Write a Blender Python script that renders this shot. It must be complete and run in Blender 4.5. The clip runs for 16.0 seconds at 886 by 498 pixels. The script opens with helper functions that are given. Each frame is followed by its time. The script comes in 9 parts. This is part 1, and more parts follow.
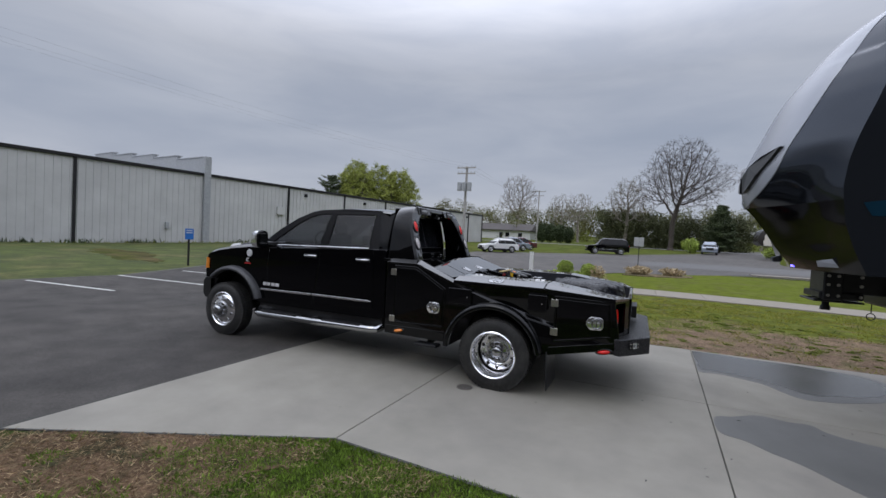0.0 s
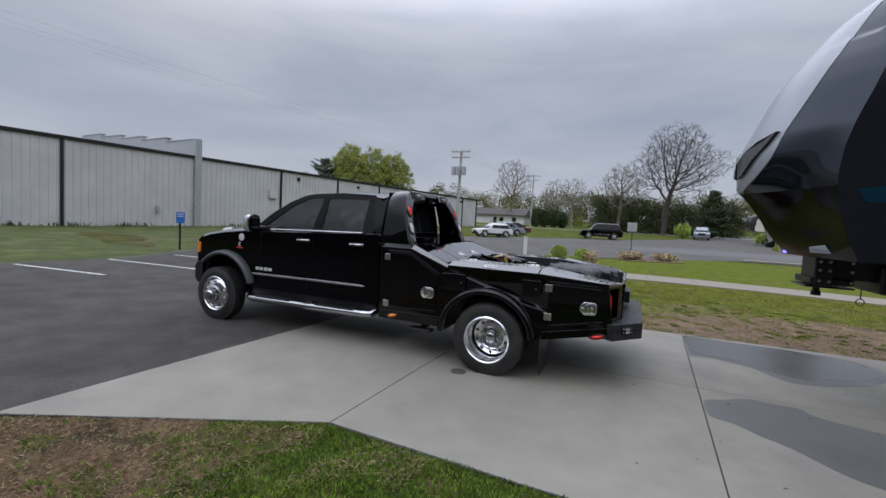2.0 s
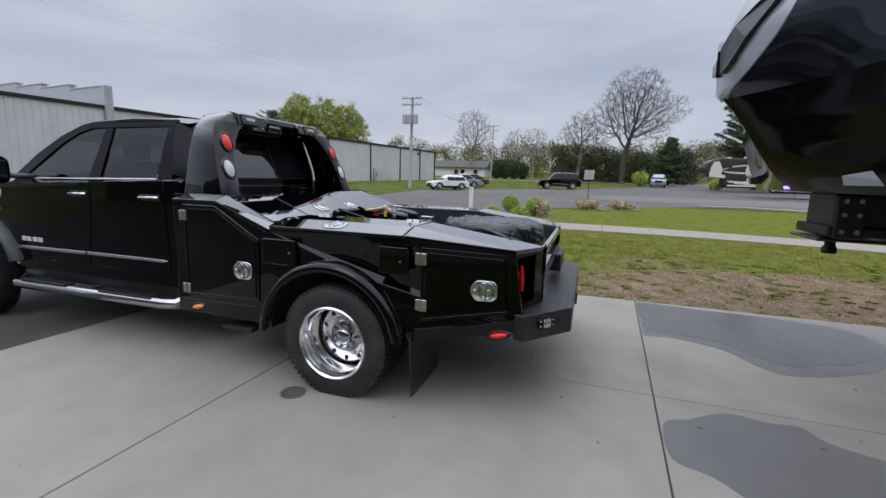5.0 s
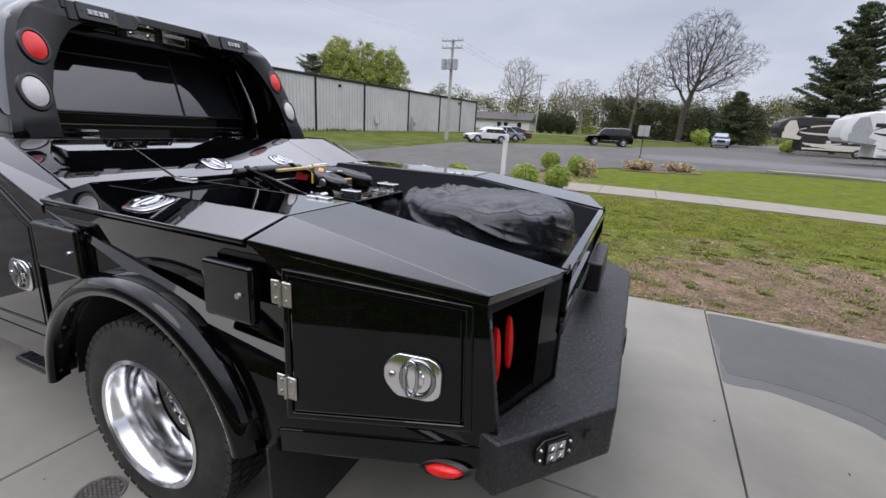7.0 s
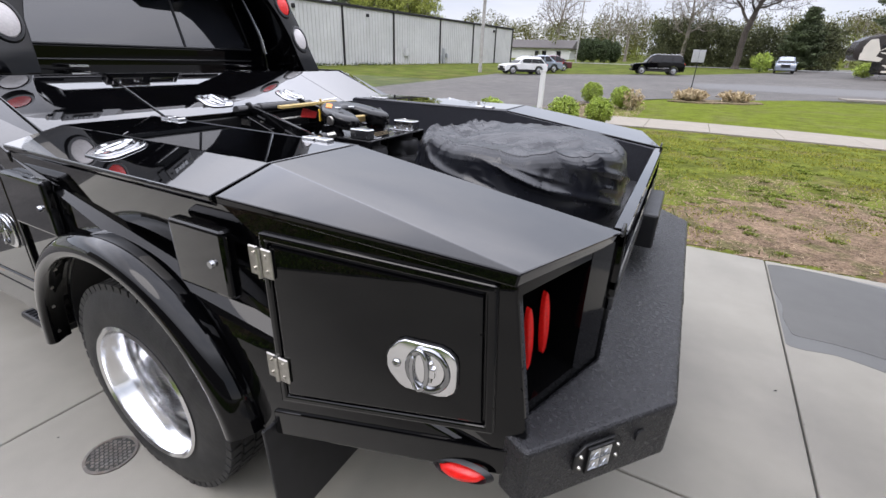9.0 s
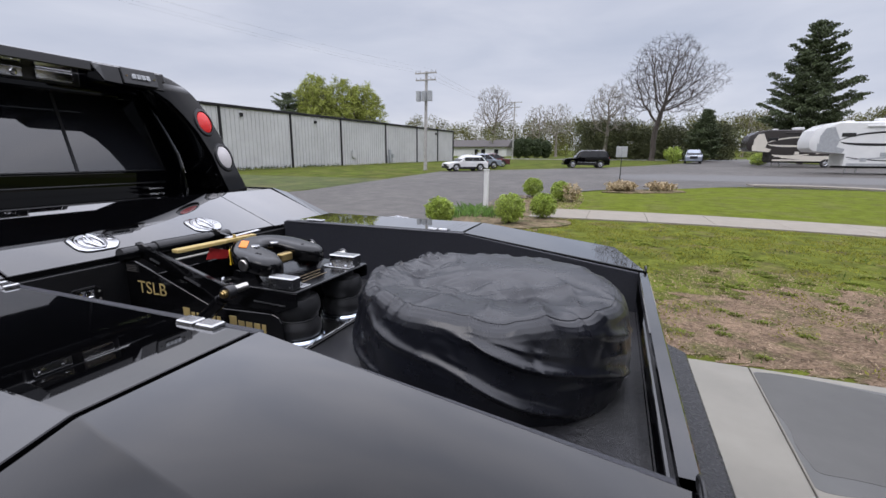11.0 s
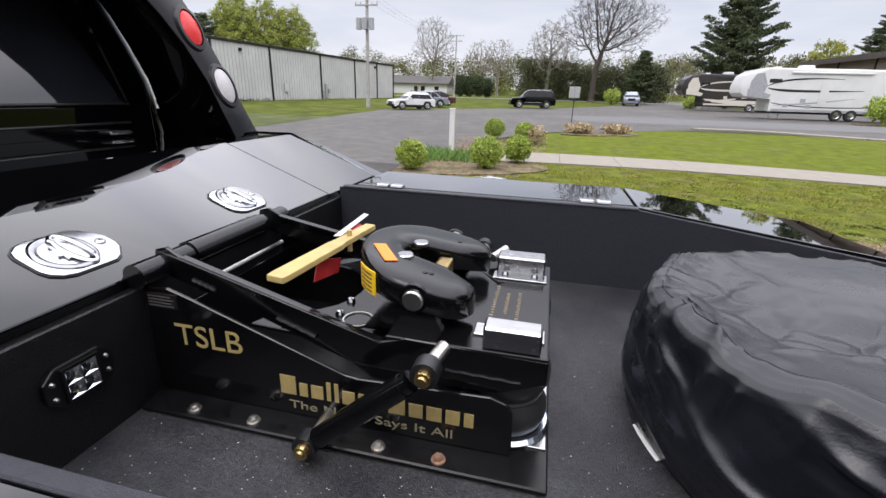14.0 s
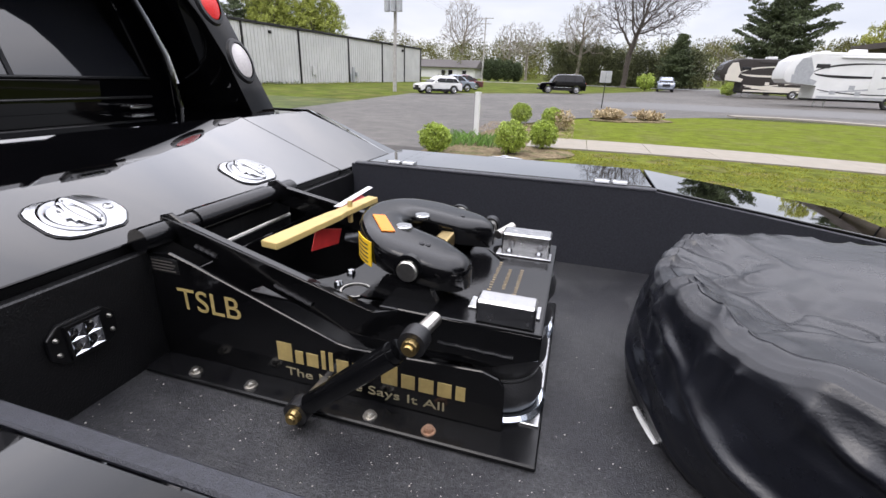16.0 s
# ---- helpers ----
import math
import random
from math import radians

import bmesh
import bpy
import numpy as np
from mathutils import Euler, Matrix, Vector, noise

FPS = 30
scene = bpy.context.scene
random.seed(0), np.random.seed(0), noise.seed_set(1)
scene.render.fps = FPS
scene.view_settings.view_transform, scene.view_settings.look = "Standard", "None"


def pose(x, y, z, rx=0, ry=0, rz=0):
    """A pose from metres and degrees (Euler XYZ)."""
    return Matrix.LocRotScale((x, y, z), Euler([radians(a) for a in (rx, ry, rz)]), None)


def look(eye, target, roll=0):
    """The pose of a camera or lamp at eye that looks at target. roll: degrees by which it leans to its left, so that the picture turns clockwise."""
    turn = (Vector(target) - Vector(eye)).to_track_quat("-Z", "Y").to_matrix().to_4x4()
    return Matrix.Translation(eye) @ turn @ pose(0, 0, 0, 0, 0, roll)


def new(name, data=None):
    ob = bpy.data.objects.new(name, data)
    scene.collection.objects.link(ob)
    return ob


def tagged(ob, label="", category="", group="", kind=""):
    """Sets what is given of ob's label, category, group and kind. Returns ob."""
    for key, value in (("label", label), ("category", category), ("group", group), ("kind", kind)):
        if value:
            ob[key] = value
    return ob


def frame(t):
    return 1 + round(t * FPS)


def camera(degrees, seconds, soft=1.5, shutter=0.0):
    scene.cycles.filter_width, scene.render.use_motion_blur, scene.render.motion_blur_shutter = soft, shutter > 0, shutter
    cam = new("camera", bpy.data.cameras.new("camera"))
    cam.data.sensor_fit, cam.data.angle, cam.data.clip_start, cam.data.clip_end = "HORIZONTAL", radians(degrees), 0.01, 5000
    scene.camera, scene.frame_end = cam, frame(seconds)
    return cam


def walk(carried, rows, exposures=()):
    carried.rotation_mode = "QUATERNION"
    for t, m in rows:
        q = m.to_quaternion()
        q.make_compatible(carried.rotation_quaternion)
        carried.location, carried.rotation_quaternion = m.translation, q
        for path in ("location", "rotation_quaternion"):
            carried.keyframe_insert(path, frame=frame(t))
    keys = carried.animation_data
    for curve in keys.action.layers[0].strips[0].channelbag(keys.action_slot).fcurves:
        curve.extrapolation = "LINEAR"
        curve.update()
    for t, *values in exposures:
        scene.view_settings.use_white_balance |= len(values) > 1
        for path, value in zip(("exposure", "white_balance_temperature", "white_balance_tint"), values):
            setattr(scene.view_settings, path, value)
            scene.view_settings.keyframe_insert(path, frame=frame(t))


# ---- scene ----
cam = camera(90.6, 16.0)
PATH = [
    (0, (1.475, -4.778, 1.711), (0.662, -2.952, 1.654), 2.9),
    (0.5, (1.476, -4.767, 1.71), (0.674, -2.936, 1.655), 2.9),
    (1, (1.48, -4.763, 1.717), (0.684, -2.929, 1.655), 2.9),
    (1.5, (1.474, -4.765, 1.715), (0.675, -2.933, 1.636), 3.1),
    (2, (1.46, -4.75, 1.714), (0.677, -2.915, 1.588), 3.1),
    (2.5, (1.456, -4.63, 1.705), (0.739, -2.771, 1.529), 2.4),
    (3, (1.581, -4.299, 1.674), (0.888, -2.437, 1.439), 2.7),
    (3.5, (1.667, -3.948, 1.667), (1.011, -2.071, 1.453), 2.8),
    (4, (1.674, -3.511, 1.676), (1.049, -1.621, 1.484), 2.2),
    (4.2, (1.706, -3.346, 1.658), (1.093, -1.454, 1.444), 1.9),
    (6.3, (1.655, -1.373, 1.564), (0.988, 0.467, 1.152), 2.6),
    (6.5, (1.621, -1.218, 1.569), (0.948, 0.617, 1.145), 3.0),
    (7, (1.588, -0.912, 1.555), (0.83, 0.86, 1.02), 3.4),
    (7.5, (1.569, -0.701, 1.535), (0.727, 0.975, 0.842), 3.0),
    (8, (1.474, -0.624, 1.48), (0.658, 0.981, 0.609), 3.3),
    (8.5, (1.475, -0.617, 1.476), (0.671, 0.967, 0.557), 2.8),
    (9, (1.503, -0.63, 1.519), (0.662, 0.998, 0.718), 2.0),
    (9.5, (1.488, -0.622, 1.561), (0.631, 1.078, 0.948), 1.6),
    (10, (1.444, -0.564, 1.608), (0.649, 1.214, 1.153), 1.1),
    (10.2, (1.432, -0.498, 1.618), (0.65, 1.297, 1.208), 1.1),
    (12.3, (0.778, 0.275, 1.621), (0.237, 2.137, 1.132), 0.6),
    (12.5, (0.696, 0.298, 1.619), (0.185, 2.157, 1.084), 0.7),
    (13, (0.461, 0.296, 1.605), (0.069, 2.16, 0.996), 1.0),
    (13.5, (0.278, 0.29, 1.598), (-0.1, 2.149, 0.967), 1.3),
    (14, (0.244, 0.297, 1.596), (-0.173, 2.139, 0.936), 1.8),
    (14.5, (0.297, 0.3, 1.59), (-0.146, 2.127, 0.908), 1.8),
    (15, (0.293, 0.306, 1.575), (-0.185, 2.119, 0.878), 2.1),
    (15.5, (0.297, 0.319, 1.565), (-0.208, 2.115, 0.845), 2.0),
    (16, (0.294, 0.316, 1.565), (-0.218, 2.109, 0.843), 2.2),
]
walk(cam, [(t, look(eye, target, roll)) for t, eye, target, roll in PATH],
     exposures=[(0.0, -0.44, 6320, 12), (1.5, -0.42, 6320, 12), (3.0, -0.28, 6330, 13), (4.2, -0.20, 6340, 13), (6.3, 0.05, 6350, 14), (7.0, 0.09, 6500, 14), (9.0, 0.53, 6580, 14), (9.5, 0.28, 6540, 15), (10.2, 0.08, 6480, 15), (12.5, 0.32, 6650, 13), (14.5, 0.46, 6800, 14), (15.5, 0.48, 6800, 14), (16.0, 0.60, 6800, 14)])

# ---- world and light: a bright overcast day ----
world = bpy.data.worlds.new("overcast_sky")
scene.world = world
world.use_nodes = True
wn, wl = world.node_tree.nodes, world.node_tree.links
wn.clear()
w_out = wn.new("ShaderNodeOutputWorld")
w_bg = wn.new("ShaderNodeBackground")
w_sky = wn.new("ShaderNodeTexSky")
w_sky.sky_type, w_sky.sun_disc = "NISHITA", False
SUN_ELEV, SUN_AZ = radians(52), radians(200)
w_sky.sun_elevation, w_sky.sun_rotation = SUN_ELEV, SUN_AZ
w_co = wn.new("ShaderNodeTexCoord")
w_sep = wn.new("ShaderNodeSeparateXYZ")
wl.new(w_co.outputs["Generated"], w_sep.inputs[0])
# height above the horizon drives how bright the cloud deck is
w_ramp = wn.new("ShaderNodeValToRGB")
w_ramp.color_ramp.elements[0].position, w_ramp.color_ramp.elements[0].color = 0.0, (0.66, 0.68, 0.71, 1)
w_ramp.color_ramp.elements[1].position, w_ramp.color_ramp.elements[1].color = 0.92, (2.50, 2.60, 2.88, 1)
for at, col in ((0.10, (0.57, 0.60, 0.67, 1)), (0.22, (0.52, 0.56, 0.635, 1)), (0.34, (0.62, 0.65, 0.71, 1)), (0.40, (0.80, 0.83, 0.90, 1)), (0.47, (1.25, 1.29, 1.40, 1)), (0.55, (1.82, 1.90, 2.10, 1)), (0.68, (2.02, 2.09, 2.29, 1))):
    e = w_ramp.color_ramp.elements.new(at)
    e.color = col
wl.new(w_sep.outputs["Z"], w_ramp.inputs[0])
# cloud bands stretched along the horizon
w_map = wn.new("ShaderNodeMapping")
w_map.inputs["Scale"].default_value = (1.6, 1.6, 7.0)
wl.new(w_co.outputs["Generated"], w_map.inputs[0])
w_noise = wn.new("ShaderNodeTexNoise")
w_noise.inputs["Scale"].default_value, w_noise.inputs["Detail"].default_value, w_noise.inputs["Roughness"].default_value = 1.7, 5.0, 0.52
w_noise.inputs["Distortion"].default_value = 0.35
wl.new(w_map.outputs[0], w_noise.inputs["Vector"])
w_band = wn.new("ShaderNodeValToRGB")
w_band.color_ramp.elements[0].position, w_band.color_ramp.elements[0].color = 0.32, (0.90, 0.93, 0.98, 1)
w_band.color_ramp.elements[1].position, w_band.color_ramp.elements[1].color = 0.70, (1.17, 1.165, 1.16, 1)
wl.new(w_noise.outputs[0], w_band.inputs[0])
w_mul = wn.new("ShaderNodeMix")
w_mul.data_type, w_mul.blend_type = "RGBA", "MULTIPLY"
w_mul.inputs["Factor"].default_value = 1.0
wl.new(w_ramp.outputs[0], w_mul.inputs["A"])
wl.new(w_band.outputs[0], w_mul.inputs["B"])
w_dim = wn.new("ShaderNodeMix")
w_dim.data_type, w_dim.blend_type = "RGBA", "MULTIPLY"
w_dim.inputs["Factor"].default_value = 1.0
w_dim.inputs["B"].default_value = (0.1, 0.1, 0.1, 1)
wl.new(w_sky.outputs[0], w_dim.inputs["A"])
w_mix = wn.new("ShaderNodeMix")
w_mix.data_type = "RGBA"
w_mix.inputs["Factor"].default_value = 0.90
wl.new(w_dim.outputs["Result"], w_mix.inputs["A"])
wl.new(w_mul.outputs["Result"], w_mix.inputs["B"])
wl.new(w_mix.outputs["Result"], w_bg.inputs["Color"])
w_bg.inputs["Strength"].default_value = 1.0
wl.new(w_bg.outputs[0], w_out.inputs["Surface"])

sun_data = bpy.data.lights.new("sun", "SUN")
sun_data.energy, sun_data.angle, sun_data.color = 0.45, radians(25), (1.0, 0.97, 0.92)
sun = new("sun", sun_data)
sun.matrix_world = look((0, 0, 60), (0 + 60 * math.cos(SUN_ELEV) * -math.sin(SUN_AZ), 60 * math.cos(SUN_ELEV) * -math.cos(SUN_AZ), 60 - 60 * math.sin(SUN_ELEV)))
scene.view_settings.exposure = 0.0


# ---- materials ----
def mat(name, color, rough=0.5, metal=0.0, var=0.0, scale=8.0, bump=0.0, bscale=60.0, coat=0.0, second=None, sscale=1.2, sharp=(0.4, 0.65), rvar=0.0, obj_var=0.0, emit=None, trans=0.0, ior=1.45, spec=0.5, aniso=None, var2=0.0, scale2=1.0):
    """A principled material: a base colour with grain, an optional second colour in patches, relief, and gloss that varies."""
    m = bpy.data.materials.new(name)
    m.use_nodes = True
    n, l = m.node_tree.nodes, m.node_tree.links
    p = n["Principled BSDF"]
    p.inputs["Base Color"].default_value = (*color, 1)
    p.inputs["Roughness"].default_value, p.inputs["Metallic"].default_value = rough, metal
    p.inputs["IOR"].default_value = ior
    p.inputs["Specular IOR Level"].default_value = spec
    p.inputs["Coat Weight"].default_value, p.inputs["Coat Roughness"].default_value = coat, 0.03
    p.inputs["Transmission Weight"].default_value = trans
    if emit:
        p.inputs["Emission Color"].default_value, p.inputs["Emission Strength"].default_value = (*emit[0], 1), emit[1]
    co = n.new("ShaderNodeTexCoord")
    geo = n.new("ShaderNodeNewGeometry")
    vec = geo.outputs["Position"]
    if aniso:
        mp = n.new("ShaderNodeMapping")
        mp.inputs["Scale"].default_value = aniso
        l.new(vec, mp.inputs[0])
        vec = mp.outputs[0]

    def noise_node(s, detail=5.0, rgh=0.6):
        t = n.new("ShaderNodeTexNoise")
        t.inputs["Scale"].default_value, t.inputs["Detail"].default_value, t.inputs["Roughness"].default_value = s, detail, rgh
        l.new(vec, t.inputs["Vector"])
        return t.outputs[0]

    col = None
    if second:
        r = n.new("ShaderNodeValToRGB")
        r.color_ramp.elements[0].position, r.color_ramp.elements[0].color = sharp[0], (*color, 1)
        r.color_ramp.elements[1].position, r.color_ramp.elements[1].color = sharp[1], (*second, 1)
        l.new(noise_node(sscale, 6.0), r.inputs[0])
        col = r.outputs[0]
    if var:
        g = n.new("ShaderNodeMapRange")
        g.inputs["From Min"].default_value, g.inputs["From Max"].default_value = 0.3, 0.7
        g.inputs["To Min"].default_value, g.inputs["To Max"].default_value = 1 - var, 1 + var
        l.new(noise_node(scale), g.inputs[0])
        x = n.new("ShaderNodeMix")
        x.data_type, x.blend_type = "RGBA", "MULTIPLY"
        x.inputs["Factor"].default_value = 1.0
        x.inputs["A"].default_value = (*color, 1)
        if col:
            l.new(col, x.inputs["A"])
        l.new(g.outputs[0], x.inputs["B"])
        col = x.outputs["Result"]
    if var2:
        g = n.new("ShaderNodeMapRange")
        g.inputs["From Min"].default_value, g.inputs["From Max"].default_value = 0.32, 0.68
        g.inputs["To Min"].default_value, g.inputs["To Max"].default_value = 1 - var2, 1 + var2
        l.new(noise_node(scale2, 4.0, 0.55), g.inputs[0])
        x = n.new("ShaderNodeMix")
        x.data_type, x.blend_type = "RGBA", "MULTIPLY"
        x.inputs["Factor"].default_value = 1.0
        x.inputs["A"].default_value = (*color, 1)
        if col:
            l.new(col, x.inputs["A"])
        l.new(g.outputs[0], x.inputs["B"])
        col = x.outputs["Result"]
    if obj_var:
        info = n.new("ShaderNodeObjectInfo")
        g = n.new("ShaderNodeMapRange")
        g.inputs["To Min"].default_value, g.inputs["To Max"].default_value = 1 - obj_var, 1 + obj_var
        l.new(info.outputs["Random"], g.inputs[0])
        x = n.new("ShaderNodeMix")
        x.data_type, x.blend_type = "RGBA", "MULTIPLY"
        x.inputs["Factor"].default_value = 1.0
        x.inputs["A"].default_value = (*color, 1)
        if col:
            l.new(col, x.inputs["A"])
        l.new(g.outputs[0], x.inputs["B"])
        col = x.outputs["Result"]
    if col:
        l.new(col, p.inputs["Base Color"])
    if rvar:
        g = n.new("ShaderNodeMapRange")
        g.inputs["To Min"].default_value, g.inputs["To Max"].default_value = max(0.0, rough - rvar), rough + rvar
        l.new(noise_node(scale * 0.7), g.inputs[0])
        l.new(g.outputs[0], p.inputs["Roughness"])
    if bump:
        b = n.new("ShaderNodeBump")
        b.inputs["Strength"].default_value, b.inputs["Distance"].default_value = 1.0, bump
        l.new(noise_node(bscale, 3.0, 0.5), b.inputs["Height"])
        l.new(b.outputs[0], p.inputs["Normal"])
    return m


def island(m, amount):
    """Vary a material's colour from piece to piece of one mesh."""
    n, l = m.node_tree.nodes, m.node_tree.links
    p = n["Principled BSDF"]
    geo = n.new("ShaderNodeNewGeometry")
    g = n.new("ShaderNodeMapRange")
    g.inputs["To Min"].default_value, g.inputs["To Max"].default_value = 1 - amount, 1 + amount
    l.new(geo.outputs["Random Per Island"], g.inputs[0])
    x = n.new("ShaderNodeMix")
    x.data_type, x.blend_type = "RGBA", "MULTIPLY"
    x.inputs["Factor"].default_value = 1.0
    src = p.inputs["Base Color"]
    if src.is_linked:
        l.new(src.links[0].from_socket, x.inputs["A"])
    else:
        x.inputs["A"].default_value = src.default_value
    l.new(g.outputs[0], x.inputs["B"])
    l.new(x.outputs["Result"], src)
    return m


PAINT = mat("black_gloss_paint", (0.0014, 0.0014, 0.0017), 0.022, var=0.25, scale=3.0, rvar=0.012, spec=0.38)


def clear_coat(m, low, high, ior=1.6):
    """A lacquer over the paint that shines more the flatter it is seen."""
    n, l = m.node_tree.nodes, m.node_tree.links
    p = n["Principled BSDF"]
    p.inputs["Coat IOR"].default_value, p.inputs["Coat Roughness"].default_value = ior, 0.02
    w = n.new("ShaderNodeLayerWeight")
    g = n.new("ShaderNodeMapRange")
    g.inputs["From Min"].default_value, g.inputs["From Max"].default_value = low, high
    l.new(w.outputs["Facing"], g.inputs[0])
    l.new(g.outputs[0], p.inputs["Coat Weight"])
    return m


clear_coat(PAINT, 0.30, 0.58, 1.60)
PAINT2 = mat("black_cab_paint", (0.0012, 0.0012, 0.0017), 0.03, var=0.25, scale=2.0, rvar=0.015, spec=0.24)
clear_coat(PAINT2, 0.52, 0.80, 1.6)
SATIN = mat("black_satin_metal", (0.012, 0.012, 0.013), 0.32, var=0.3, scale=20, rvar=0.08, bump=0.0004, bscale=250)
LINER = mat("black_sprayed_liner", (0.024, 0.025, 0.031), 0.40, var=0.35, scale=160, spec=0.5, bump=0.0011, bscale=620, rvar=0.08)
FLOORL = mat("worn_black_bed_floor", (0.016, 0.016, 0.0185), 0.42, spec=0.5, var=0.75, scale=130, bump=0.0022, bscale=300, second=(0.034, 0.034, 0.035), sscale=7.0, rvar=0.1)
LINERB = mat("black_pebbled_liner", (0.006, 0.006, 0.0065), 0.34, var=0.3, scale=20, spec=0.4, bump=0.0022, bscale=260, rvar=0.06)
BUMPER = mat("textured_powder_coat", (0.010, 0.010, 0.012), 0.28, var=0.4, scale=120, spec=0.6, bump=0.0024, bscale=330, rvar=0.06)
FLAREGREY = mat("satin_grey_flare", (0.040, 0.041, 0.044), 0.42, var=0.15, scale=12, bump=0.0004, bscale=300)
POCKETB = mat("black_pocket_paint", (0.002, 0.002, 0.0022), 0.08, var=0.2, scale=20, spec=0.28)
CHROME = mat("chrome", (0.44, 0.445, 0.455), 0.07, 1.0, var=0.04, scale=12, rvar=0.03)
POLISHED = mat("polished_wheel_aluminium", (0.86, 0.86, 0.87), 0.16, 1.0, var=0.06, scale=14, rvar=0.06)
# two tones of one chrome: brighter where upright, darker for plates facing the sky
TRIMCH = mat("bright_trim_chrome", (0.82, 0.82, 0.83), 0.16, 1.0, var=0.05, scale=20, rvar=0.05)
PLATECH = mat("latch_plate_chrome", (0.50, 0.505, 0.515), 0.16, 1.0, var=0.06, scale=40, rvar=0.05)
# darker copy of the chrome: the latch bowl's shade is put into its colour
DARKCH = mat("shaded_chrome", (0.30, 0.305, 0.315), 0.10, 1.0, var=0.10, scale=40, rvar=0.04)
ALU = mat("brushed_aluminium", (0.50, 0.50, 0.50), 0.24, 1.0, var=0.08, scale=60, rvar=0.1)
STEEL = mat("zinc_plated_steel", (0.50, 0.48, 0.44), 0.32, 1.0, var=0.15, scale=60, rvar=0.1)
BRASS = mat("brass", (0.55, 0.40, 0.17), 0.3, 1.0, var=0.15, scale=50)
RUBBER = mat("tyre_rubber", (0.014, 0.014, 0.014), 0.6, var=0.3, scale=25, second=(0.03, 0.029, 0.027), sscale=6, bump=0.0015, bscale=140)
BAGRUB = mat("air_bag_rubber", (0.018, 0.018, 0.019), 0.45, var=0.2, scale=40, bump=0.0006, bscale=200)
VINYL = mat("black_vinyl_cover", (0.0062, 0.0068, 0.0098), 0.28, var=0.2, scale=18, bump=0.0003, bscale=260, rvar=0.05, spec=0.64)
GLASS = mat("tinted_glass", (0.30, 0.31, 0.32), 0.01, trans=1.0, ior=1.45)
DARKGLASS = mat("privacy_glass", (0.005, 0.0055, 0.006), 0.012, coat=0.2, var=0.2, scale=2.0)
INTERIOR = mat("dark_cab_trim", (0.02, 0.02, 0.022), 0.7, var=0.2, scale=12)
REDLENS = mat("red_lens", (0.66, 0.013, 0.010), 0.25, coat=0.15, var=0.12, scale=160)
WHITELENS = mat("white_lens", (0.50, 0.47, 0.46), 0.25, coat=0.3, var=0.1, scale=120)
AMBER = mat("amber_lens", (0.75, 0.22, 0.02), 0.18, coat=0.8, var=0.1, scale=120)
RUSTED = mat("rusty_bolt", (0.40, 0.25, 0.17), 0.5, 0.7, var=0.3, scale=120)
GOLD = mat("gold_lettering", (0.34, 0.255, 0.10), 0.45, var=0.15, scale=80)
DULLGOLD = mat("dull_gold_lettering", (0.25, 0.215, 0.135), 0.45, var=0.15, scale=80)
ORANGE = mat("orange_sticker", (0.85, 0.24, 0.03), 0.5, var=0.05)
YELLOW = mat("yellow_sticker", (0.80, 0.50, 0.02), 0.5, var=0.08, scale=60)
REDTAG = mat("red_tag", (0.45, 0.03, 0.03), 0.35, var=0.15, scale=40)
WOOD = mat("yellow_painted_wood", (0.46, 0.34, 0.13), 0.5, var=0.14, scale=30, bump=0.0006, bscale=120)
INK = mat("dark_print", (0.05, 0.045, 0.04), 0.6)
PALEINK = mat("pale_print", (0.55, 0.55, 0.56), 0.5)
CONCRETE = mat("broom_finished_concrete", (0.242, 0.228, 0.192), 0.72, var=0.10, scale=1.6, second=(0.186, 0.174, 0.152), sscale=0.5, sharp=(0.42, 0.75), bump=0.0012, bscale=220, rvar=0.12, obj_var=0.05, var2=0.10, scale2=1.1)
WETCON = mat("wet_concrete", (0.094, 0.094, 0.088), 0.45, var=0.14, scale=1.5, bump=0.0008, bscale=200, rvar=0.14)
ASPHALT = mat("worn_asphalt", (0.061, 0.0555, 0.049), 0.68, spec=0.45, var=0.40, scale=70, second=(0.090, 0.082, 0.072), sscale=0.22, sharp=(0.35, 0.7), bump=0.004, bscale=120, rvar=0.1, var2=0.28, scale2=1.6)
LINE = mat("worn_white_line", (0.55, 0.55, 0.52), 0.8, var=0.3, scale=9, second=(0.25, 0.25, 0.25), sscale=4.0, sharp=(0.5, 0.75))
TURF = mat("green_mown_turf", (0.094, 0.116, 0.011), 0.95, spec=0.08, var=0.22, scale=16, second=(0.104, 0.112, 0.026), sscale=0.9, sharp=(0.48, 0.66), bump=0.006, bscale=26, var2=0.22, scale2=2.2)
NEARTURF = mat("dark_near_turf", (0.032, 0.045, 0.010), 0.95, spec=0.08, var=0.5, scale=24, var2=0.45, scale2=3.0, second=(0.085, 0.062, 0.030), sscale=2.0, sharp=(0.5, 0.62), bump=0.03, bscale=24)
EARTH = mat("lawn_soil_and_turf", (0.094, 0.108, 0.017), 0.95, spec=0.08, var=0.35, scale=14, var2=0.4, scale2=2.4, second=(0.118, 0.092, 0.046), sscale=1.0, sharp=(0.52, 0.64), bump=0.03, bscale=22)
LAWN = mat("far_lawn", (0.066, 0.088, 0.010), 0.95, spec=0.08, var=0.35, scale=9, var2=0.35, scale2=0.7, second=(0.095, 0.090, 0.028), sscale=0.45, sharp=(0.42, 0.72), bump=0.02, bscale=9)
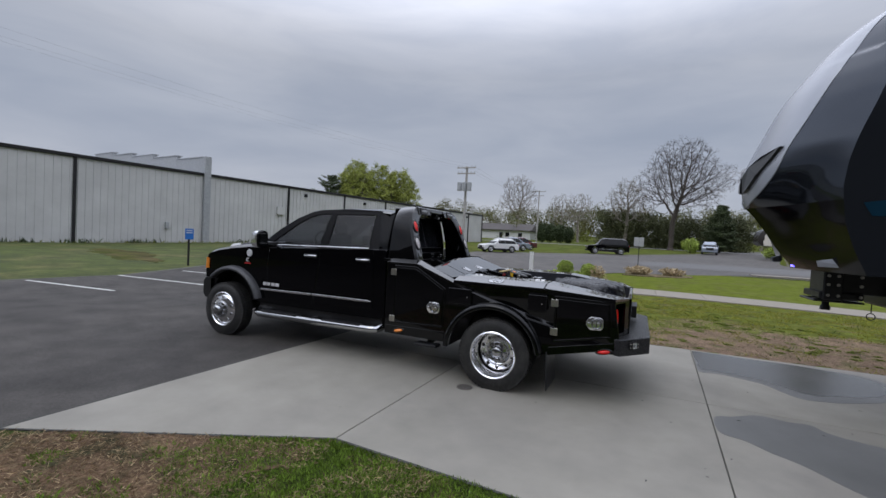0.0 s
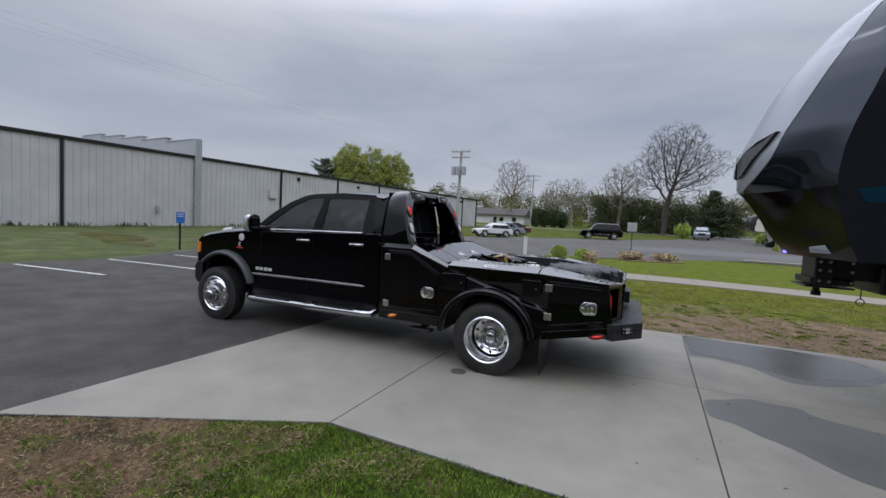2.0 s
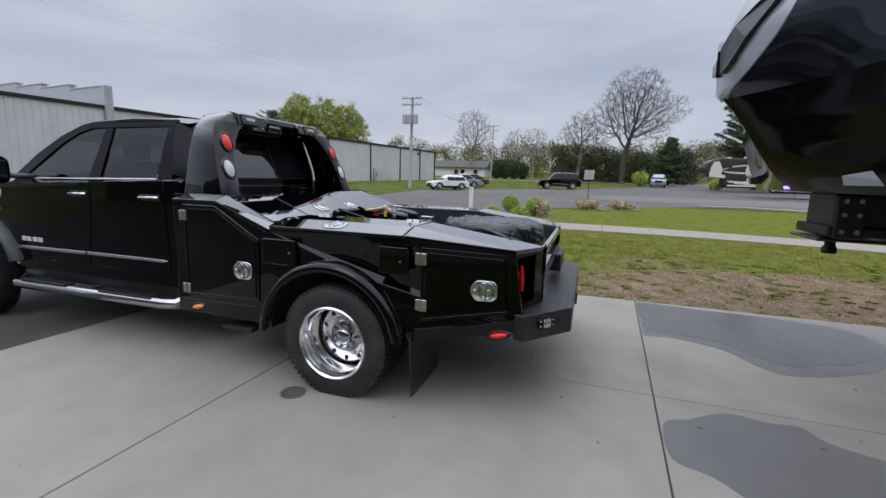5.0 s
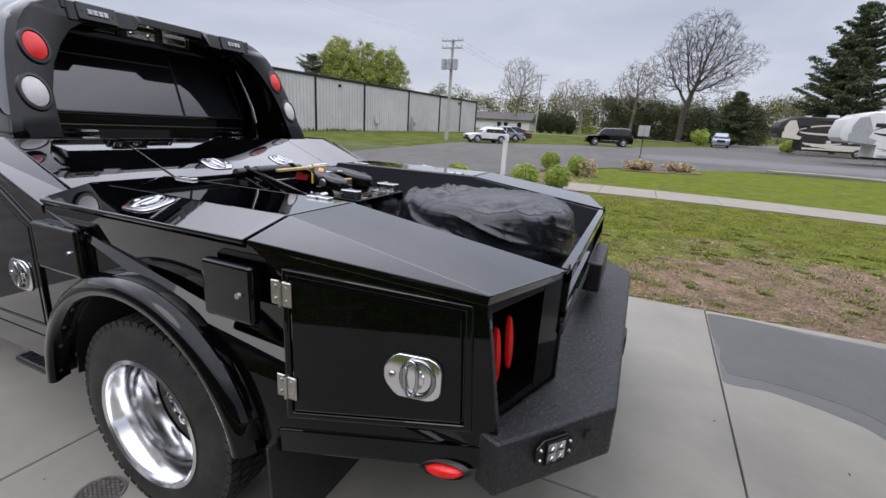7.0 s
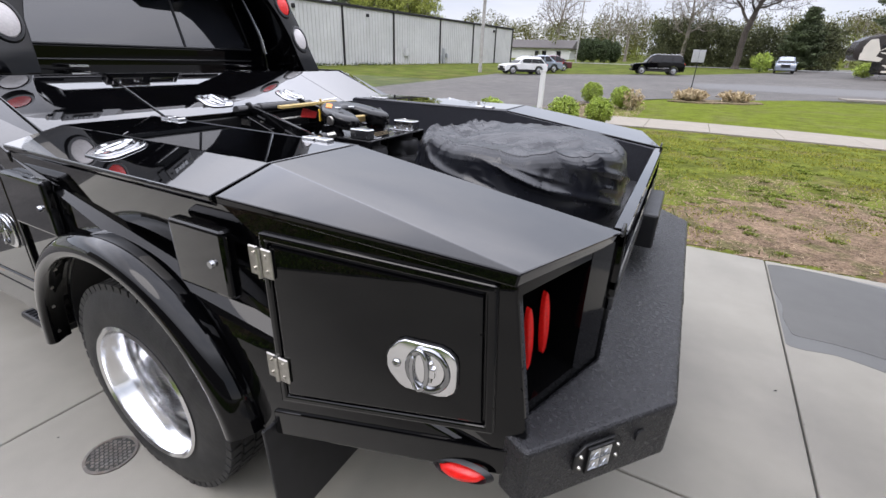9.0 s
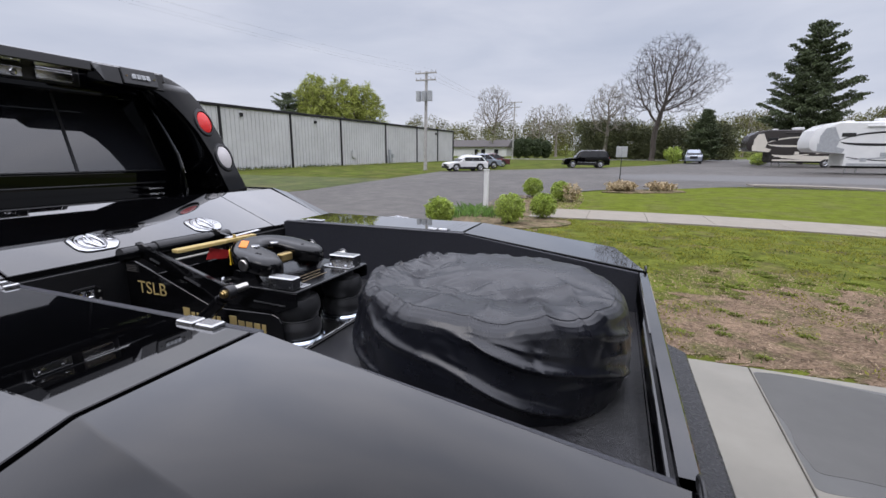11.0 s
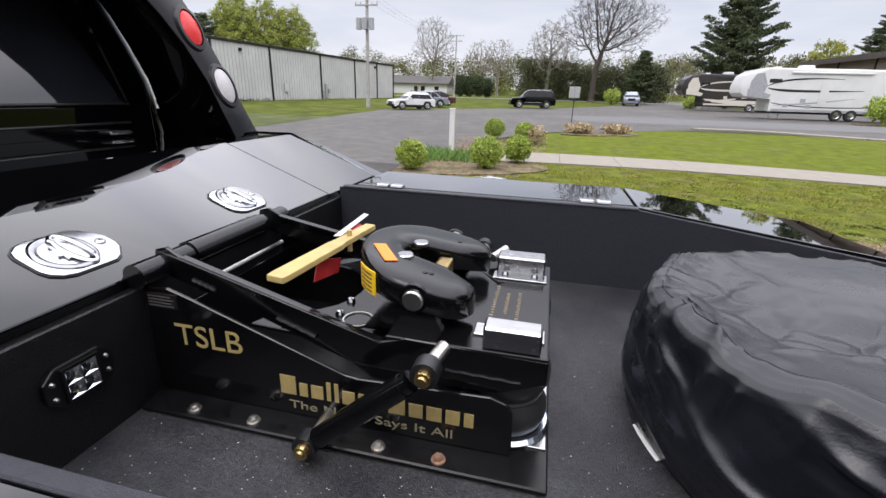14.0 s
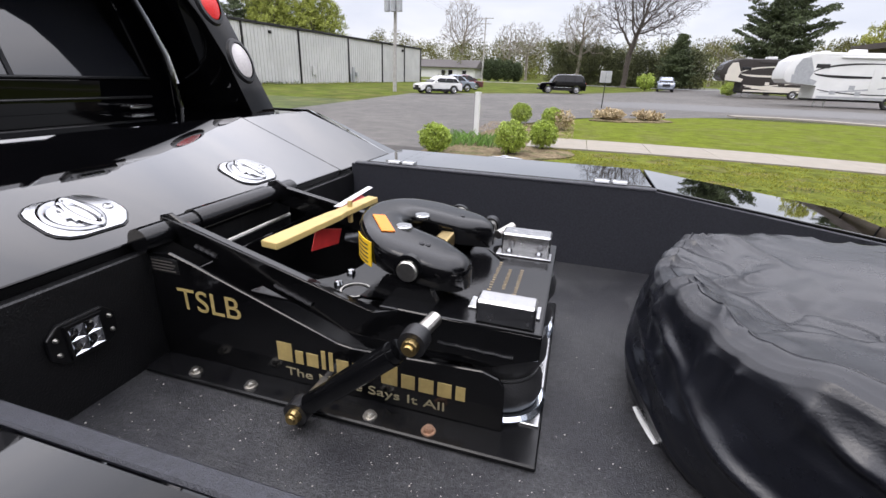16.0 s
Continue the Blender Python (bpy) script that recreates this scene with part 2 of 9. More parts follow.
MULCH = mat("bed_mulch", (0.175, 0.135, 0.085), 0.95, spec=0.08, var=0.6, scale=14, var2=0.3, scale2=3.0, second=(0.10, 0.10, 0.045), sscale=2.2, sharp=(0.5, 0.62), bump=0.04, bscale=30)
STRAW = island(mat("dry_straw", (0.30, 0.225, 0.13), 0.9, var=0.3, scale=3), 0.5)
CLOVER = island(mat("near_grass_blade", (0.125, 0.200, 0.024), 0.8, spec=0.2, var=0.4, scale=4.0), 0.5)
BLADE = island(mat("grass_blade", (0.212, 0.215, 0.027), 0.8, spec=0.2, var=0.25, scale=2.0), 0.25)
SIDING = mat("pale_metal_siding", (0.545, 0.54, 0.53), 0.55, spec=0.3, var=0.07, scale=0.6, second=(0.50, 0.495, 0.485), sscale=0.25)
TRIMDK = mat("dark_bronze_trim", (0.022, 0.021, 0.022), 0.6, spec=0.2, var=0.15, scale=3)
GALV = mat("galvanised_grey", (0.36, 0.37, 0.38), 0.5, 0.3, var=0.12, scale=5)
BARK = mat("grey_bark", (0.070, 0.058, 0.050), 0.95, var=0.35, scale=5, bump=0.02, bscale=9)
LEAFY = island(mat("spring_leaf", (0.255, 0.285, 0.050), 0.7, var=0.2, scale=0.5), 0.45)
LEAFD = island(mat("dark_leaf", (0.046, 0.066, 0.024), 0.75, var=0.2, scale=0.6), 0.5)
LEAFO = island(mat("olive_bud", (0.165, 0.165, 0.058), 0.8, var=0.2, scale=0.4), 0.4)
NEEDLE = island(mat("pine_needle", (0.060, 0.080, 0.032), 0.7, var=0.2, scale=0.6), 0.45)
BUSHL = island(mat("lime_bush_leaf", (0.29, 0.37, 0.06), 0.6, var=0.3, scale=5), 0.55)
POLEW = mat("weathered_pole", (0.36, 0.345, 0.325), 0.9, var=0.2, scale=4)
WHITEP = mat("white_gel_coat", (0.66, 0.66, 0.645), 0.25, var=0.05, scale=1.0, coat=0.3)
CREAM = mat("cream_paint", (0.60, 0.56, 0.48), 0.3, var=0.06, scale=1.0)
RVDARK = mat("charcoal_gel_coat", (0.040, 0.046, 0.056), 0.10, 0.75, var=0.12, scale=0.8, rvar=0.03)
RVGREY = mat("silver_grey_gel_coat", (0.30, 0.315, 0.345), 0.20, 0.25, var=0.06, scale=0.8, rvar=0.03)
# near-black copy of the charcoal: the chin's deep shade is put into the colour
RVBLACK = mat("deep_shade_black", (0.004, 0.004, 0.005), 0.08, var=0.2, scale=1.0, spec=0.16)
RVBLUE = mat("blue_stripe", (0.004, 0.024, 0.042), 0.14, spec=0.4, var=0.1)
TANGRASS = island(mat("tan_dry_grass", (0.40, 0.315, 0.19), 0.9, var=0.15, scale=9), 0.3)
SILVERP = mat("silver_car_paint", (0.26, 0.29, 0.34), 0.25, 0.5, coat=0.6, var=0.05)
REDP = mat("dark_red_paint", (0.075, 0.016, 0.020), 0.2, coat=0.7, var=0.05)
BLUESIGN = mat("blue_sign", (0.02, 0.14, 0.46), 0.45, var=0.06)
SIGNBACK = mat("bare_sign_back", (0.42, 0.43, 0.42), 0.45, 0.4, var=0.12, scale=6)
SHINGLE = mat("grey_shingle", (0.090, 0.082, 0.078), 0.9, var=0.2, scale=3)
MANHOLE = mat("rusty_cast_iron", (0.16, 0.15, 0.14), 0.6, 0.4, var=0.3, scale=40, second=(0.15, 0.125, 0.105), sscale=14)
LAMPLED = mat("led_reflector", (0.7, 0.71, 0.73), 0.12, 1.0, var=0.3, scale=70)
BLUELED = mat("blue_led", (0.05, 0.05, 0.3), 0.4, emit=((0.15, 0.12, 1.0), 6.0))


# ---- mesh helpers ----
def thing(name, at, label, category, group="", kind=""):
    ob = new(name)
    ob.location = at
    bpy.context.view_layer.update()
    return tagged(ob, label, category, group, kind)


def part(name, bm, material, parent=None, label="", smooth=False, angle=35):
    """Link a bmesh as one mesh object under its parent; vertices are given in the world."""
    me = bpy.data.meshes.new(name)
    bmesh.ops.recalc_face_normals(bm, faces=bm.faces)
    if smooth:
        lim = math.cos(radians(angle))
        for f in bm.faces:
            f.smooth = True
        for e in bm.edges:
            if len(e.link_faces) == 2 and e.link_faces[0].normal.dot(e.link_faces[1].normal) < lim:
                e.smooth = False
    bm.to_mesh(me)
    bm.free()
    me.materials.append(material)
    ob = new(name, me)
    if parent:
        ob.parent = parent
        ob.matrix_parent_inverse = root_matrix(parent).inverted()
    if label:
        ob["label"] = label
    return ob


def root_matrix(ob):
    m = Matrix.LocRotScale(ob.location, ob.rotation_euler, ob.scale)
    return root_matrix(ob.parent) @ ob.matrix_parent_inverse @ m if ob.parent else m


def bevel(bm, width, seg=2, angle=30):
    bmesh.ops.recalc_face_normals(bm, faces=bm.faces)
    bm.normal_update()
    edges = [e for e in bm.edges if len(e.link_faces) == 2 and e.calc_face_angle(0) > radians(angle)]
    if edges and width > 0:
        bmesh.ops.bevel(bm, geom=edges, offset=width, segments=seg, profile=0.5, affect="EDGES", clamp_overlap=True)
    return bm


def box(bm, x0, x1, y0, y1, z0, z1, m=None):
    vs = [bm.verts.new(Vector((x, y, z)) if m is None else m @ Vector((x, y, z))) for z in (z0, z1) for x, y in ((x0, y0), (x1, y0), (x1, y1), (x0, y1))]
    for f in ((3, 2, 1, 0), (4, 5, 6, 7), (0, 1, 5, 4), (1, 2, 6, 5), (2, 3, 7, 6), (3, 0, 4, 7)):
        bm.faces.new([vs[i] for i in f])
    return bm


def bbox(x0, x1, y0, y1, z0, z1, b=0.004, seg=2, m=None):
    return bevel(box(bmesh.new(), x0, x1, y0, y1, z0, z1, m), b, seg)


def prism(bm, pts, a, b, axis="y", fn=None):
    """Extrude a closed outline: (x, z) along y, (y, z) along x, or (x, y) along z."""
    def at(p, d):
        v = {"y": (p[0], d, p[1]), "x": (d, p[0], p[1]), "z": (p[0], p[1], d)}[axis]
        return Vector(fn(*v)) if fn else Vector(v)
    lo, hi = [bm.verts.new(at(p, a)) for p in pts], [bm.verts.new(at(p, b)) for p in pts]
    bm.faces.new(lo)
    bm.faces.new(hi)
    for i in range(len(pts)):
        bm.faces.new((lo[i - 1], lo[i], hi[i], hi[i - 1]))
    return bm


def tube(bm, p0, p1, r, seg=16, r1=None, cap=True):
    p0, p1 = Vector(p0), Vector(p1)
    q = (p1 - p0).to_track_quat("Z", "Y")
    rings = []
    for p, rad in ((p0, r), (p1, r if r1 is None else r1)):
        rings.append([bm.verts.new(p + q @ Vector((rad * math.cos(6.2832 * i / seg), rad * math.sin(6.2832 * i / seg), 0))) for i in range(seg)])
    for i in range(seg):
        bm.faces.new((rings[0][i - 1], rings[0][i], rings[1][i], rings[1][i - 1]))
    if cap:
        bm.faces.new(rings[0])
        bm.faces.new(rings[1])
    return bm


def spin(bm, prof, centre, axis="y", seg=48, closed=False, a0=0.0, a1=6.2831853):
    """Turn a profile of (radius, along the axis) about an axis through centre."""
    full = a1 - a0 > 6.28
    n = seg if full else seg + 1
    c = Vector(centre)
    rings = []
    for i in range(n):
        t = a0 + (a1 - a0) * i / seg
        ring = []
        for r, d in prof:
            u, v = r * math.cos(t), r * math.sin(t)
            ring.append(bm.verts.new(c + Vector({"y": (u, d, v), "x": (d, u, v), "z": (u, v, d)}[axis])))
        rings.append(ring)
    k = len(prof)
    for i in range(n if full else n - 1):
        a, b = rings[i], rings[(i + 1) % n]
        for j in range(k if closed else k - 1):
            bm.faces.new((a[j], a[(j + 1) % k], b[(j + 1) % k], b[j]))
    return bm


def path_tube(bm, pts, r, seg=8):
    """A round bar along points, with closed ends."""
    pts = [Vector(p) for p in pts]
    rings = []
    for i, p in enumerate(pts):
        d = (pts[min(i + 1, len(pts) - 1)] - pts[max(i - 1, 0)]).normalized()
        up = Vector((0, 0, 1)) if abs(d.z) < 0.95 else Vector((1, 0, 0))
        s = d.cross(up).normalized()
        u = s.cross(d)
        rad = r[i] if isinstance(r, (list, tuple)) else r
        rings.append([bm.verts.new(p + rad * (math.cos(6.2832 * k / seg) * s + math.sin(6.2832 * k / seg) * u)) for k in range(seg)])
    for a, b in zip(rings, rings[1:]):
        for k in range(seg):
            bm.faces.new((a[k - 1], a[k], b[k], b[k - 1]))
    bm.faces.new(rings[0])
    bm.faces.new(rings[-1])
    return bm


def loft(bm, rings, cap=True, wrap=True):
    vs = [[bm.verts.new(Vector(p)) for p in ring] for ring in rings]
    for a, b in zip(vs, vs[1:]):
        n = len(a)
        for k in range(0 if wrap else 1, n):
            bm.faces.new((a[k - 1], a[k], b[k], b[k - 1]))
    if cap and wrap:
        bm.faces.new(vs[0])
        bm.faces.new(vs[-1])
    return bm


def slab(bm, quad, thick, lift=0.0):
    """A thin plate on four or more corners that lie about in one plane; thick is measured behind the plate."""
    q = [Vector(p) for p in quad]
    n = (q[1] - q[0]).cross(q[2] - q[0]).normalized()
    f = [bm.verts.new(p + n * lift) for p in q]
    b = [bm.verts.new(p + n * (lift - thick)) for p in q]
    bm.faces.new(f)
    bm.faces.new(b)
    for i in range(len(q)):
        bm.faces.new((f[i - 1], f[i], b[i], b[i - 1]))
    return bm


def soup(name, verts, faces, material, parent=None, label=""):
    me = bpy.data.meshes.new(name)
    me.from_pydata(verts, [], faces)
    me.materials.append(material)
    ob = new(name, me)
    if parent:
        ob.parent = parent
        ob.matrix_parent_inverse = root_matrix(parent).inverted()
    if label:
        ob["label"] = label
    return ob


def words(name, body, size, m, material, parent, depth=0.0008, label=""):
    """Raised lettering in the built-in font, as a mesh."""
    cu = bpy.data.curves.new(name, "FONT")
    cu.body, cu.size, cu.extrude = body, size, depth
    tmp = bpy.data.objects.new(name + "_text", cu)
    scene.collection.objects.link(tmp)
    bpy.context.view_layer.update()
    me = bpy.data.meshes.new_from_object(tmp.evaluated_get(bpy.context.evaluated_depsgraph_get()))
    bpy.data.objects.remove(tmp)
    me.transform(m)
    me.materials.clear()
    me.materials.append(material)
    ob = new(name, me)
    if parent:
        ob.parent = parent
        ob.matrix_parent_inverse = root_matrix(parent).inverted()
    if label:
        ob["label"] = label
    return ob


def ground_z(x, y):
    """The lot rises gently away from the pad."""
    return 0.018 * max(0.0, y - 13.5)


# ---- ground, paving and lawns ----
def strip_sheet(name, rows, material, lift, parent=None, kind="structure", label="", category="", nx=6):
    """A sheet that lies on the ground: rows of y, x from, x to."""
    vs, fs = [], []
    fine = []
    for (y0, a0, b0), (y1, a1, b1) in zip(rows, rows[1:]):
        n = max(1, int((y1 - y0) / 2.5))
        fine += [(y0 + (y1 - y0) * i / n, a0 + (a1 - a0) * i / n, b0 + (b1 - b0) * i / n) for i in range(n)]
    fine.append(rows[-1])
    for y, a, b in fine:
        vs += [(a + (b - a) * i / nx, y, ground_z(0, y) + lift) for i in range(nx + 1)]
    for r in range(len(fine) - 1):
        for i in range(nx):
            k = r * (nx + 1) + i
            fs.append((k, k + 1, k + nx + 2, k + nx + 1))
    ob = soup(name, vs, fs, material, parent)
    return tagged(ob, label, category, kind=kind)


strip_sheet("ground", [(-400, -600, 600), (-60, -600, 600), (-12, -600, 600), (13.5, -600, 600), (60, -600, 600), (180, -600, 600), (900, -900, 900)], LAWN, -0.05, label="mown lawn ground reaching to the horizon", category="ground", nx=40)
strip_sheet("road", [(-60, -13.5, -3.12), (-3, -13.6, -3.12), (0.7, -13.8, -3.02), (3.75, -13.4, -3.02), (8, -15.2, -3.05), (9.4, -14.4, -3.1), (13, -12.9, -3.0), (17, -12.3, -2.2), (20.5, -12.4, -0.7), (22.3, -12.5, 0.7), (24, -12.6, 3.8), (26, -12.7, 6.2),
    (27.5, -12.8, 60), (36.5, -13.2, 60), (38, -12.5, 60), (41.5, -8.3, 60), (46.5, -4.0, 60), (52, 0.9, 60), (60, 5.0, 34), (69, 9.3, 26), (85, 14, 24), (110, 20, 29)], ASPHALT, -0.012, label="worn grey asphalt parking lot", category="road", nx=14)
strip_sheet("verge", [(-40, -44, -13.0), (4, -38, -13.2), (20, -36, -12.6), (26, -35, -12.8)], mat("rough_verge", (0.046, 0.062, 0.005), 0.95, var=0.35, scale=7, var2=0.35, scale2=0.8, second=(0.085, 0.075, 0.022), sscale=0.4, sharp=(0.5, 0.7), bump=0.01, bscale=9), -0.035, label="rough dark grass verge before the building", category="lawn", nx=8)
strip_sheet("road_patch", [(-40, -13.4, -3.14), (-3, -13.5, -3.13), (0.7, -13.7, -3.03), (3.75, -13.3, -3.03), (8, -15.0, -3.06), (9.4, -14.3, -3.1), (10.6, -13.8, -3.08)], mat("darker_resurfaced_asphalt", (0.046, 0.0425, 0.039), 0.75, spec=0.25, var=0.40, scale=70, second=(0.066, 0.060, 0.054), sscale=0.35, sharp=(0.35, 0.7), bump=0.004, bscale=120, rvar=0.1, var2=0.28, scale2=1.6), -0.008, label="darker resurfaced asphalt beside the pad", category="road", nx=14)
# the lighter, newer band of paving far off
strip_sheet("road_patch", [(31.0, 2.0, 30), (36, 1.0, 32), (38.5, 5, 30)], mat("pale_asphalt", (0.115, 0.113, 0.11), 0.85, var=0.2, scale=12, bump=0.002, bscale=90), -0.004, label="paler patch of asphalt", category="road", nx=4)
strip_sheet("far_road", [(88, -130, 60), (92, -130, 60)], mat("distant_road", (0.24, 0.24, 0.235), 0.9, var=0.1, scale=1), 0.02, label="pale road beyond the lawn", category="road", nx=8)


def parking_line(x0, y0, x1, y1):
    d = Vector((x1 - x0, y1 - y0, 0)).normalized()
    n = Vector((-d.y, d.x, 0)) * 0.05
    a, b = Vector((x0, y0, -0.008)), Vector((x1, y1, -0.008))
    bm = bmesh.new()
    prism(bm, [(p.x, p.y) for p in (a - n, b - n, b + n, a + n)], -0.012, -0.0075, "z")
    return tagged(part("parking_line", bm, LINE), "worn white painted parking line on the asphalt", "line", "parking lines", "structure")


for line in ((-13.3, 1.35, -10.1, 1.69), (-13.3, 3.6, -9.7, 3.87), (-13.3, -1.0, -10.1, -0.6), (-13.6, 5.9, -10.6, 6.15)):
    parking_line(*line)


def blob(outline, wobble, seed, n=240, joint=False, rag=0.0):
    """A smooth closed outline through a few corners, with an uneven edge."""
    rnd = random.Random(seed)
    k = len(outline)
    out = []
    ph = [rnd.uniform(0, 6.28) for _ in range(4)]
    for i in range(n):
        t = i / n * k
        j, f = int(t), t - int(t)
        p = [Vector((*outline[(j + o) % k], 0)) for o in (-1, 0, 1, 2)]
        q = 0.5 * ((2 * p[1]) + (p[2] - p[0]) * f + (2 * p[0] - 5 * p[1] + 4 * p[2] - p[3]) * f * f + (3 * p[1] - p[0] - 3 * p[2] + p[3]) * f ** 3)
        w = wobble * (math.sin(5 * i / n * 6.28 + ph[0]) + 0.6 * math.sin(9 * i / n * 6.28 + ph[1]) + 0.25 * math.sin(19 * i / n * 6.28 + ph[2]))
        c = Vector((sum(a for a, _ in outline) / k, sum(b for _, b in outline) / k, 0))
        if rag:
            w += rag * (1.1 * noise.noise(q * 1.3) + 0.8 * noise.noise(q * 3.7) + 0.5 * noise.noise(q * 9.0) + 0.25 * noise.noise(q * 21.0))
        q = q + (q - c).normalized() * w
        out.append((max(q.x, 2.27 + 0.0384 * (q.y - 0.86) + 0.012) if joint else q.x, q.y))
    return out


def patch(name, pts, material, z0, z1, label, category, kind="structure"):
    bm = bmesh.new()
    lo = [bm.verts.new((x, y, z0)) for x, y in pts]
    hi = [bm.verts.new((x, y, z1)) for x, y in pts]
    bm.faces.new(hi)
    for i in range(len(pts)):
        bm.faces.new((lo[i - 1], lo[i], hi[i], hi[i - 1]))
    return tagged(part(name, bm, material), label, category, kind=kind)


# near lawn, the strip between pad and walk, and the lawn past the walk
# unseen asphalt added behind the camera so the truck's flank mirrors something dark
strip_sheet("lot_south", [(-60, -3.1, 60), (-5.4, -3.1, 60)], ASPHALT, -0.012, label="unseen asphalt sheet added behind the lawn for dark reflections", category="road", nx=6)
strip_sheet("lawn_near", [(-5.4, -3.1, 40), (-3.05, -3.1, 40), (-2.0, -0.9, 40), (-1.93, 0.1, 40)], NEARTURF, -0.005, label="patchy spring lawn with brown thatch", category="lawn", nx=10)
strip_sheet("lawn_strip", [(3.76, -2.9, 40), (9.0, -2.9, 40), (12.0, -1.2, 40), (12.6, -0.9, 40)], EARTH, -0.018, label="patchy lawn strip with bare brown soil", category="lawn", nx=10)

# ---- concrete pad: separate cast slabs with open joints ----
pad = thing("pavement", (0, 0, 0), "pale broom-finished concrete pad cast in slabs", "pavement", kind="structure")
G = 0.005


def pad_slab(pts):
    bm = bmesh.new()
    prism(bm, pts, -0.16, 0.0, "z")
    bevel(bm, 0.004, 1)
    return part("slab", bm, CONCRETE, pad)


pad_slab([(-3.10, -3.03), (-0.72 - G, -1.84), (-0.66 - G, 0.86 - G), (-2.99, 0.86 - G)])
pad_slab([(-2.99, 0.86 + G), (-0.66 - G, 0.86 + G), (-0.60 - G, 3.73), (-2.99, 3.73)])
pad_slab([(-0.72 + G, -1.84), (0.9, -1.93), (2.16 - G, -1.95), (2.27 - G, 0.86 - G), (-0.66 + G, 0.86 - G)])
pad_slab([(-0.66 + G, 0.86 + G), (2.27 - G, 0.86 + G), (2.38 - G, 3.73), (-0.60 + G, 3.73)])
xs = [2.27, 6.4, 10.5, 14.6, 18.7, 22.8]
for a, b in zip(xs, xs[1:]):
    pad_slab([(a - 0.11 + G, -1.95), (b - 0.11 - G, -1.95), (b - G, 0.86 - G), (a + G, 0.86 - G)])
    pad_slab([(a + G, 0.86 + G), (b - G, 0.86 + G), (b + 0.11 - G, 3.73), (a + 0.11 + G, 3.73)])
bm = bmesh.new()
for x0, x1, y0, y1 in ((-3.0, 22, -1.9, 3.7),):
    box(bm, x0 + 0.1, x1, y0 + 0.1, y1 - 0.1, -0.2, -0.02)
part("joint_filler", bm, mat("joint_dirt", (0.05, 0.05, 0.045), 0.95, var=0.3, scale=40), pad, "dark dirt in the joints")

WATER = mat("standing_water_on_concrete", (0.084, 0.082, 0.075), 0.18, var=0.14, scale=1.5, rvar=0.08, spec=0.3)
patch("wet_stain", blob([(2.37, 3.62), (3.2, 3.62), (3.93, 3.58), (4.6, 3.34), (4.7, 2.75), (4.52, 2.4), (4.11, 2.02), (3.83, 1.82), (3.41, 1.69), (3.23, 1.83), (3.0, 2.15), (2.64, 2.31), (2.33, 2.33), (2.33, 2.9)], 0.01, 3, joint=True), WETCON, -0.002, 0.0015, "dark wet stain drying on the concrete", "stain")
patch("wet_stain", blob([(2.40, 3.60), (3.2, 3.60), (3.9, 3.54), (4.5, 3.28), (4.58, 2.80), (4.42, 2.5), (4.05, 2.18), (3.75, 2.02), (3.4, 1.98), (3.1, 2.30), (2.64, 2.45), (2.38, 2.48), (2.38, 2.9)], 0.02, 4, joint=True), WATER, 0.0, 0.003, "shallow film of standing water on the concrete", "puddle")
patch("wet_stain", blob([(2.28, 0.46), (2.46, 0.58), (2.73, 0.76), (2.96, 0.72), (3.16, 0.74), (3.24, 0.60), (3.45, 0.49), (3.7, 0.42), (3.95, 0.31), (4.6, 0.25), (5.4, 0.1), (5.6, -0.7), (5.0, -1.45), (4.2, -1.2), (3.6, -0.95), (3.23, -0.76), (3.02, -0.63), (2.78, -0.34), (2.62, -0.22), (2.46, -0.05), (2.28, 0.06)], 0.006, 5, joint=True), WETCON, -0.002, 0.0015, "dark wet stain drying on the concrete", "stain")

# manhole cover: ring, disc and a raised diamond grid
cover = thing("manhole_cover", (-0.25, -0.10, 0), "round rusty cast-iron manhole cover set in the concrete", "manhole")
c0 = (-0.25, -0.10, 0.0)
part("rim", spin(bmesh.new(), [(0.083, 0.001), (0.083, 0.006), (0.094, 0.006), (0.094, 0.001)], c0, "z", 40, True), MANHOLE, cover)
part("plate", spin(bmesh.new(), [(0.0001, 0.0035), (0.082, 0.0035), (0.082, 0.0005)], c0, "z", 40), bpy.data.materials["joint_dirt"], cover)
bm = bmesh.new()
for i in range(-5, 6):
    for j in range(-5, 6):
        px, py = i * 0.017, j * 0.017 + (0.0085 if i % 2 else 0)
        if px * px + py * py < 0.0058:
            box(bm, -0.0052, 0.0052, -0.0052, 0.0052, 0.003, 0.0065, Matrix.Translation((c0[0] + px, c0[1] + py, 0)) @ Matrix.Rotation(0.785, 4, "Z"))
part("tread", bm, MANHOLE, cover)

# bits of dirt and leaf on the pad
rng = np.random.default_rng(88)
vs, fs = [], []
for k in range(70):
    x, y, r = rng.uniform(-2.8, 5.5), rng.uniform(-1.6, 3.5), rng.uniform(0.003, 0.011) * (1 if k % 6 else 1.8)
    a = rng.uniform(0, 3.14)
    c, d = math.cos(a), math.sin(a)
    b = len(vs)
    vs += [(x - r * c * 1.7, y - r * d * 1.7, 0.0022), (x + r * d * 0.6, y - r * c * 0.6, 0.0022), (x + r * c * 1.7, y + r * d * 1.7, 0.0022), (x - r * d * 0.6, y + r * c * 0.6, 0.0022), (x, y, 0.003 + r * 0.35)]
    fs += [(b, b + 1, b + 4), (b + 1, b + 2, b + 4), (b + 2, b + 3, b + 4), (b + 3, b, b + 4)]
tagged(soup("debris", vs, fs, bpy.data.materials["joint_dirt"]), "scattered dark bits of dirt and leaf", "debris", kind="stuff")

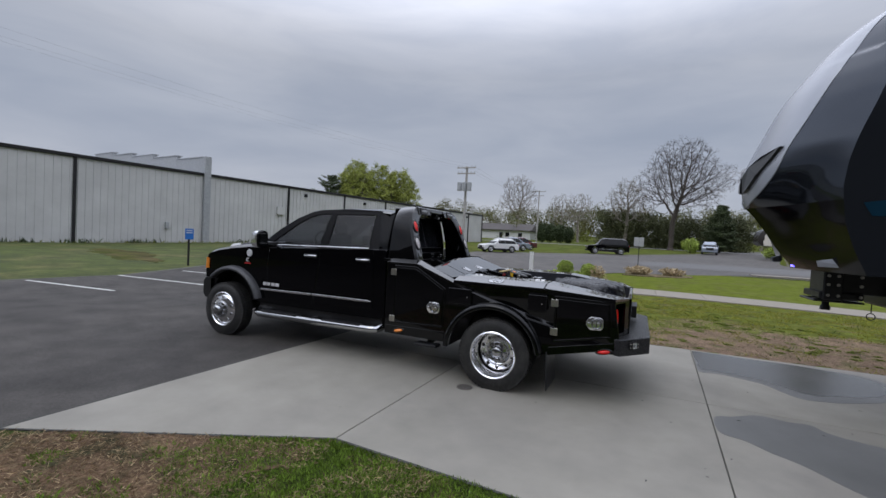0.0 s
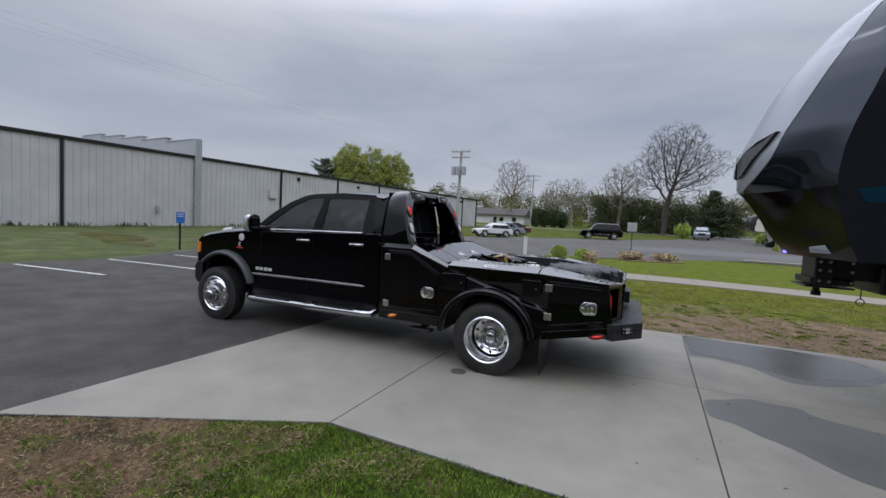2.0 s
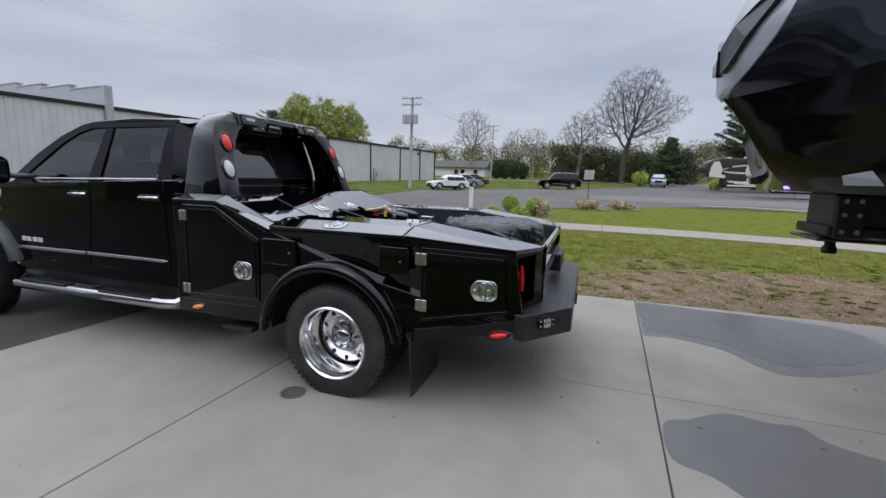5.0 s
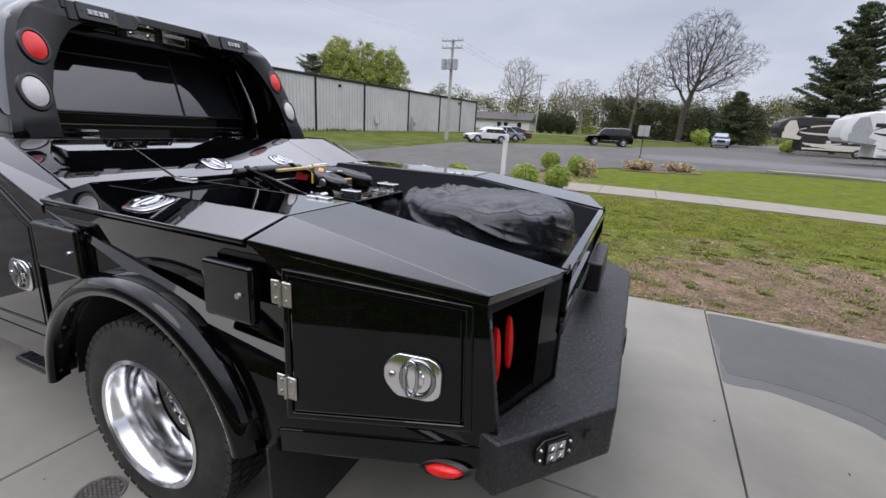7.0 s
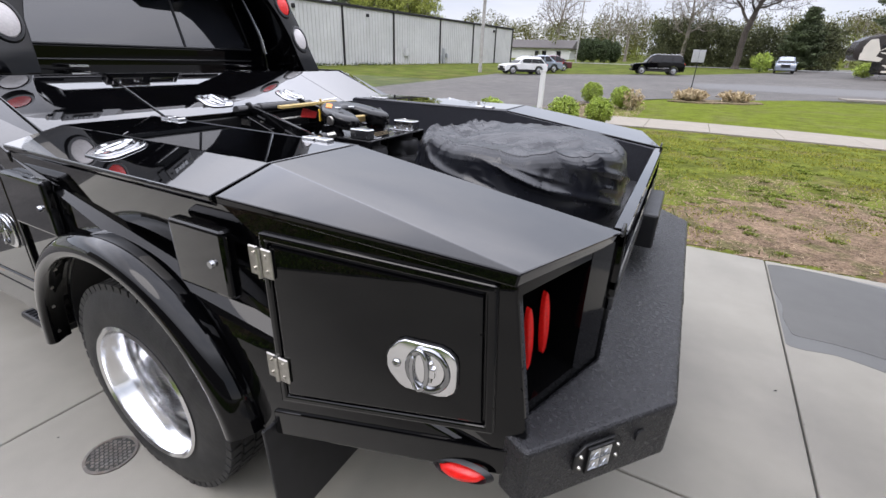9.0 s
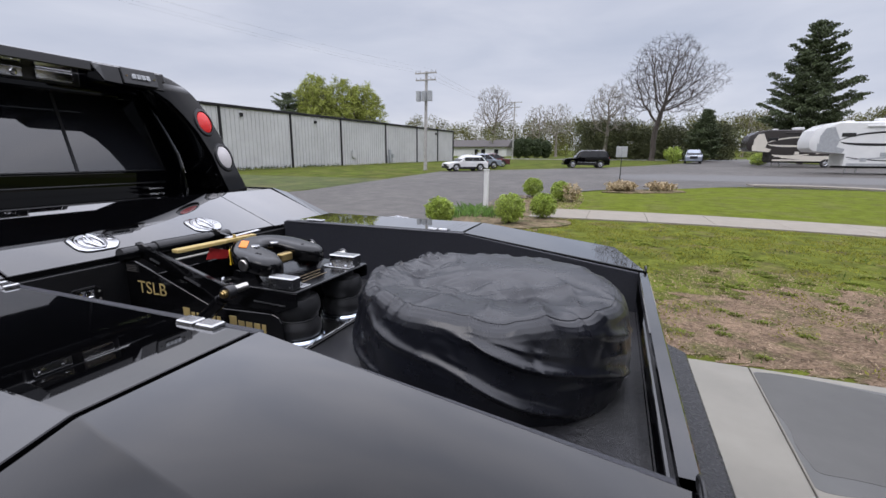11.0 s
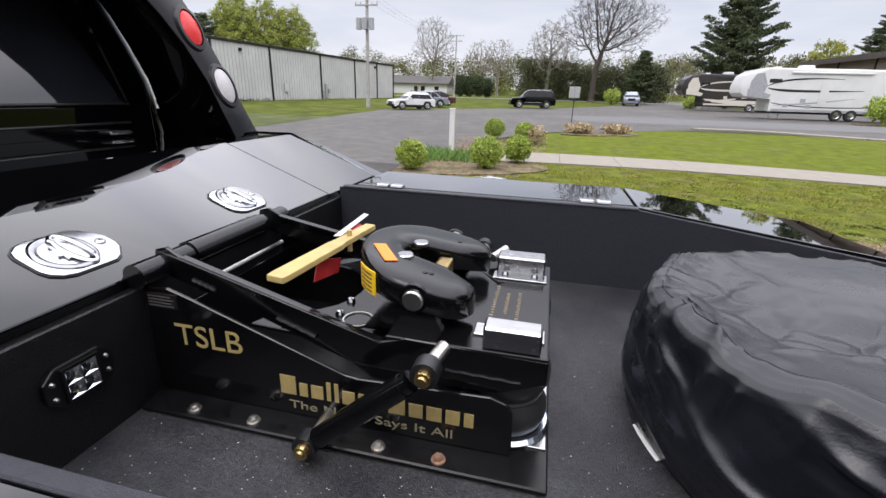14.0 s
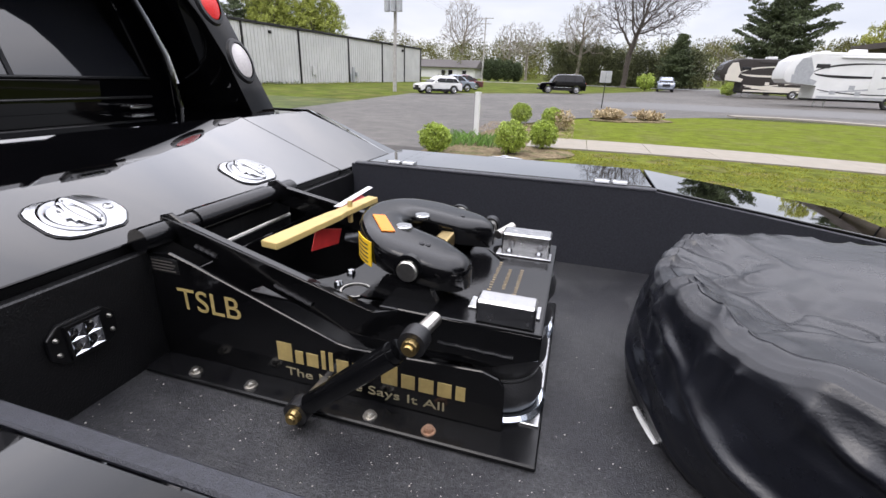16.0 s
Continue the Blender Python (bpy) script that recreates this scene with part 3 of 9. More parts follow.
# ---- sidewalk and kerb ----
walkway = thing("sidewalk", (0, 12.5, 0), "pale concrete sidewalk curving through the lawn", "sidewalk", kind="structure")


def walk_near(x):
    return (12.25 + 0.10 * x - 0.021 * x * x) if x < 12 else 10.4 - 0.05 * (x - 12)


xs = [-0.95 + 1.55 * i for i in range(26)]
for a, b in zip(xs, xs[1:]):
    ya, yb = walk_near(a), walk_near(b)
    wa, wb = 2.2 - 0.03 * a if a < 12 else 1.84, 2.2 - 0.03 * b if b < 12 else 1.84
    bm = bmesh.new()
    prism(bm, [(a + G, ya), (b - G, yb), (b - G, yb + wb), (a + G, ya + wa)], -0.1, 0.018, "z")
    bevel(bm, 0.006, 1)
    part("slab", bm, mat("sidewalk_concrete", (0.238, 0.212, 0.172), 0.8, var=0.1, scale=3, bump=0.001, bscale=150) if a < -0.9 else bpy.data.materials["sidewalk_concrete"], walkway)

strip_sheet("lawn_far", [(13.3, -1.6, 40), (16.0, -1.0, 40), (20.2, -0.5, 40), (22.2, 0.8, 40), (24, 3.9, 36), (25.3, 5.2, 14.8), (26.6, 7.0, 13.0), (27.6, 8.3, 11)], TURF, -0.012, label="green mown lawn past the sidewalk", category="lawn", nx=10)
kerb = bmesh.new()
pts = [(8.0, 27.9), (10.2, 28.2), (12.0, 27.7), (15.0, 25.8), (22, 22.5), (34, 18.5)]
for a, b in zip(pts, pts[1:]):
    d = Vector((b[0] - a[0], b[1] - a[1], 0)).normalized()
    n = Vector((-d.y, d.x, 0)) * 0.5
    loft(kerb, [[(p[0] + s * n.x, p[1] + s * n.y, ground_z(0, p[1]) + h) for s, h in ((-1, -0.06), (1, -0.06), (1, 0.05), (-1, 0.05))] for p in (a, b)])
tagged(part("kerb", kerb, bpy.data.materials["sidewalk_concrete"]), "pale concrete kerb along the lawn", "kerb", kind="structure")

# planting bed
patch("planting_bed", blob([(-3.0, 9.45), (-1.6, 9.5), (-0.2, 10.4), (0.3, 11.5), (-0.9, 12.4), (-0.9, 15), (-0.2, 17.6), (-1.6, 18.6), (-2.4, 16.5), (-2.9, 12.5)], 0.05, 8), MULCH, -0.05, 0.012, "brown mulch planting bed by the lot", "bed")
patch("planting_bed", blob([(22.2, 39.0), (25, 38.7), (29, 38.9), (29.5, 41.2), (25, 41.6), (22.4, 41.0)], 0.06, 10), MULCH, 0.2, 0.52, "low mulch bed under a bush", "bed")
patch("planting_bed", blob([(0.8, 20.8), (2.4, 21.0), (4.2, 22.2), (3.9, 23.5), (1.6, 22.6)], 0.06, 9), MULCH, 0.0, 0.168, "small mulch bed with dry clumps", "bed")
# bare brown soil, where the turf has died
patch("bare_soil", blob([(1.3, 3.85), (3.5, 3.8), (7, 3.85), (9.5, 4.6), (8.2, 6.4), (5.5, 6.9), (3.2, 6.3), (1.6, 5.1)], 0.12, 11, 900, rag=0.42), mat("bare_soil", (0.185, 0.130, 0.088), 0.95, spec=0.08, var=0.5, scale=26, var2=0.3, scale2=2.6, second=(0.12, 0.105, 0.05), sscale=3.1, sharp=(0.5, 0.62), bump=0.04, bscale=30), -0.03, -0.012, "bare brown soil with thin thatch", "soil")
patch("bare_soil", blob([(-27.6, 10.2), (-25.5, 11.3), (-22.5, 10.2), (-19.0, 8.6), (-17.6, 7.5), (-20.1, 7.4), (-22.9, 8.3), (-25.5, 9.3)], 0.35, 14, 300, rag=0.5), mat("worn_brown_turf", (0.082, 0.068, 0.030), 0.95, spec=0.08, var=0.35, scale=7, var2=0.4, scale2=0.9, second=(0.055, 0.065, 0.012), sscale=0.5, sharp=(0.42, 0.6)), ground_z(-22, 9) - 0.2, ground_z(-22, 9) - 0.028, "thin worn turf with brown soil", "soil")
patch("bare_soil", [(max(x, -3.085), y) for x, y in blob([(-3.05, -3.2), (-2.2, -2.63), (-1.5, -2.28), (-0.75, -2.1), (-0.9, -2.8), (-1.15, -4.2), (-2.6, -4.8), (-3.1, -4.4)], 0.03, 12, 900, rag=0.16)], mat("dark_bare_soil", (0.105, 0.068, 0.042), 0.95, spec=0.08, var=0.55, scale=22, var2=0.35, scale2=2.6, second=(0.055, 0.05, 0.026), sscale=3.1, sharp=(0.5, 0.62), bump=0.04, bscale=30), -0.03, 0.001, "dark bare soil with dead thatch", "soil")


def tufts(name, n, region, height, width, material, seed, label, keep=None, lean=0.5):
    """Loose blades: one thin bent blade is two triangles."""
    rng = np.random.default_rng(seed)
    x = rng.uniform(region[0], region[1], n)
    y = rng.uniform(region[2], region[3], n)
    if keep:
        ok = np.array([keep(a, b) for a, b in zip(x, y)])
        x, y = x[ok], y[ok]
    n = len(x)
    z = 0.018 * np.maximum(0, y - 13.5) - 0.016
    h = height * rng.uniform(0.45, 1.25, n)
    a = rng.uniform(0, 6.283, n)
    b = rng.uniform(0, 6.283, n)
    wx, wy = np.cos(a) * width, np.sin(a) * width
    lx, ly = np.cos(b) * h * lean * rng.uniform(0.2, 1.3, n), np.sin(b) * h * lean * rng.uniform(0.2, 1.3, n)
    v = np.empty((n, 4, 3))
    v[:, 0] = np.stack([x - wx, y - wy, z], 1)
    v[:, 1] = np.stack([x + wx, y + wy, z], 1)
    v[:, 2] = np.stack([x + wx * 0.8 + lx * 0.4, y + wy * 0.8 + ly * 0.4, z + h * 0.6], 1)
    v[:, 3] = np.stack([x + lx, y + ly, z + h], 1)
    f = (np.arange(n)[:, None] * 4 + np.array([[0, 1, 2, 3]])).tolist()
    return tagged(soup(name, v.reshape(-1, 3).tolist(), f, material), label, "grass", kind="stuff")


def south_edge(x):
    return -3.05 + (x + 3.1) * 0.5 if x < -0.73 else -1.86 - 0.05 * (x + 0.73)


def patchy(x, y, s, cut):
    return noise.noise(Vector((x * s, y * s, 3.7))) > cut


tufts("grass", 230000, (-3.05, 5.5, -4.9, -1.85), 0.034, 0.0058, CLOVER, 21, "short green spring grass blades", lambda x, y: x + 1.6 * noise.noise(Vector((x * 1.5, y * 1.5, 6))) + noise.noise(Vector((x * 6, y * 6, 6))) < 3.6 and y > -4.6 + 0.4 * noise.noise(Vector((x * 3, y * 3, 2))) and y < south_edge(x) + 0.03 * noise.noise(Vector((x * 5, y * 5, 0))) and (x > -1.25 + 0.45 * noise.noise(Vector((x * 2, y * 2, 1))) + 0.5 * noise.noise(Vector((x * 7, y * 7, 4))) or patchy(x, y, 2.2, 0.22) and patchy(x, y, 9.0, -0.1)))
tufts("thatch", 46000, (-3.05, 0.6, -4.8, -1.9), 0.030, 0.0034, STRAW, 22, "dead straw-coloured thatch", lambda x, y: y < south_edge(x) - 0.02 and (x < -0.9 + 0.5 * noise.noise(Vector((x * 3, y * 3, 7))) or patchy(x, y, 3.0, 0.15)), 2.2)
tufts("grass", 90000, (-2.7, 14, 3.78, 12.2), 0.024, 0.007, BLADE, 23, "short green lawn blades", lambda x, y: y < walk_near(x) - 0.02 and (y > 7.2 - 0.05 * x + 0.9 * noise.noise(Vector((x * 0.9, y * 0.9, 5))) or patchy(x, y, 1.5, 0.18)) and (patchy(x, y, 1.3, -0.12) or patchy(x, y, 3.7, 0.2)), 1.3)
tufts("thatch", 40000, (0.6, 11, 3.78, 8.2), 0.016, 0.0045, island(mat("pale_straw", (0.33, 0.25, 0.165), 0.9, var=0.3, scale=3), 0.5), 24, "dead straw-coloured thatch on the soil", lambda x, y: y < 7.3 + 0.8 * noise.noise(Vector((x * 0.9, y * 0.9, 5))) and patchy(x, y, 2.1, -0.35), 2.5)
tufts("weeds", 12000, (-36.0, -29.5, -10, 60), 0.32, 0.04, LEAFD, 27, "rough weeds growing along the building", lambda x, y: 0.1 < (x + 34.7 - 0.1383 * (y - 12.7)) < 0.9 and patchy(x, y, 0.35, -0.1), 0.7)
def clumps(name, n, region, material, seed, label, keep, blades=(50, 150), radius=(0.05, 0.16), height=0.06):
    """Tussocks: dense round tufts whose blades fan outwards."""
    rng = np.random.default_rng(seed)
    vs, fs = [], []
    for k in range(n):
        cx, cy = rng.uniform(region[0], region[1]), rng.uniform(region[2], region[3])
        if not keep(cx, cy):
            continue
        rad, m = rng.uniform(*radius), int(rng.uniform(*blades))
        for j in range(m):
            a, d = rng.uniform(0, 6.283), rad * math.sqrt(rng.random())
            x, y = cx + d * math.cos(a) * 1.3, cy + d * math.sin(a)
            h = height * (1.15 - d / rad * 0.6) * rng.uniform(0.6, 1.2)
            w, b = 0.006, rng.uniform(0, 6.283)
            out = d / rad * h + 0.3 * h
            ex, ey = math.cos(a) * out, math.sin(a) * out
            i = len(vs)
            vs += [(x - w * math.cos(b), y - w * math.sin(b), -0.02), (x + w * math.cos(b), y + w * math.sin(b), -0.02), (x + ex * 0.5 + w * math.cos(b), y + ey * 0.5 + w * math.sin(b), h * 0.7 - 0.02), (x + ex, y + ey, h - 0.02)]
            fs.append((i, i + 1, i + 2, i + 3))
    return tagged(soup(name, vs, fs, material), label, "grass", kind="stuff")


clumps("tussocks", 420, (1.0, 12, 3.85, 9.5), island(mat("tussock", (0.150, 0.190, 0.022), 0.75, var=0.3, scale=3.0), 0.35), 51, "round green grass tussocks in the thin lawn", lambda x, y: y < walk_near(x) - 0.2 and noise.noise(Vector((x * 0.9, y * 0.9, 4.4))) > -0.12, (60, 130), (0.04, 0.10), 0.036)
clumps("tussocks", 160, (-3.0, 1.2, -3.9, -2.0), CLOVER, 52, "round green grass tussocks by the pad", lambda x, y: y < south_edge(x) - 0.05 and noise.noise(Vector((x * 1.5, y * 1.5, 2.4))) > 0.0, (30, 90), (0.03, 0.10), 0.045)
tufts("grass", 6000, (0.8, 12, 3.78, 9.5), 0.05, 0.006, island(mat("dark_tuft", (0.085, 0.135, 0.026), 0.75, var=0.2, scale=3.0), 0.25), 33, "dark green grass tufts", lambda x, y: noise.noise(Vector((x * 1.1, y * 1.3, 8.2))) + 0.5 * noise.noise(Vector((x * 4, y * 4, 2.2))) > 0.30, 0.8)
tufts("grass", 7000, (-3.05, 2.4, -4.2, -1.9), 0.045, 0.004, bpy.data.materials["dark_tuft"], 34, "dark green grass tufts", lambda x, y: y < south_edge(x) + 0.02 and noise.noise(Vector((x * 2.4, y * 2.4, 1.7))) > (0.25 if x > -1.2 else 0.45), 0.8)
tufts("daylilies", 180, (-3.05, -2.6, 10.2, 12.5), 0.3, 0.012, island(mat("daylily_leaf", (0.12, 0.22, 0.045), 0.6, var=0.2, scale=3), 0.4), 28, "green daylily leaves in the bed", None, 0.8)
tufts("daylilies", 300, (-2.75, -1.4, 11.3, 12.4), 0.30, 0.012, bpy.data.materials["daylily_leaf"], 29, "green daylily leaves in the bed", None, 0.8)

tufts("thatch", 12000, (-3.0, 0.2, 9.5, 18.4), 0.03, 0.007, bpy.data.materials["pale_straw"], 35, "loose straw and mulch in the planting bed", lambda x, y: x < -0.3 or y > 11, 2.5)
tufts("weeds", 9000, (-34.6, -27.5, -10, 62), 0.16, 0.03, BLADE, 36, "unmown grass at the foot of the building", lambda x, y: 0.1 < (x + 34.7 - 0.1383 * (y - 12.7)) < 0.8, 0.8)


def edge_dirt(pts, width, z, seed, name, label):
    """Dirt washed against a slab's edge: an uneven dark ribbon with crumbs."""
    rng = np.random.default_rng(seed)
    vs, fs = [], []
    for (x0, y0), (x1, y1) in zip(pts, pts[1:]):
        d = Vector((x1 - x0, y1 - y0, 0))
        ln = d.length
        d.normalize()
        out = Vector((-d.y, d.x, 0))
        m = int(ln / 0.02)
        base = len(vs)
        for i in range(m + 1):
            p = Vector((x0, y0, z)) + d * (ln * i / m)
            w = width * (0.35 + 0.9 * abs(noise.noise(p * 2.3)) + 0.8 * abs(noise.noise(p * 9)) + 0.3 * rng.random())
            vs += [tuple(p - out * 0.004), tuple(p + out * w)]
        fs += [(base + 2 * i, base + 2 * i + 2, base + 2 * i + 3, base + 2 * i + 1) for i in range(m)]
        for i in range(int(ln * 60)):
            p = Vector((x0, y0, z)) + d * (ln * rng.random()) + out * (width * 3.5 * rng.random() ** 2)
            s = rng.uniform(0.002, 0.006)
            b = len(vs)
            vs += [(p.x - s, p.y, z), (p.x, p.y - s, z), (p.x + s, p.y, z), (p.x, p.y + s, z), (p.x, p.y, z + s)]
            fs += [(b, b + 1, b + 4), (b + 1, b + 2, b + 4), (b + 2, b + 3, b + 4), (b + 3, b, b + 4)]
    return tagged(soup(name, vs, fs, bpy.data.materials["joint_dirt"]), label, "dirt", kind="stuff")


edge_dirt([(-3.10, -3.03), (-2.99, 0.86), (-2.99, 3.73)], 0.045, -0.004, 61, "edge_dirt", "dark dirt and crumbs along the asphalt edge")
edge_dirt([(2.16, -1.95), (0.9, -1.93), (-0.72, -1.84), (-3.10, -3.03)], 0.022, 0.0035, 62, "edge_dirt", "dark soil against the concrete edge")


# ---- long metal-clad building ----
BU = Vector((0.13698, 0.99057, 0))
BN = Vector((0.99057, -0.13698, 0))
BP = Vector((-34.7, 12.7, 0))


def on_wall(s, out, z):
    p = BP + BU * s + BN * out
    return (p.x, p.y, z)


hall = thing("warehouse", (-34.7, 12.7, 0), "long pale metal-clad warehouse with dark trim", "building")
EAVE = 5.95
bays = [-36, -27, -18, -9, 0.0, 9.05, 18.0, 26.1, 33.8, 42.8, 50.8, 57.2, 62.6]
for a, b in zip(bays, bays[1:]):
    bm = bmesh.new()
    n = max(4, round((b - a) / 0.45))
    prof = []
    for i in range(n):
        s, w = a + (b - a) * i / n, (b - a) / n
        prof += [(s, 0.0), (s + 0.40 * w, 0.0), (s + 0.43 * w, 0.055), (s + 0.60 * w, 0.055), (s + 0.63 * w, 0.0)]
    prof.append((b, 0.0))
    lo = [bm.verts.new(on_wall(s, o, -0.4)) for s, o in prof]
    hi = [bm.verts.new(on_wall(s, o, EAVE)) for s, o in prof]
    for i in range(len(prof) - 1):
        bm.faces.new((lo[i], lo[i + 1], hi[i + 1], hi[i]))
    part("wall_panel", bm, SIDING, hall, "pale ribbed metal siding")
for s in bays[:-1]:
    if abs(s - 9.05) > 0.1:
        bm = bmesh.new()
        m = Matrix(((BU.x, BN.x, 0, 0), (BU.y, BN.y, 0, 0), (0, 0, 1, 0), (0, 0, 0, 1)))
        m = Matrix.Translation(BP) @ m
        box(bm, s - 0.09, s + 0.09, 0.01, 0.13, -0.3, EAVE, m)
        part("downspout", bm, TRIMDK, hall, "dark bronze downspout")
WM = Matrix.Translation(BP) @ Matrix(((BU.x, BN.x, 0, 0), (BU.y, BN.y, 0, 0), (0, 0, 1, 0), (0, 0, 0, 1)))
part("gutter", bbox(-36, 62.8, -0.05, 0.16, EAVE - 0.02, EAVE + 0.22, 0.02, 1, WM), TRIMDK, hall, "dark bronze eave gutter")
bm = bmesh.new()
loft(bm, [[WM @ Vector(p) for p in ((s, 0.1, EAVE + 0.16), (s, -22, EAVE + 1.9), (s, -44, EAVE + 0.2), (s, -44, EAVE), (s, -22, EAVE + 1.6), (s, 0.1, EAVE + 0.05))] for s in (-36, 62.7)])
part("roof", bm, GALV, hall, "low pale metal roof")
part("end_wall", bbox(62.62, 62.76, -44, 0.02, -0.4, EAVE, 0.01, 1, WM), SIDING, hall, "pale metal end wall")
part("corner_trim", bbox(62.55, 62.85, -0.1, 0.1, -0.3, EAVE + 0.1, 0.01, 1, WM), TRIMDK, hall)
part("back_wall", bbox(-36, 62.7, -44.2, -44, -0.4, EAVE, 0.01, 1, WM), SIDING, hall)
part("end_wall", bbox(-36.2, -36, -44, 0.02, -0.4, EAVE, 0.01, 1, WM), SIDING, hall)
# stepped fire wall that breaks the roof
part("pilaster", bbox(9.0, 9.55, -0.2, 0.32, -0.3, 7.62, 0.02, 1, WM), GALV, hall, "pale grey fire wall pilaster")
for i in range(5):
    part("parapet_step", bbox(9.05, 9.45, -0.2 - 4.4 * (i + 1), -0.2 - 4.4 * i, EAVE - 0.2, 7.55 + 0.36 * i, 0.02, 1, WM), GALV, hall, "stepped grey parapet")
    part("coping", bbox(8.98, 9.55, -0.3 - 4.4 * (i + 1), -0.1 - 4.4 * i, 7.55 + 0.36 * i, 7.63 + 0.36 * i, 0.01, 1, WM), GALV, hall)
for s, z, h, w in ((6.1, 1.2, 0.55, 0.25), (17.0, 3.1, 0.8, 0.9), (36.0, 1.5, 0.9, 0.7), (43.6, 0.7, 1.9, 0.45), (43.0, 0.6, 1.2, 0.3), (44.3, 1.5, 0.5, 0.4), (20.2, 5.2, 0.35, 0.3), (56.5, 5.2, 0.35, 0.3), (29.6, 5.2, 0.3, 0.3)):
    part("wall_box", bbox(s - w / 2, s + w / 2, 0.03, 0.25, z, z + h, 0.02, 1, WM), (SIDING if w > 0.6 else GALV) if z < 4 else TRIMDK, hall, "small grey utility box on the wall")

# ---- small house far off ----
house = thing("house", (-40, 131, 2), "low white house with a grey shingle roof", "house")
bm = bmesh.new()
box(bm, -47, -29, 128, 137, 1.6, 4.9)
part("wall", bm, WHITEP, house, "white siding")
bm = bmesh.new()
prism(bm, [(127.2, 4.8), (132.5, 6.9), (137.8, 4.8), (137.8, 4.6), (127.2, 4.6)], -47.6, -28.4, "x")
part("roof", bm, SHINGLE, house, "grey shingle roof")
for x in (-36, -32):
    part("window", bbox(x - 0.6, x + 0.6, 127.95, 128.02, 2.7, 4.0, 0.01, 1), DARKGLASS, house)
part("door", bbox(-38.6, -37.6, 127.94, 128.02, 1.8, 4.0, 0.01, 1), TRIMDK, house)

# ---- brown building past the trailers ----
barn = thing("garage_building", (50, 68, 0.9), "low brown garage building with a dark shallow roof", "building")
BM = Matrix.Translation((36.8, 82, 0)) @ Matrix.Rotation(radians(4), 4, "Z")
part("wall", bbox(0, 26, -36, 0, 0.4, 7.5, 0.02, 1, BM), mat("brown_wall", (0.21, 0.17, 0.14), 0.8, var=0.15, scale=0.5), barn)
bm = bmesh.new()
prism(bm, [(-0.8, 7.3), (13, 9.6), (26.8, 7.3), (26.8, 7.7), (13, 10.1), (-0.8, 8.0)], -36.6, 0.6, "y")
bm.transform(BM)
part("roof", bm, mat("dark_metal_roof", (0.075, 0.06, 0.052), 0.6, var=0.15, scale=0.8), barn)
for k in range(5):
    part("garage_door", bbox(-0.06, 0.05, -6.4 - k * 6.8, -1.6 - k * 6.8, 0.9, 5.8, 0.02, 1, BM), mat("tan_door", (0.30, 0.24, 0.19), 0.6, var=0.08, scale=0.8) if k == 0 else bpy.data.materials["tan_door"], barn)
    part("downpipe", bbox(-0.16, -0.02, -0.5 - k * 6.8, -0.34 - k * 6.8, 0.8, 7.4, 0.02, 1, BM), TRIMDK, barn)

# ---- utility poles and wires ----
def utility_pole(x, y, h, arms, lean=0.0, cans=0):
    z0 = ground_z(x, y)
    ob = thing("utility_pole", (x, y, z0), "weathered wooden utility pole with crossarms", "utility pole", "utility poles")
    part("pole", tube(bmesh.new(), (x, y, z0 - 0.3), (x + lean, y, z0 + h), 0.17, 10, 0.12), POLEW, ob)
    for k, (dz, half) in enumerate(arms):
        px = x + lean * (1 - dz / h)
        part("crossarm", bbox(px - half, px + half, y - 0.2, y - 0.08, z0 + h - dz - 0.06, z0 + h - dz + 0.06, 0.01, 1), POLEW, ob)
        for i in (-0.92, -0.5, 0.5, 0.92):
            part("insulator", tube(bmesh.new(), (px + i * half, y - 0.14, z0 + h - dz + 0.06), (px + i * half, y - 0.14, z0 + h - dz + 0.24), 0.05, 6, 0.03), GALV, ob)
    for i in range(cans):
        cx = x + lean * 0.75 + (-0.55 + 0.55 * i)
        part("transformer", tube(bmesh.new(), (cx, y - 0.45, z0 + h - 2.6), (cx, y - 0.45, z0 + h - 1.75), 0.24, 12), GALV, ob, "grey transformer can")
    return ob


utility_pole(-15.6, 38.5, 8.75, [(0.15, 1.05), (0.75, 1.0)], 0.12, 3)
utility_pole(-20.5, 98, 12.0, [(0.2, 1.6), (1.2, 1.2)], 0.1)
utility_pole(38.0, 110, 11.0, [(0.3, 1.2)], 0.0)
wire = bmesh.new()
for k, (dx, dz) in enumerate(((-0.95, 0), (0.5, 0), (0.9, -0.6))):
    a, b = Vector((-15.5 + dx, 38.4, 9.35 + dz)), Vector((-26 + dx * 0.6, -24, 10.6 + dz))
    path_tube(wire, [a.lerp(b, t) + Vector((0, 0, -1.3 * 4 * t * (1 - t))) for t in [i / 16 for i in range(17)]], 0.002, 4)
    c = Vector((-20.4 + dx, 97.8, 13.4 + dz))
    path_tube(wire, [a.lerp(c, t) + Vector((0, 0, -1.0 * 4 * t * (1 - t))) for t in [i / 10 for i in range(11)]], 0.006, 4)
tagged(part("power_line", wire, TRIMDK), "thin dark overhead power lines", "cable", kind="stuff")


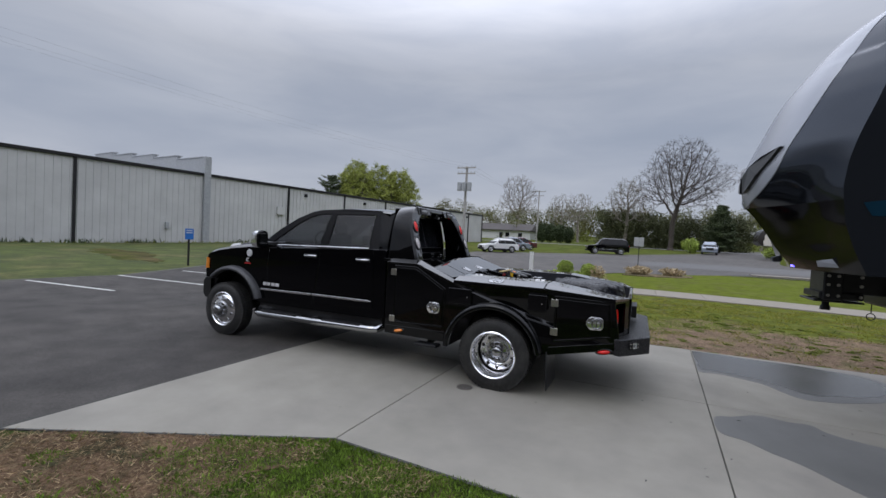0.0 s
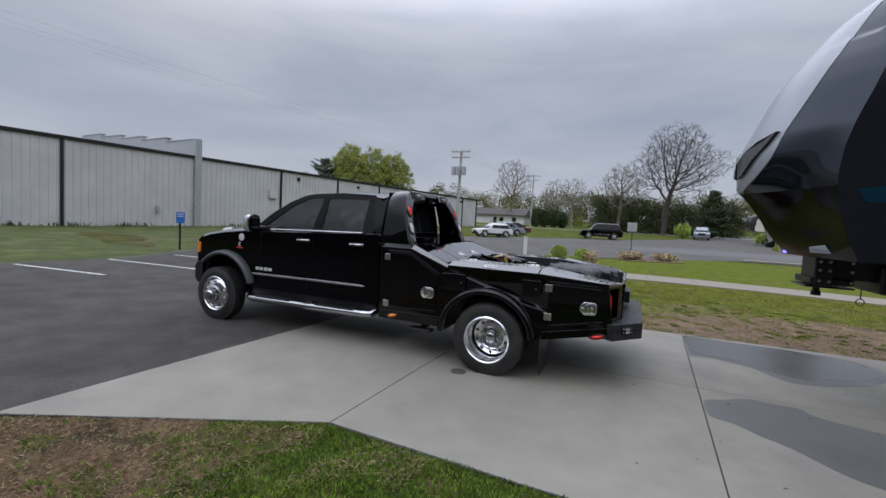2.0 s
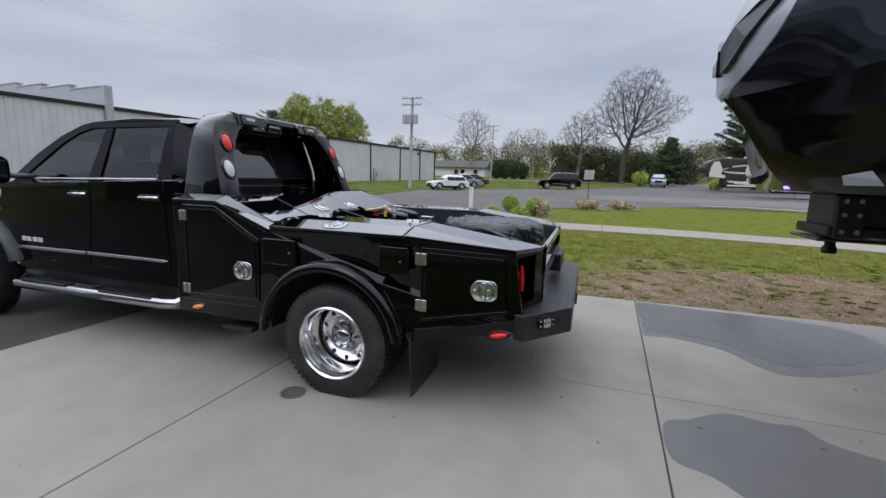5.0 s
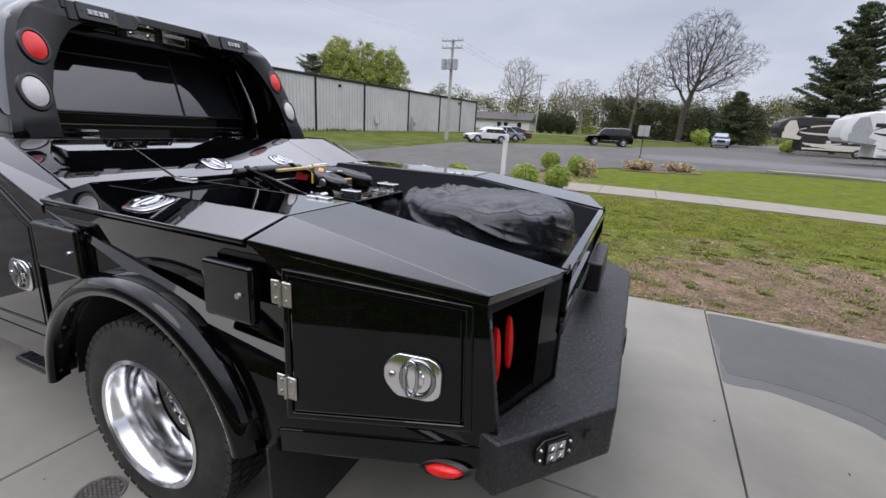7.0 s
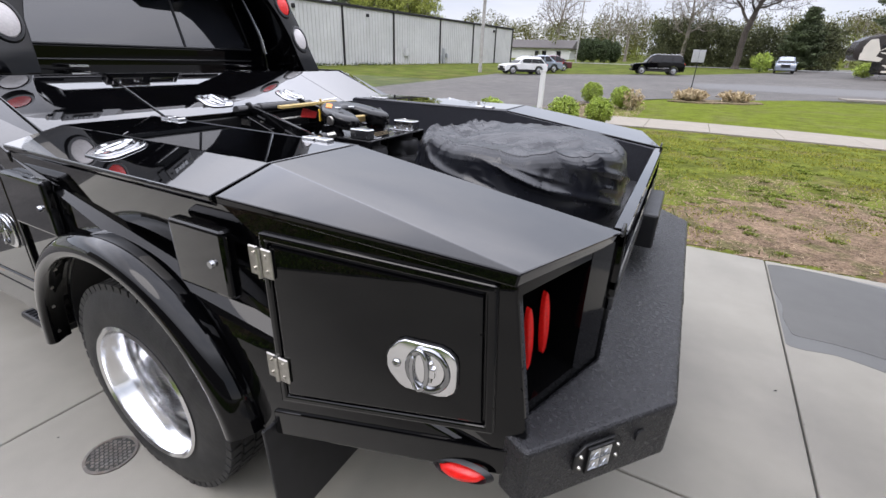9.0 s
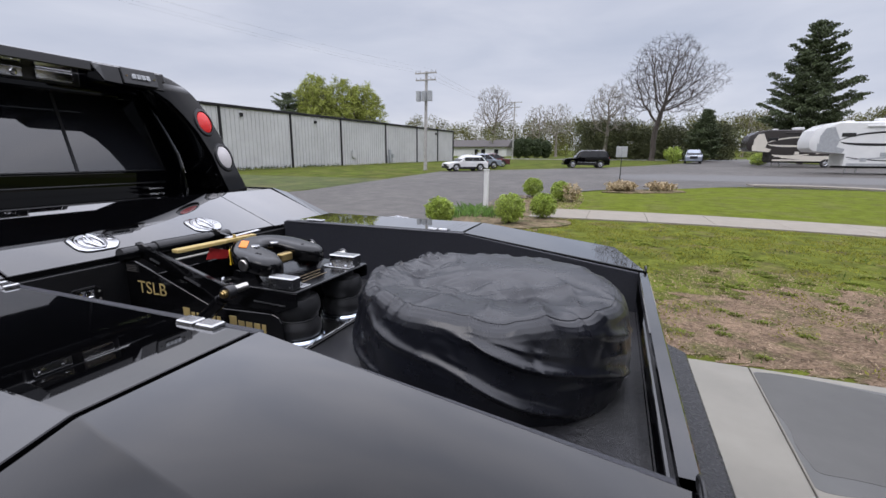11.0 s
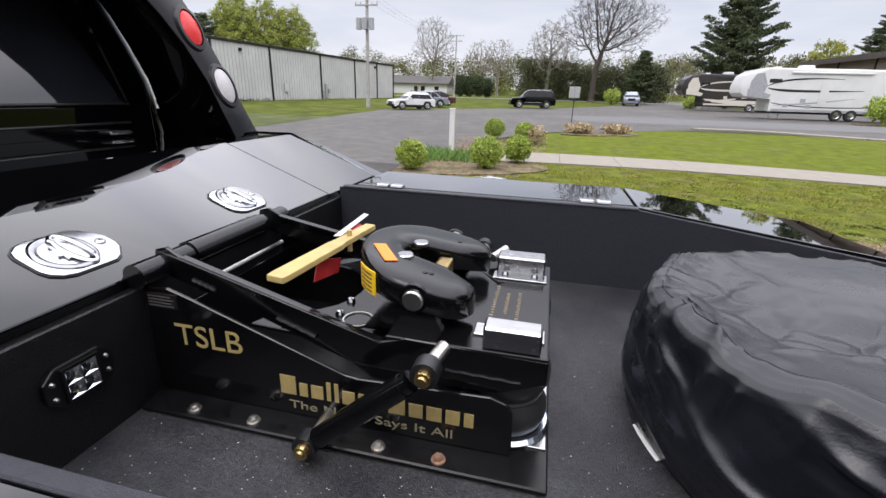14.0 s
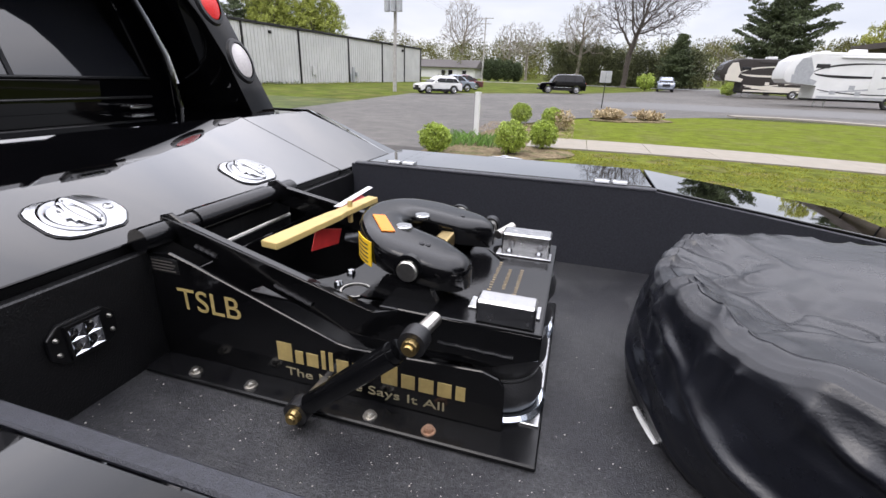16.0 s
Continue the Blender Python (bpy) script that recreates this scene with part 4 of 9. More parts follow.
# ---- trees ----
def leaf_cloud(centres, per, radius, size, rng, flat=1.0):
    """Small folded leaf cards scattered about each centre."""
    c = np.repeat(np.asarray(centres, float), per, axis=0)
    n = len(c)
    d = rng.normal(size=(n, 3))
    d /= np.linalg.norm(d, axis=1, keepdims=True) + 1e-9
    p = c + d * (rng.uniform(0, 1, (n, 1)) ** 0.45) * radius * np.array([1, 1, flat])
    a = rng.normal(size=(n, 3))
    a /= np.linalg.norm(a, axis=1, keepdims=True) + 1e-9
    b = np.cross(a, rng.normal(size=(n, 3)))
    b /= np.linalg.norm(b, axis=1, keepdims=True) + 1e-9
    s = size * rng.uniform(0.5, 1.3, (n, 1))
    v = np.stack([p - a * s, p + b * s * 0.45, p + a * s, p - b * s * 0.45], 1).reshape(-1, 3)
    f = (np.arange(n)[:, None] * 4 + np.arange(4)).tolist()
    return v.tolist(), f


def grown(x, y, h, seed, label, lobes, trunk_h, count=900, step=0.45, tip=0.016, twigs=3, twig_len=0.9, droop=0.0, leaf=None, per=0, cloud=0.5, size=0.15, bark=BARK, z=None, name="tree"):
    """A tree that grows towards scattered light spots: lobes are (dx, dy, height, radius, half height) as shares of its height."""
    rng = np.random.default_rng(seed)
    z0 = ground_z(x, y) if z is None else z
    ob = thing(name, (x, y, z0), label, "tree")
    spots = []
    for dx, dy, cz, rr, rz in lobes:
        k = max(12, int(count * rr * rr * rz / sum(a[3] * a[3] * a[4] for a in lobes)))
        d = rng.normal(size=(k, 3))
        d /= np.linalg.norm(d, axis=1, keepdims=True)
        d *= rng.uniform(0.03, 1, (k, 1)) ** 0.42
        spots.append(np.array([dx, dy, cz]) * h + d * np.array([rr, rr, rz]) * h)
    spots = np.vstack(spots)
    spots = spots[spots[:, 2] > trunk_h * 0.75]
    n0 = max(3, int(trunk_h / step))
    nodes = [np.array([0.05 * math.sin(i * 0.9 + seed), 0, trunk_h * i / n0]) for i in range(n0 + 1)]
    parent = [-1] + list(range(n0))
    best = np.full(len(spots), 1e9)
    near = np.zeros(len(spots), int)

    def look_at(first):
        for i in range(first, len(nodes)):
            d = np.linalg.norm(spots - nodes[i], axis=1)
            m = d < best
            best[m], near[m] = d[m], i
    look_at(n0 - 1)
    for _ in range(140):
        live = np.flatnonzero(best > step * 1.25)
        if len(live) == 0 or len(nodes) > 9000:
            break
        first = len(nodes)
        for i in np.unique(near[live]):
            v = spots[live[near[live] == i]] - nodes[i]
            v /= np.linalg.norm(v, axis=1, keepdims=True)
            g = v.mean(0)
            back = nodes[i] - nodes[parent[i]] if parent[i] >= 0 else np.array([0, 0, 1.0])
            g = g + 0.45 * back / (np.linalg.norm(back) + 1e-9) + rng.normal(size=3) * 0.16 + np.array([0, 0, -droop])
            nodes.append(nodes[i] + g / np.linalg.norm(g) * step)
            parent.append(int(i))
        look_at(first)
        if len(nodes) == first:
            break
    kids = np.zeros(len(nodes), int)
    for p in parent[1:]:
        kids[p] += 1
    for i in np.flatnonzero(kids == 0).tolist():
        back = nodes[i] - nodes[parent[i]]
        back = back / np.linalg.norm(back)
        for _ in range(twigs):
            g = back + rng.normal(size=3) * 0.55 + np.array([0, 0, 0.1])
            mid = nodes[i] + g / np.linalg.norm(g) * twig_len * rng.uniform(0.35, 0.6)
            nodes.append(mid)
            parent.append(i)
            g = g + rng.normal(size=3) * 0.3
            nodes.append(mid + g / np.linalg.norm(g) * twig_len * rng.uniform(0.35, 0.6))
            parent.append(len(nodes) - 2)
    P, par = np.array(nodes), np.array(parent)
    area = np.full(len(P), 0.0)
    leafy = np.ones(len(P), bool)
    leafy[par[1:]] = False
    area[leafy] = tip ** 2.15
    for i in range(len(P) - 1, 0, -1):
        area[par[i]] += area[i]
    rad = area ** (1 / 2.15)
    vs, fs = [], []
    for i in range(1, len(P)):
        a, b, ra, rb = P[par[i]], P[i], min(rad[par[i]], rad[i] * 1.35), rad[i]
        d = b - a
        d = d / (np.linalg.norm(d) + 1e-9)
        u = np.cross(d, (0, 0, 1) if abs(d[2]) < 0.9 else (1, 0, 0))
        u /= np.linalg.norm(u)
        w = np.cross(d, u)
        k = 9 if rb > 0.15 else 5 if rb > 0.05 else 3
        base = len(vs)
        if par[i] == 0:
            ra = rb * 1.8
        for c, r in ((a, ra), (b, rb)):
            for j in range(k):
                t = 6.2832 * j / k
                q = c + r * (math.cos(t) * u + math.sin(t) * w)
                vs.append((x + q[0], y + q[1], z0 + q[2] - (0.3 if par[i] == 0 and c is a else 0)))
        fs += [(base + j, base + (j + 1) % k, base + k + (j + 1) % k, base + k + j) for j in range(k)]
    soup("trunk", vs, fs, bark, ob)
    if leaf:
        ends = P[rad < tip * 2.2]
        v, f = leaf_cloud(ends + np.array([x, y, z0]), per, cloud, size, rng)
        soup("crown", v, f, leaf, ob)
    return ob


ROUND = [(0.02, 0, 0.66, 0.30, 0.33)]
VASE = [(0.0, 0, 0.72, 0.27, 0.28), (-0.14, 0.05, 0.55, 0.20, 0.18), (0.16, -0.05, 0.55, 0.20, 0.18)]
PALEBARK = mat("pale_twig_bark", (0.21, 0.185, 0.155), 0.95, var=0.3, scale=5)
grown(6.9, 87, 20.6, 4, "large bare-branched deciduous tree in early spring", [(0.05, 0, 0.68, 0.29, 0.32), (0.34, 0.0, 0.64, 0.17, 0.12), (-0.16, 0, 0.56, 0.17, 0.2), (0.18, 0, 0.5, 0.2, 0.12)], 4.4, 3400, 0.40, 0.0085, 6, 1.0)
grown(-1.2, 93, 14.0, 9, "bare slender tree with pale olive buds", VASE, 2.8, 800, 0.42, 0.013, 5, 0.9, leaf=LEAFO, per=1, cloud=0.35, size=0.06, bark=PALEBARK)
grown(-36.5, 141, 21.5, 15, "bare tree with fine pale twigs", VASE, 4.0, 900, 0.55, 0.017, 5, 1.1, bark=PALEBARK)
grown(-19.0, 121, 13.0, 25, "bare tree with fine budding twigs", VASE, 2.4, 520, 0.5, 0.015, 5, 0.9, leaf=LEAFO, per=1, cloud=0.4, size=0.08, bark=PALEBARK)
grown(-14.5, 124, 14.0, 26, "bare tree with olive buds", VASE, 2.4, 520, 0.5, 0.015, 5, 0.9, leaf=LEAFO, per=1, cloud=0.4, size=0.08, bark=PALEBARK)
for k, (tx, ty, th) in enumerate(((32, 140, 12), (46, 135, 12), (38, 150, 13))):
    grown(tx, ty, th, 31 + k, "bare tree with fine twigs", VASE, 2.6, 420, 0.55, 0.02, 4, 0.9, leaf=LEAFO, per=1, cloud=0.5, size=0.11, bark=PALEBARK)
for k, (tx, ty, th) in enumerate(((-59.2, 80, 17.0), (-54.8, 84, 16.4), (-50.8, 86, 15.6), (-62.6, 84, 15.0))):
    grown(tx, ty, th, 40 + k, "tree with fresh yellow-green spring leaves", [(0, 0, 0.70, 0.22, 0.29), (-0.15, 0.05, 0.56, 0.17, 0.22), (0.16, -0.05, 0.57, 0.18, 0.23)], 3.2, 700, 0.55, 0.018, 3, 0.9, leaf=LEAFY, per=16, cloud=0.6, size=0.17)
grown(49.5, 104, 11.6, 55, "round tree with yellow-green blossom", ROUND, 2.6, 520, 0.55, 0.02, 3, 0.8, leaf=island(mat("yellow_blossom", (0.30, 0.31, 0.055), 0.7, var=0.2, scale=0.4), 0.35), per=9, cloud=0.5, size=0.2)


def pine(x, y, h, seed, width, label="tall dark green pine with layered branches", power=0.55, rise_by=0.42, clump=0.42, per=13, ragged=0.28):
    """A conifer: whorls of branches that carry flat sprays of needles."""
    rnd = random.Random(seed)
    rng = np.random.default_rng(seed)
    z0 = ground_z(x, y)
    ob = thing("pine_tree", (x, y, z0), label, "tree")
    bm = bmesh.new()
    path_tube(bm, [(x, y, z0 - 0.3), (x, y, z0 + h * 0.5), (x + 0.15, y, z0 + h * 0.99)], [0.02 * h, 0.012 * h, 0.03], 8)
    cs = []
    level = 0.09 * h
    while level < h - 0.2:
        f = level / h
        reach = (width * (1 - f) ** power * (0.70 + 0.45 * min(1, f * 3.2)) + 0.25) * rnd.uniform(1 - ragged, 1 + 0.4 * ragged)
        turn = rnd.uniform(0, 6.28)
        for k in range(8):
            a = turn + 0.785 * k + rnd.uniform(-0.3, 0.3)
            rr = reach * rnd.uniform(0.45, 1.15)
            tip = Vector((x + math.cos(a) * rr, y + math.sin(a) * rr, z0 + min(h, level + rr * rnd.uniform(0.1, rise_by))))
            root = Vector((x, y, z0 + level - 0.2))
            path_tube(bm, [root, root.lerp(tip, 0.55) + Vector((0, 0, -0.06 * rr)), tip], [0.06, 0.04, 0.015], 3)
            m = max(2, int(rr / 0.36))
            for i in range(m):
                t = 0.25 + 0.75 * (i + rnd.random() * 0.6) / m
                q = root.lerp(tip, t) + Vector((0, 0, -0.06 * rr * (1 - abs(2 * t - 1))))
                for s in (-1, 0, 1):
                    w = 0.30 * rr * (1.05 - t * 0.6) * s * rnd.uniform(0.5, 1.0)
                    cs.append((q.x - math.sin(a) * w, q.y + math.cos(a) * w, q.z + rnd.uniform(-0.05, 0.16)))
        level += rnd.uniform(0.028, 0.050) * h
    part("trunk", bm, BARK, ob)
    v, f = leaf_cloud(cs, per, clump, 0.17, rng, 0.34)
    soup("crown", v, f, NEEDLE, ob)
    return ob


pine(24.2, 73.5, 17.8, 71, 5.6, power=0.48)
pine(67, 120, 19.5, 73, 6.0)
pine(-64.0, 77.5, 13.6, 74, 5.2, "dark sparse pine behind the warehouse", power=0.35, per=6, ragged=0.6)
pine(14.3, 84, 8.4, 75, 3.1, "dense dark cone-shaped spruce by the road", 0.8, 0.2, 0.5, 14)


def shrub(name, x, y, w, h, leaf, seed, label, n=260, size=0.03, r=0.1, z=None, group="", flat=1.0, stems=7):
    """A bush: stems under a shell of leaf clumps."""
    rnd = random.Random(seed)
    z0 = ground_z(x, y) if z is None else z
    ob = thing(name, (x, y, z0), label, "bush", group)
    bm = bmesh.new()
    for k in range(stems):
        a = rnd.uniform(0, 6.28)
        path_tube(bm, [(x, y, z0 - 0.05), (x + math.cos(a) * w * 0.12, y + math.sin(a) * w * 0.12, z0 + h * 0.35), (x + math.cos(a) * w * 0.3, y + math.sin(a) * w * 0.3, z0 + h * 0.7)], [0.02 * w, 0.014 * w, 0.006 * w], 4)
    part("stems", bm, BARK, ob)
    cs = []
    for k in range(n):
        u, v, q = rnd.gauss(0, 1), rnd.gauss(0, 1), rnd.gauss(0, 1)
        ln = math.sqrt(u * u + v * v + q * q)
        rr = rnd.uniform(0.55, 0.98)
        bulge = 1 + 0.14 * noise.noise(Vector((u / ln * 2.2 + seed, v / ln * 2.2, q / ln * 2.2)))
        cs.append((x + u / ln * w / 2 * rr * bulge, y + v / ln * w / 2 * rr * bulge, z0 + h * 0.5 + q / ln * h * 0.47 * rr * bulge))
    vv, ff = leaf_cloud(cs, 12, r, size, np.random.default_rng(seed), flat)
    soup("foliage", vv, ff, leaf, ob)
    return ob


for k, (x, y, w, h) in enumerate(((-2.72, 9.85, 0.74, 0.70), (-1.13, 10.65, 0.82, 0.78), (-0.50, 11.9, 0.74, 0.74), (-1.84, 17.9, 0.86, 0.80), (-0.60, 16.8, 0.82, 0.76))):
    shrub("bush", x, y, w, h, BUSHL, 80 + k, "rounded lime-green bush in the planting bed", n=1100, size=0.021, r=0.036, group="planting bed bushes")
shrub("bush", 8.9, 74, 2.5, 2.4, BUSHL, 90, "round yellow-green bush by the lot", n=260, size=0.11, r=0.28)
shrub("dry_shrub", 1.55, 21.8, 1.35, 0.46, TANGRASS, 91, "dry tan ornamental grass clump", n=150, size=0.07, r=0.13)
shrub("dry_shrub", 3.25, 22.7, 1.3, 0.36, TANGRASS, 92, "dry tan ornamental grass clump", n=130, size=0.07, r=0.13)
shrub("dry_shrub", -0.2, 16.6, 0.7, 0.7, TANGRASS, 94, "dry tan twiggy shrub", n=60, size=0.05, r=0.1)
shrub("bush", 24.9, 40.1, 4.4, 2.3, BUSHL, 93, "spreading green bush by the lot", n=520, size=0.12, r=0.3)
shrub("bush", 17.6, 66, 2.0, 1.5, BUSHL, 95, "low green bush under the trailer", n=140, size=0.11, r=0.25)
for k, (x, y, w, h) in enumerate(((-17.6, 100, 2.6, 4.6), (-15.6, 101, 2.6, 4.4), (-19.5, 99, 2.6, 4.4), (-14.0, 103, 2.4, 4.0))):
    shrub("arborvitae", x, y, w, h, LEAFD, 100 + k, "dense dark evergreen by the road", n=420, size=0.17, r=0.5)


def thicket(name, spots, leaf, seed, label, size=0.3, per=70, r=1.6):
    """A far wood: many leaf clumps, no tree to be told apart."""
    v, f = leaf_cloud(spots, per, r, size, np.random.default_rng(seed), 0.9)
    return tagged(soup(name, v, f, leaf), label, "woods", kind="stuff")


rnd = random.Random(5)
spots = []
for k in range(520):
    x, y = rnd.uniform(-6.5, 21), rnd.uniform(93, 99)
    top = 7.6 + 0.8 * noise.noise(Vector((x * 0.35, 0, 9))) + (1.0 if x < 4 else 0)
    spots.append((x, y, rnd.uniform(1.6, top)))
thicket("hedge_thicket", spots, island(mat("olive_hedge", (0.070, 0.078, 0.030), 0.8, var=0.3, scale=0.4), 0.4), 6, "tall dark overgrown hedge", 0.2, 95, 1.2)
spots = []
for k in range(1700):
    x = rnd.uniform(-150, 150)
    y = rnd.uniform(135, 170)
    top = 10.5 + 3.0 * noise.noise(Vector((x * 0.07, 1, 2))) + 1.8 * noise.noise(Vector((x * 0.3, 4, 2)))
    spots.append((x, y, 2.0 + rnd.random() ** 0.7 * max(2.0, top)))
thicket("woods", spots, island(mat("olive_wood_leaf", (0.112, 0.112, 0.040), 0.85, spec=0.1, var=0.35, scale=0.12), 0.35), 7, "distant olive spring woods", 0.27, 110, 2.3)
spots = []
for k in range(200):
    x = rnd.uniform(-150, 150)
    y = rnd.uniform(128, 160)
    if noise.noise(Vector((x * 0.06, 7, 7))) > -0.05:
        spots.append((x, y, 2.0 + rnd.random() * (5.0 + 2.5 * noise.noise(Vector((x * 0.2, 3, 3))))))
thicket("woods", spots, island(mat("fresh_wood_leaf", (0.165, 0.185, 0.040), 0.85, spec=0.1, var=0.2, scale=0.2), 0.3), 8, "distant fresh green woods", 0.27, 120, 2.1)
spots = []
for k in range(160):
    x = rnd.choice((rnd.uniform(-30, -22), rnd.uniform(-8, 2), rnd.uniform(70, 120)))
    y = rnd.uniform(142, 156)
    spots.append((x, y, 2.0 + rnd.random() * (6.0 + 2.5 * noise.noise(Vector((x * 0.3, 3, 8))))))
thicket("woods", spots, LEAFD, 9, "distant dark green woods", 0.27, 110, 1.9)

# ---- signs and posts ----
sign = thing("parking_sign", (1.5, 29.5, ground_z(0, 29.5)), "bare-backed metal sign on a thin dark post", "sign")
z0 = ground_z(0, 29.5)
part("post", bbox(1.475, 1.525, 29.48, 29.52, z0 - 0.2, z0 + 2.05, 0.004, 1), TRIMDK, sign)
part("panel", bbox(1.16, 1.48, 29.44, 29.46, z0 + 1.42, z0 + 2.06, 0.01, 1), SIGNBACK, sign)
part("panel", bbox(1.49, 1.80, 29.44, 29.46, z0 + 1.42, z0 + 2.06, 0.01, 1), SIGNBACK, sign)
bs = thing("handicap_sign", (-15.6, 7.57, 0), "blue sign on a thin dark post by the lot", "sign")
part("post", bbox(-15.63, -15.57, 7.54, 7.60, -0.2, 1.10, 0.004, 1), TRIMDK, bs)
SM = Matrix.Translation((-15.58, 7.57, 1.255)) @ Matrix.Rotation(radians(55), 4, "Z")
part("panel", bbox(-0.155, 0.155, -0.05, -0.035, -0.2, 0.25, 0.02, 1, SM), BLUESIGN, bs)
bm = bmesh.new()
for z in (0.17, 0.08):
    box(bm, -0.11, 0.11, -0.054, -0.05, z - 0.02, z + 0.02, SM)
part("lettering", bm, PALEINK, bs, "white bars of lettering")
wp = thing("white_post", (-2.65, 13.8, 0), "square white vinyl post with a flat cap", "post")
part("shaft", bbox(-2.72, -2.58, 13.73, 13.87, -0.1, 1.22, 0.008, 2), WHITEP, wp)
part("cap", bbox(-2.735, -2.565, 13.715, 13.885, 1.22, 1.25, 0.008, 2), WHITEP, wp)


# ---- the truck: its nose points to -x, its near side lies at y = 0, its middle at y = 1.22 ----
MID = 1.22
truck = thing("truck", (-1.8, MID, 0), "black crew-cab dually truck with a hauler body, parked on the pad", "truck")


def flip(x, y, z):
    return (x, 2 * MID - y, z)


def ident(x, y, z):
    return (x, y, z)


def sides(name, build, material, label="", smooth=False, parent=None):
    """The same part on the near and on the far side; build(fn) returns a bmesh whose points went through fn."""
    a = part(name, build(ident), material, parent or truck, label, smooth)
    b = part(name, build(flip), material, parent or truck, label, smooth)
    return a, b


def arc(cx, cz, r, a0, a1, n=20):
    return [(cx + r * math.cos(radians(a0 + (a1 - a0) * i / n)), cz + r * math.sin(radians(a0 + (a1 - a0) * i / n))) for i in range(n + 1)]


FX, RX, HZ = -4.44, 0.03, 0.40

# -- cab and hood --
prof = [(-5.02, 0.60), (-5.10, 0.72), (-5.12, 0.98), (-5.10, 1.20), (-5.05, 1.30), (-4.97, 1.345), (-4.80, 1.38), (-4.40, 1.435), (-4.04, 1.475), (-3.78, 1.50), (-3.66, 1.50)]
prof += [(-3.4, 1.44), (-2.6, 1.475), (-1.60, 1.515), (-1.57, 1.50), (-1.56, 0.60), (-1.62, 0.56), (-3.80, 0.56)] + arc(-4.37, 0.44, 0.57, 12, 160, 22)
bm = bmesh.new()


def nose(x, y, z):
    """Round the nose and the fender tops in plan."""
    s = (y - MID) / 1.0
    if x < -4.5:
        x += 0.13 * abs(s) ** 3 * min(1.0, (-4.5 - x) / 0.5)
    if x < -3.7 and z > 1.2:
        z -= 0.05 * abs(s) ** 4
    return x, y, z


ys = [0.22, 0.27, 0.5, 0.9, 1.22, 1.54, 1.94, 2.17, 2.22]
rings = []
for y in ys:
    sh = 0.025 if y in (0.22, 2.22) else 0.0
    rings.append([bm.verts.new(nose(x, y, z - (sh if z > 1.3 else 0))) for x, z in prof])
for a, b in zip(rings, rings[1:]):
    for k in range(len(prof)):
        bm.faces.new((a[k - 1], a[k], b[k], b[k - 1]))
bm.faces.new(rings[0])
bm.faces.new(rings[-1])
part("body", bm, PAINT2, truck, "black glossy cab body", True, 40)

# hood bulge and its side badges
bm = bmesh.new()
loft(bm, [[nose(x, y, z) for y, z in ((0.66, zt - 0.02), (0.72, zt + h), (0.9, zt + h + 0.012), (1.54, zt + h + 0.012), (1.72, zt + h), (1.78, zt - 0.02))] for x, zt, h in ((-5.0, 1.33, 0.0), (-4.9, 1.355, 0.03), (-4.72, 1.39, 0.045), (-4.4, 1.435, 0.05), (-4.0, 1.475, 0.05), (-3.76, 1.50, 0.02))])
part("hood_bulge", bm, PAINT2, truck, smooth=True)
sides("hood_badge", lambda f: slab(bmesh.new(), [f(*p) for p in ((-4.53, 0.292, 1.376), (-4.33, 0.292, 1.402), (-4.34, 0.325, 1.440), (-4.51, 0.325, 1.415))], 0.012, 0.012), PALEINK, "silver hood badge")

# greenhouse: pillars, rails and roof round open window frames
def gy(z, inset=0.0):
    return 0.235 + max(0.0, z - 1.47) * 0.30 + inset


def side_plate(pts, thick=0.045, lift=0.0):
    def build(f):
        bm = bmesh.new()
        front = [f(x, gy(z, -lift), z) for x, z in pts]
        back = [f(x, gy(z, thick - lift), z) for x, z in pts]
        a, b = [bm.verts.new(p) for p in front], [bm.verts.new(p) for p in back]
        bm.faces.new(a)
        bm.faces.new(b)
        for i in range(len(pts)):
            bm.faces.new((a[i - 1], a[i], b[i], b[i - 1]))
        return bevel(bm, 0.005, 1)
    return build


sides("a_pillar", side_plate([(-3.79, 1.47), (-3.62, 1.47), (-3.38, 1.645), (-3.18, 1.79), (-2.98, 1.895), (-2.80, 1.945), (-2.80, 2.012), (-2.95, 1.985), (-3.20, 1.885), (-3.50, 1.705)]), PAINT2)
sides("roof_rail", side_plate([(-2.80, 1.945), (-1.86, 1.955), (-1.80, 1.92), (-1.77, 1.97), (-1.78, 2.02), (-2.3, 2.038), (-2.80, 2.012)]), PAINT2)
sides("b_pillar", side_plate([(-2.72, 1.46), (-2.56, 1.465), (-2.52, 1.95), (-2.62, 1.948)]), PAINT2)
sides("c_pillar", side_plate([(-1.88, 1.49), (-1.70, 1.49), (-1.71, 1.62), (-1.77, 1.97), (-1.80, 1.92), (-1.84, 1.955), (-1.86, 1.90)]), PAINT2)
sides("side_window", side_plate([(-3.62, 1.47), (-2.72, 1.46), (-2.62, 1.95), (-2.80, 1.947), (-2.98, 1.897), (-3.18, 1.792), (-3.38, 1.647)], 0.006, -0.014), GLASS, "dark tinted front door glass")
sides("side_window", side_plate([(-2.56, 1.465), (-1.88, 1.49), (-1.86, 1.90), (-1.86, 1.953), (-2.52, 1.95)], 0.006, -0.014), GLASS, "dark privacy glass in the rear door")
sides("belt_moulding", side_plate([(-3.56, 1.452), (-1.86, 1.492), (-1.855, 1.506), (-3.56, 1.466)], 0.01, 0.008), TRIMCH, "thin chrome belt moulding")
sides("window_moulding", side_plate([(-1.868, 1.50), (-1.856, 1.50), (-1.852, 1.53), (-1.862, 1.53)], 0.01, 0.008), CHROME)
bm = bmesh.new()
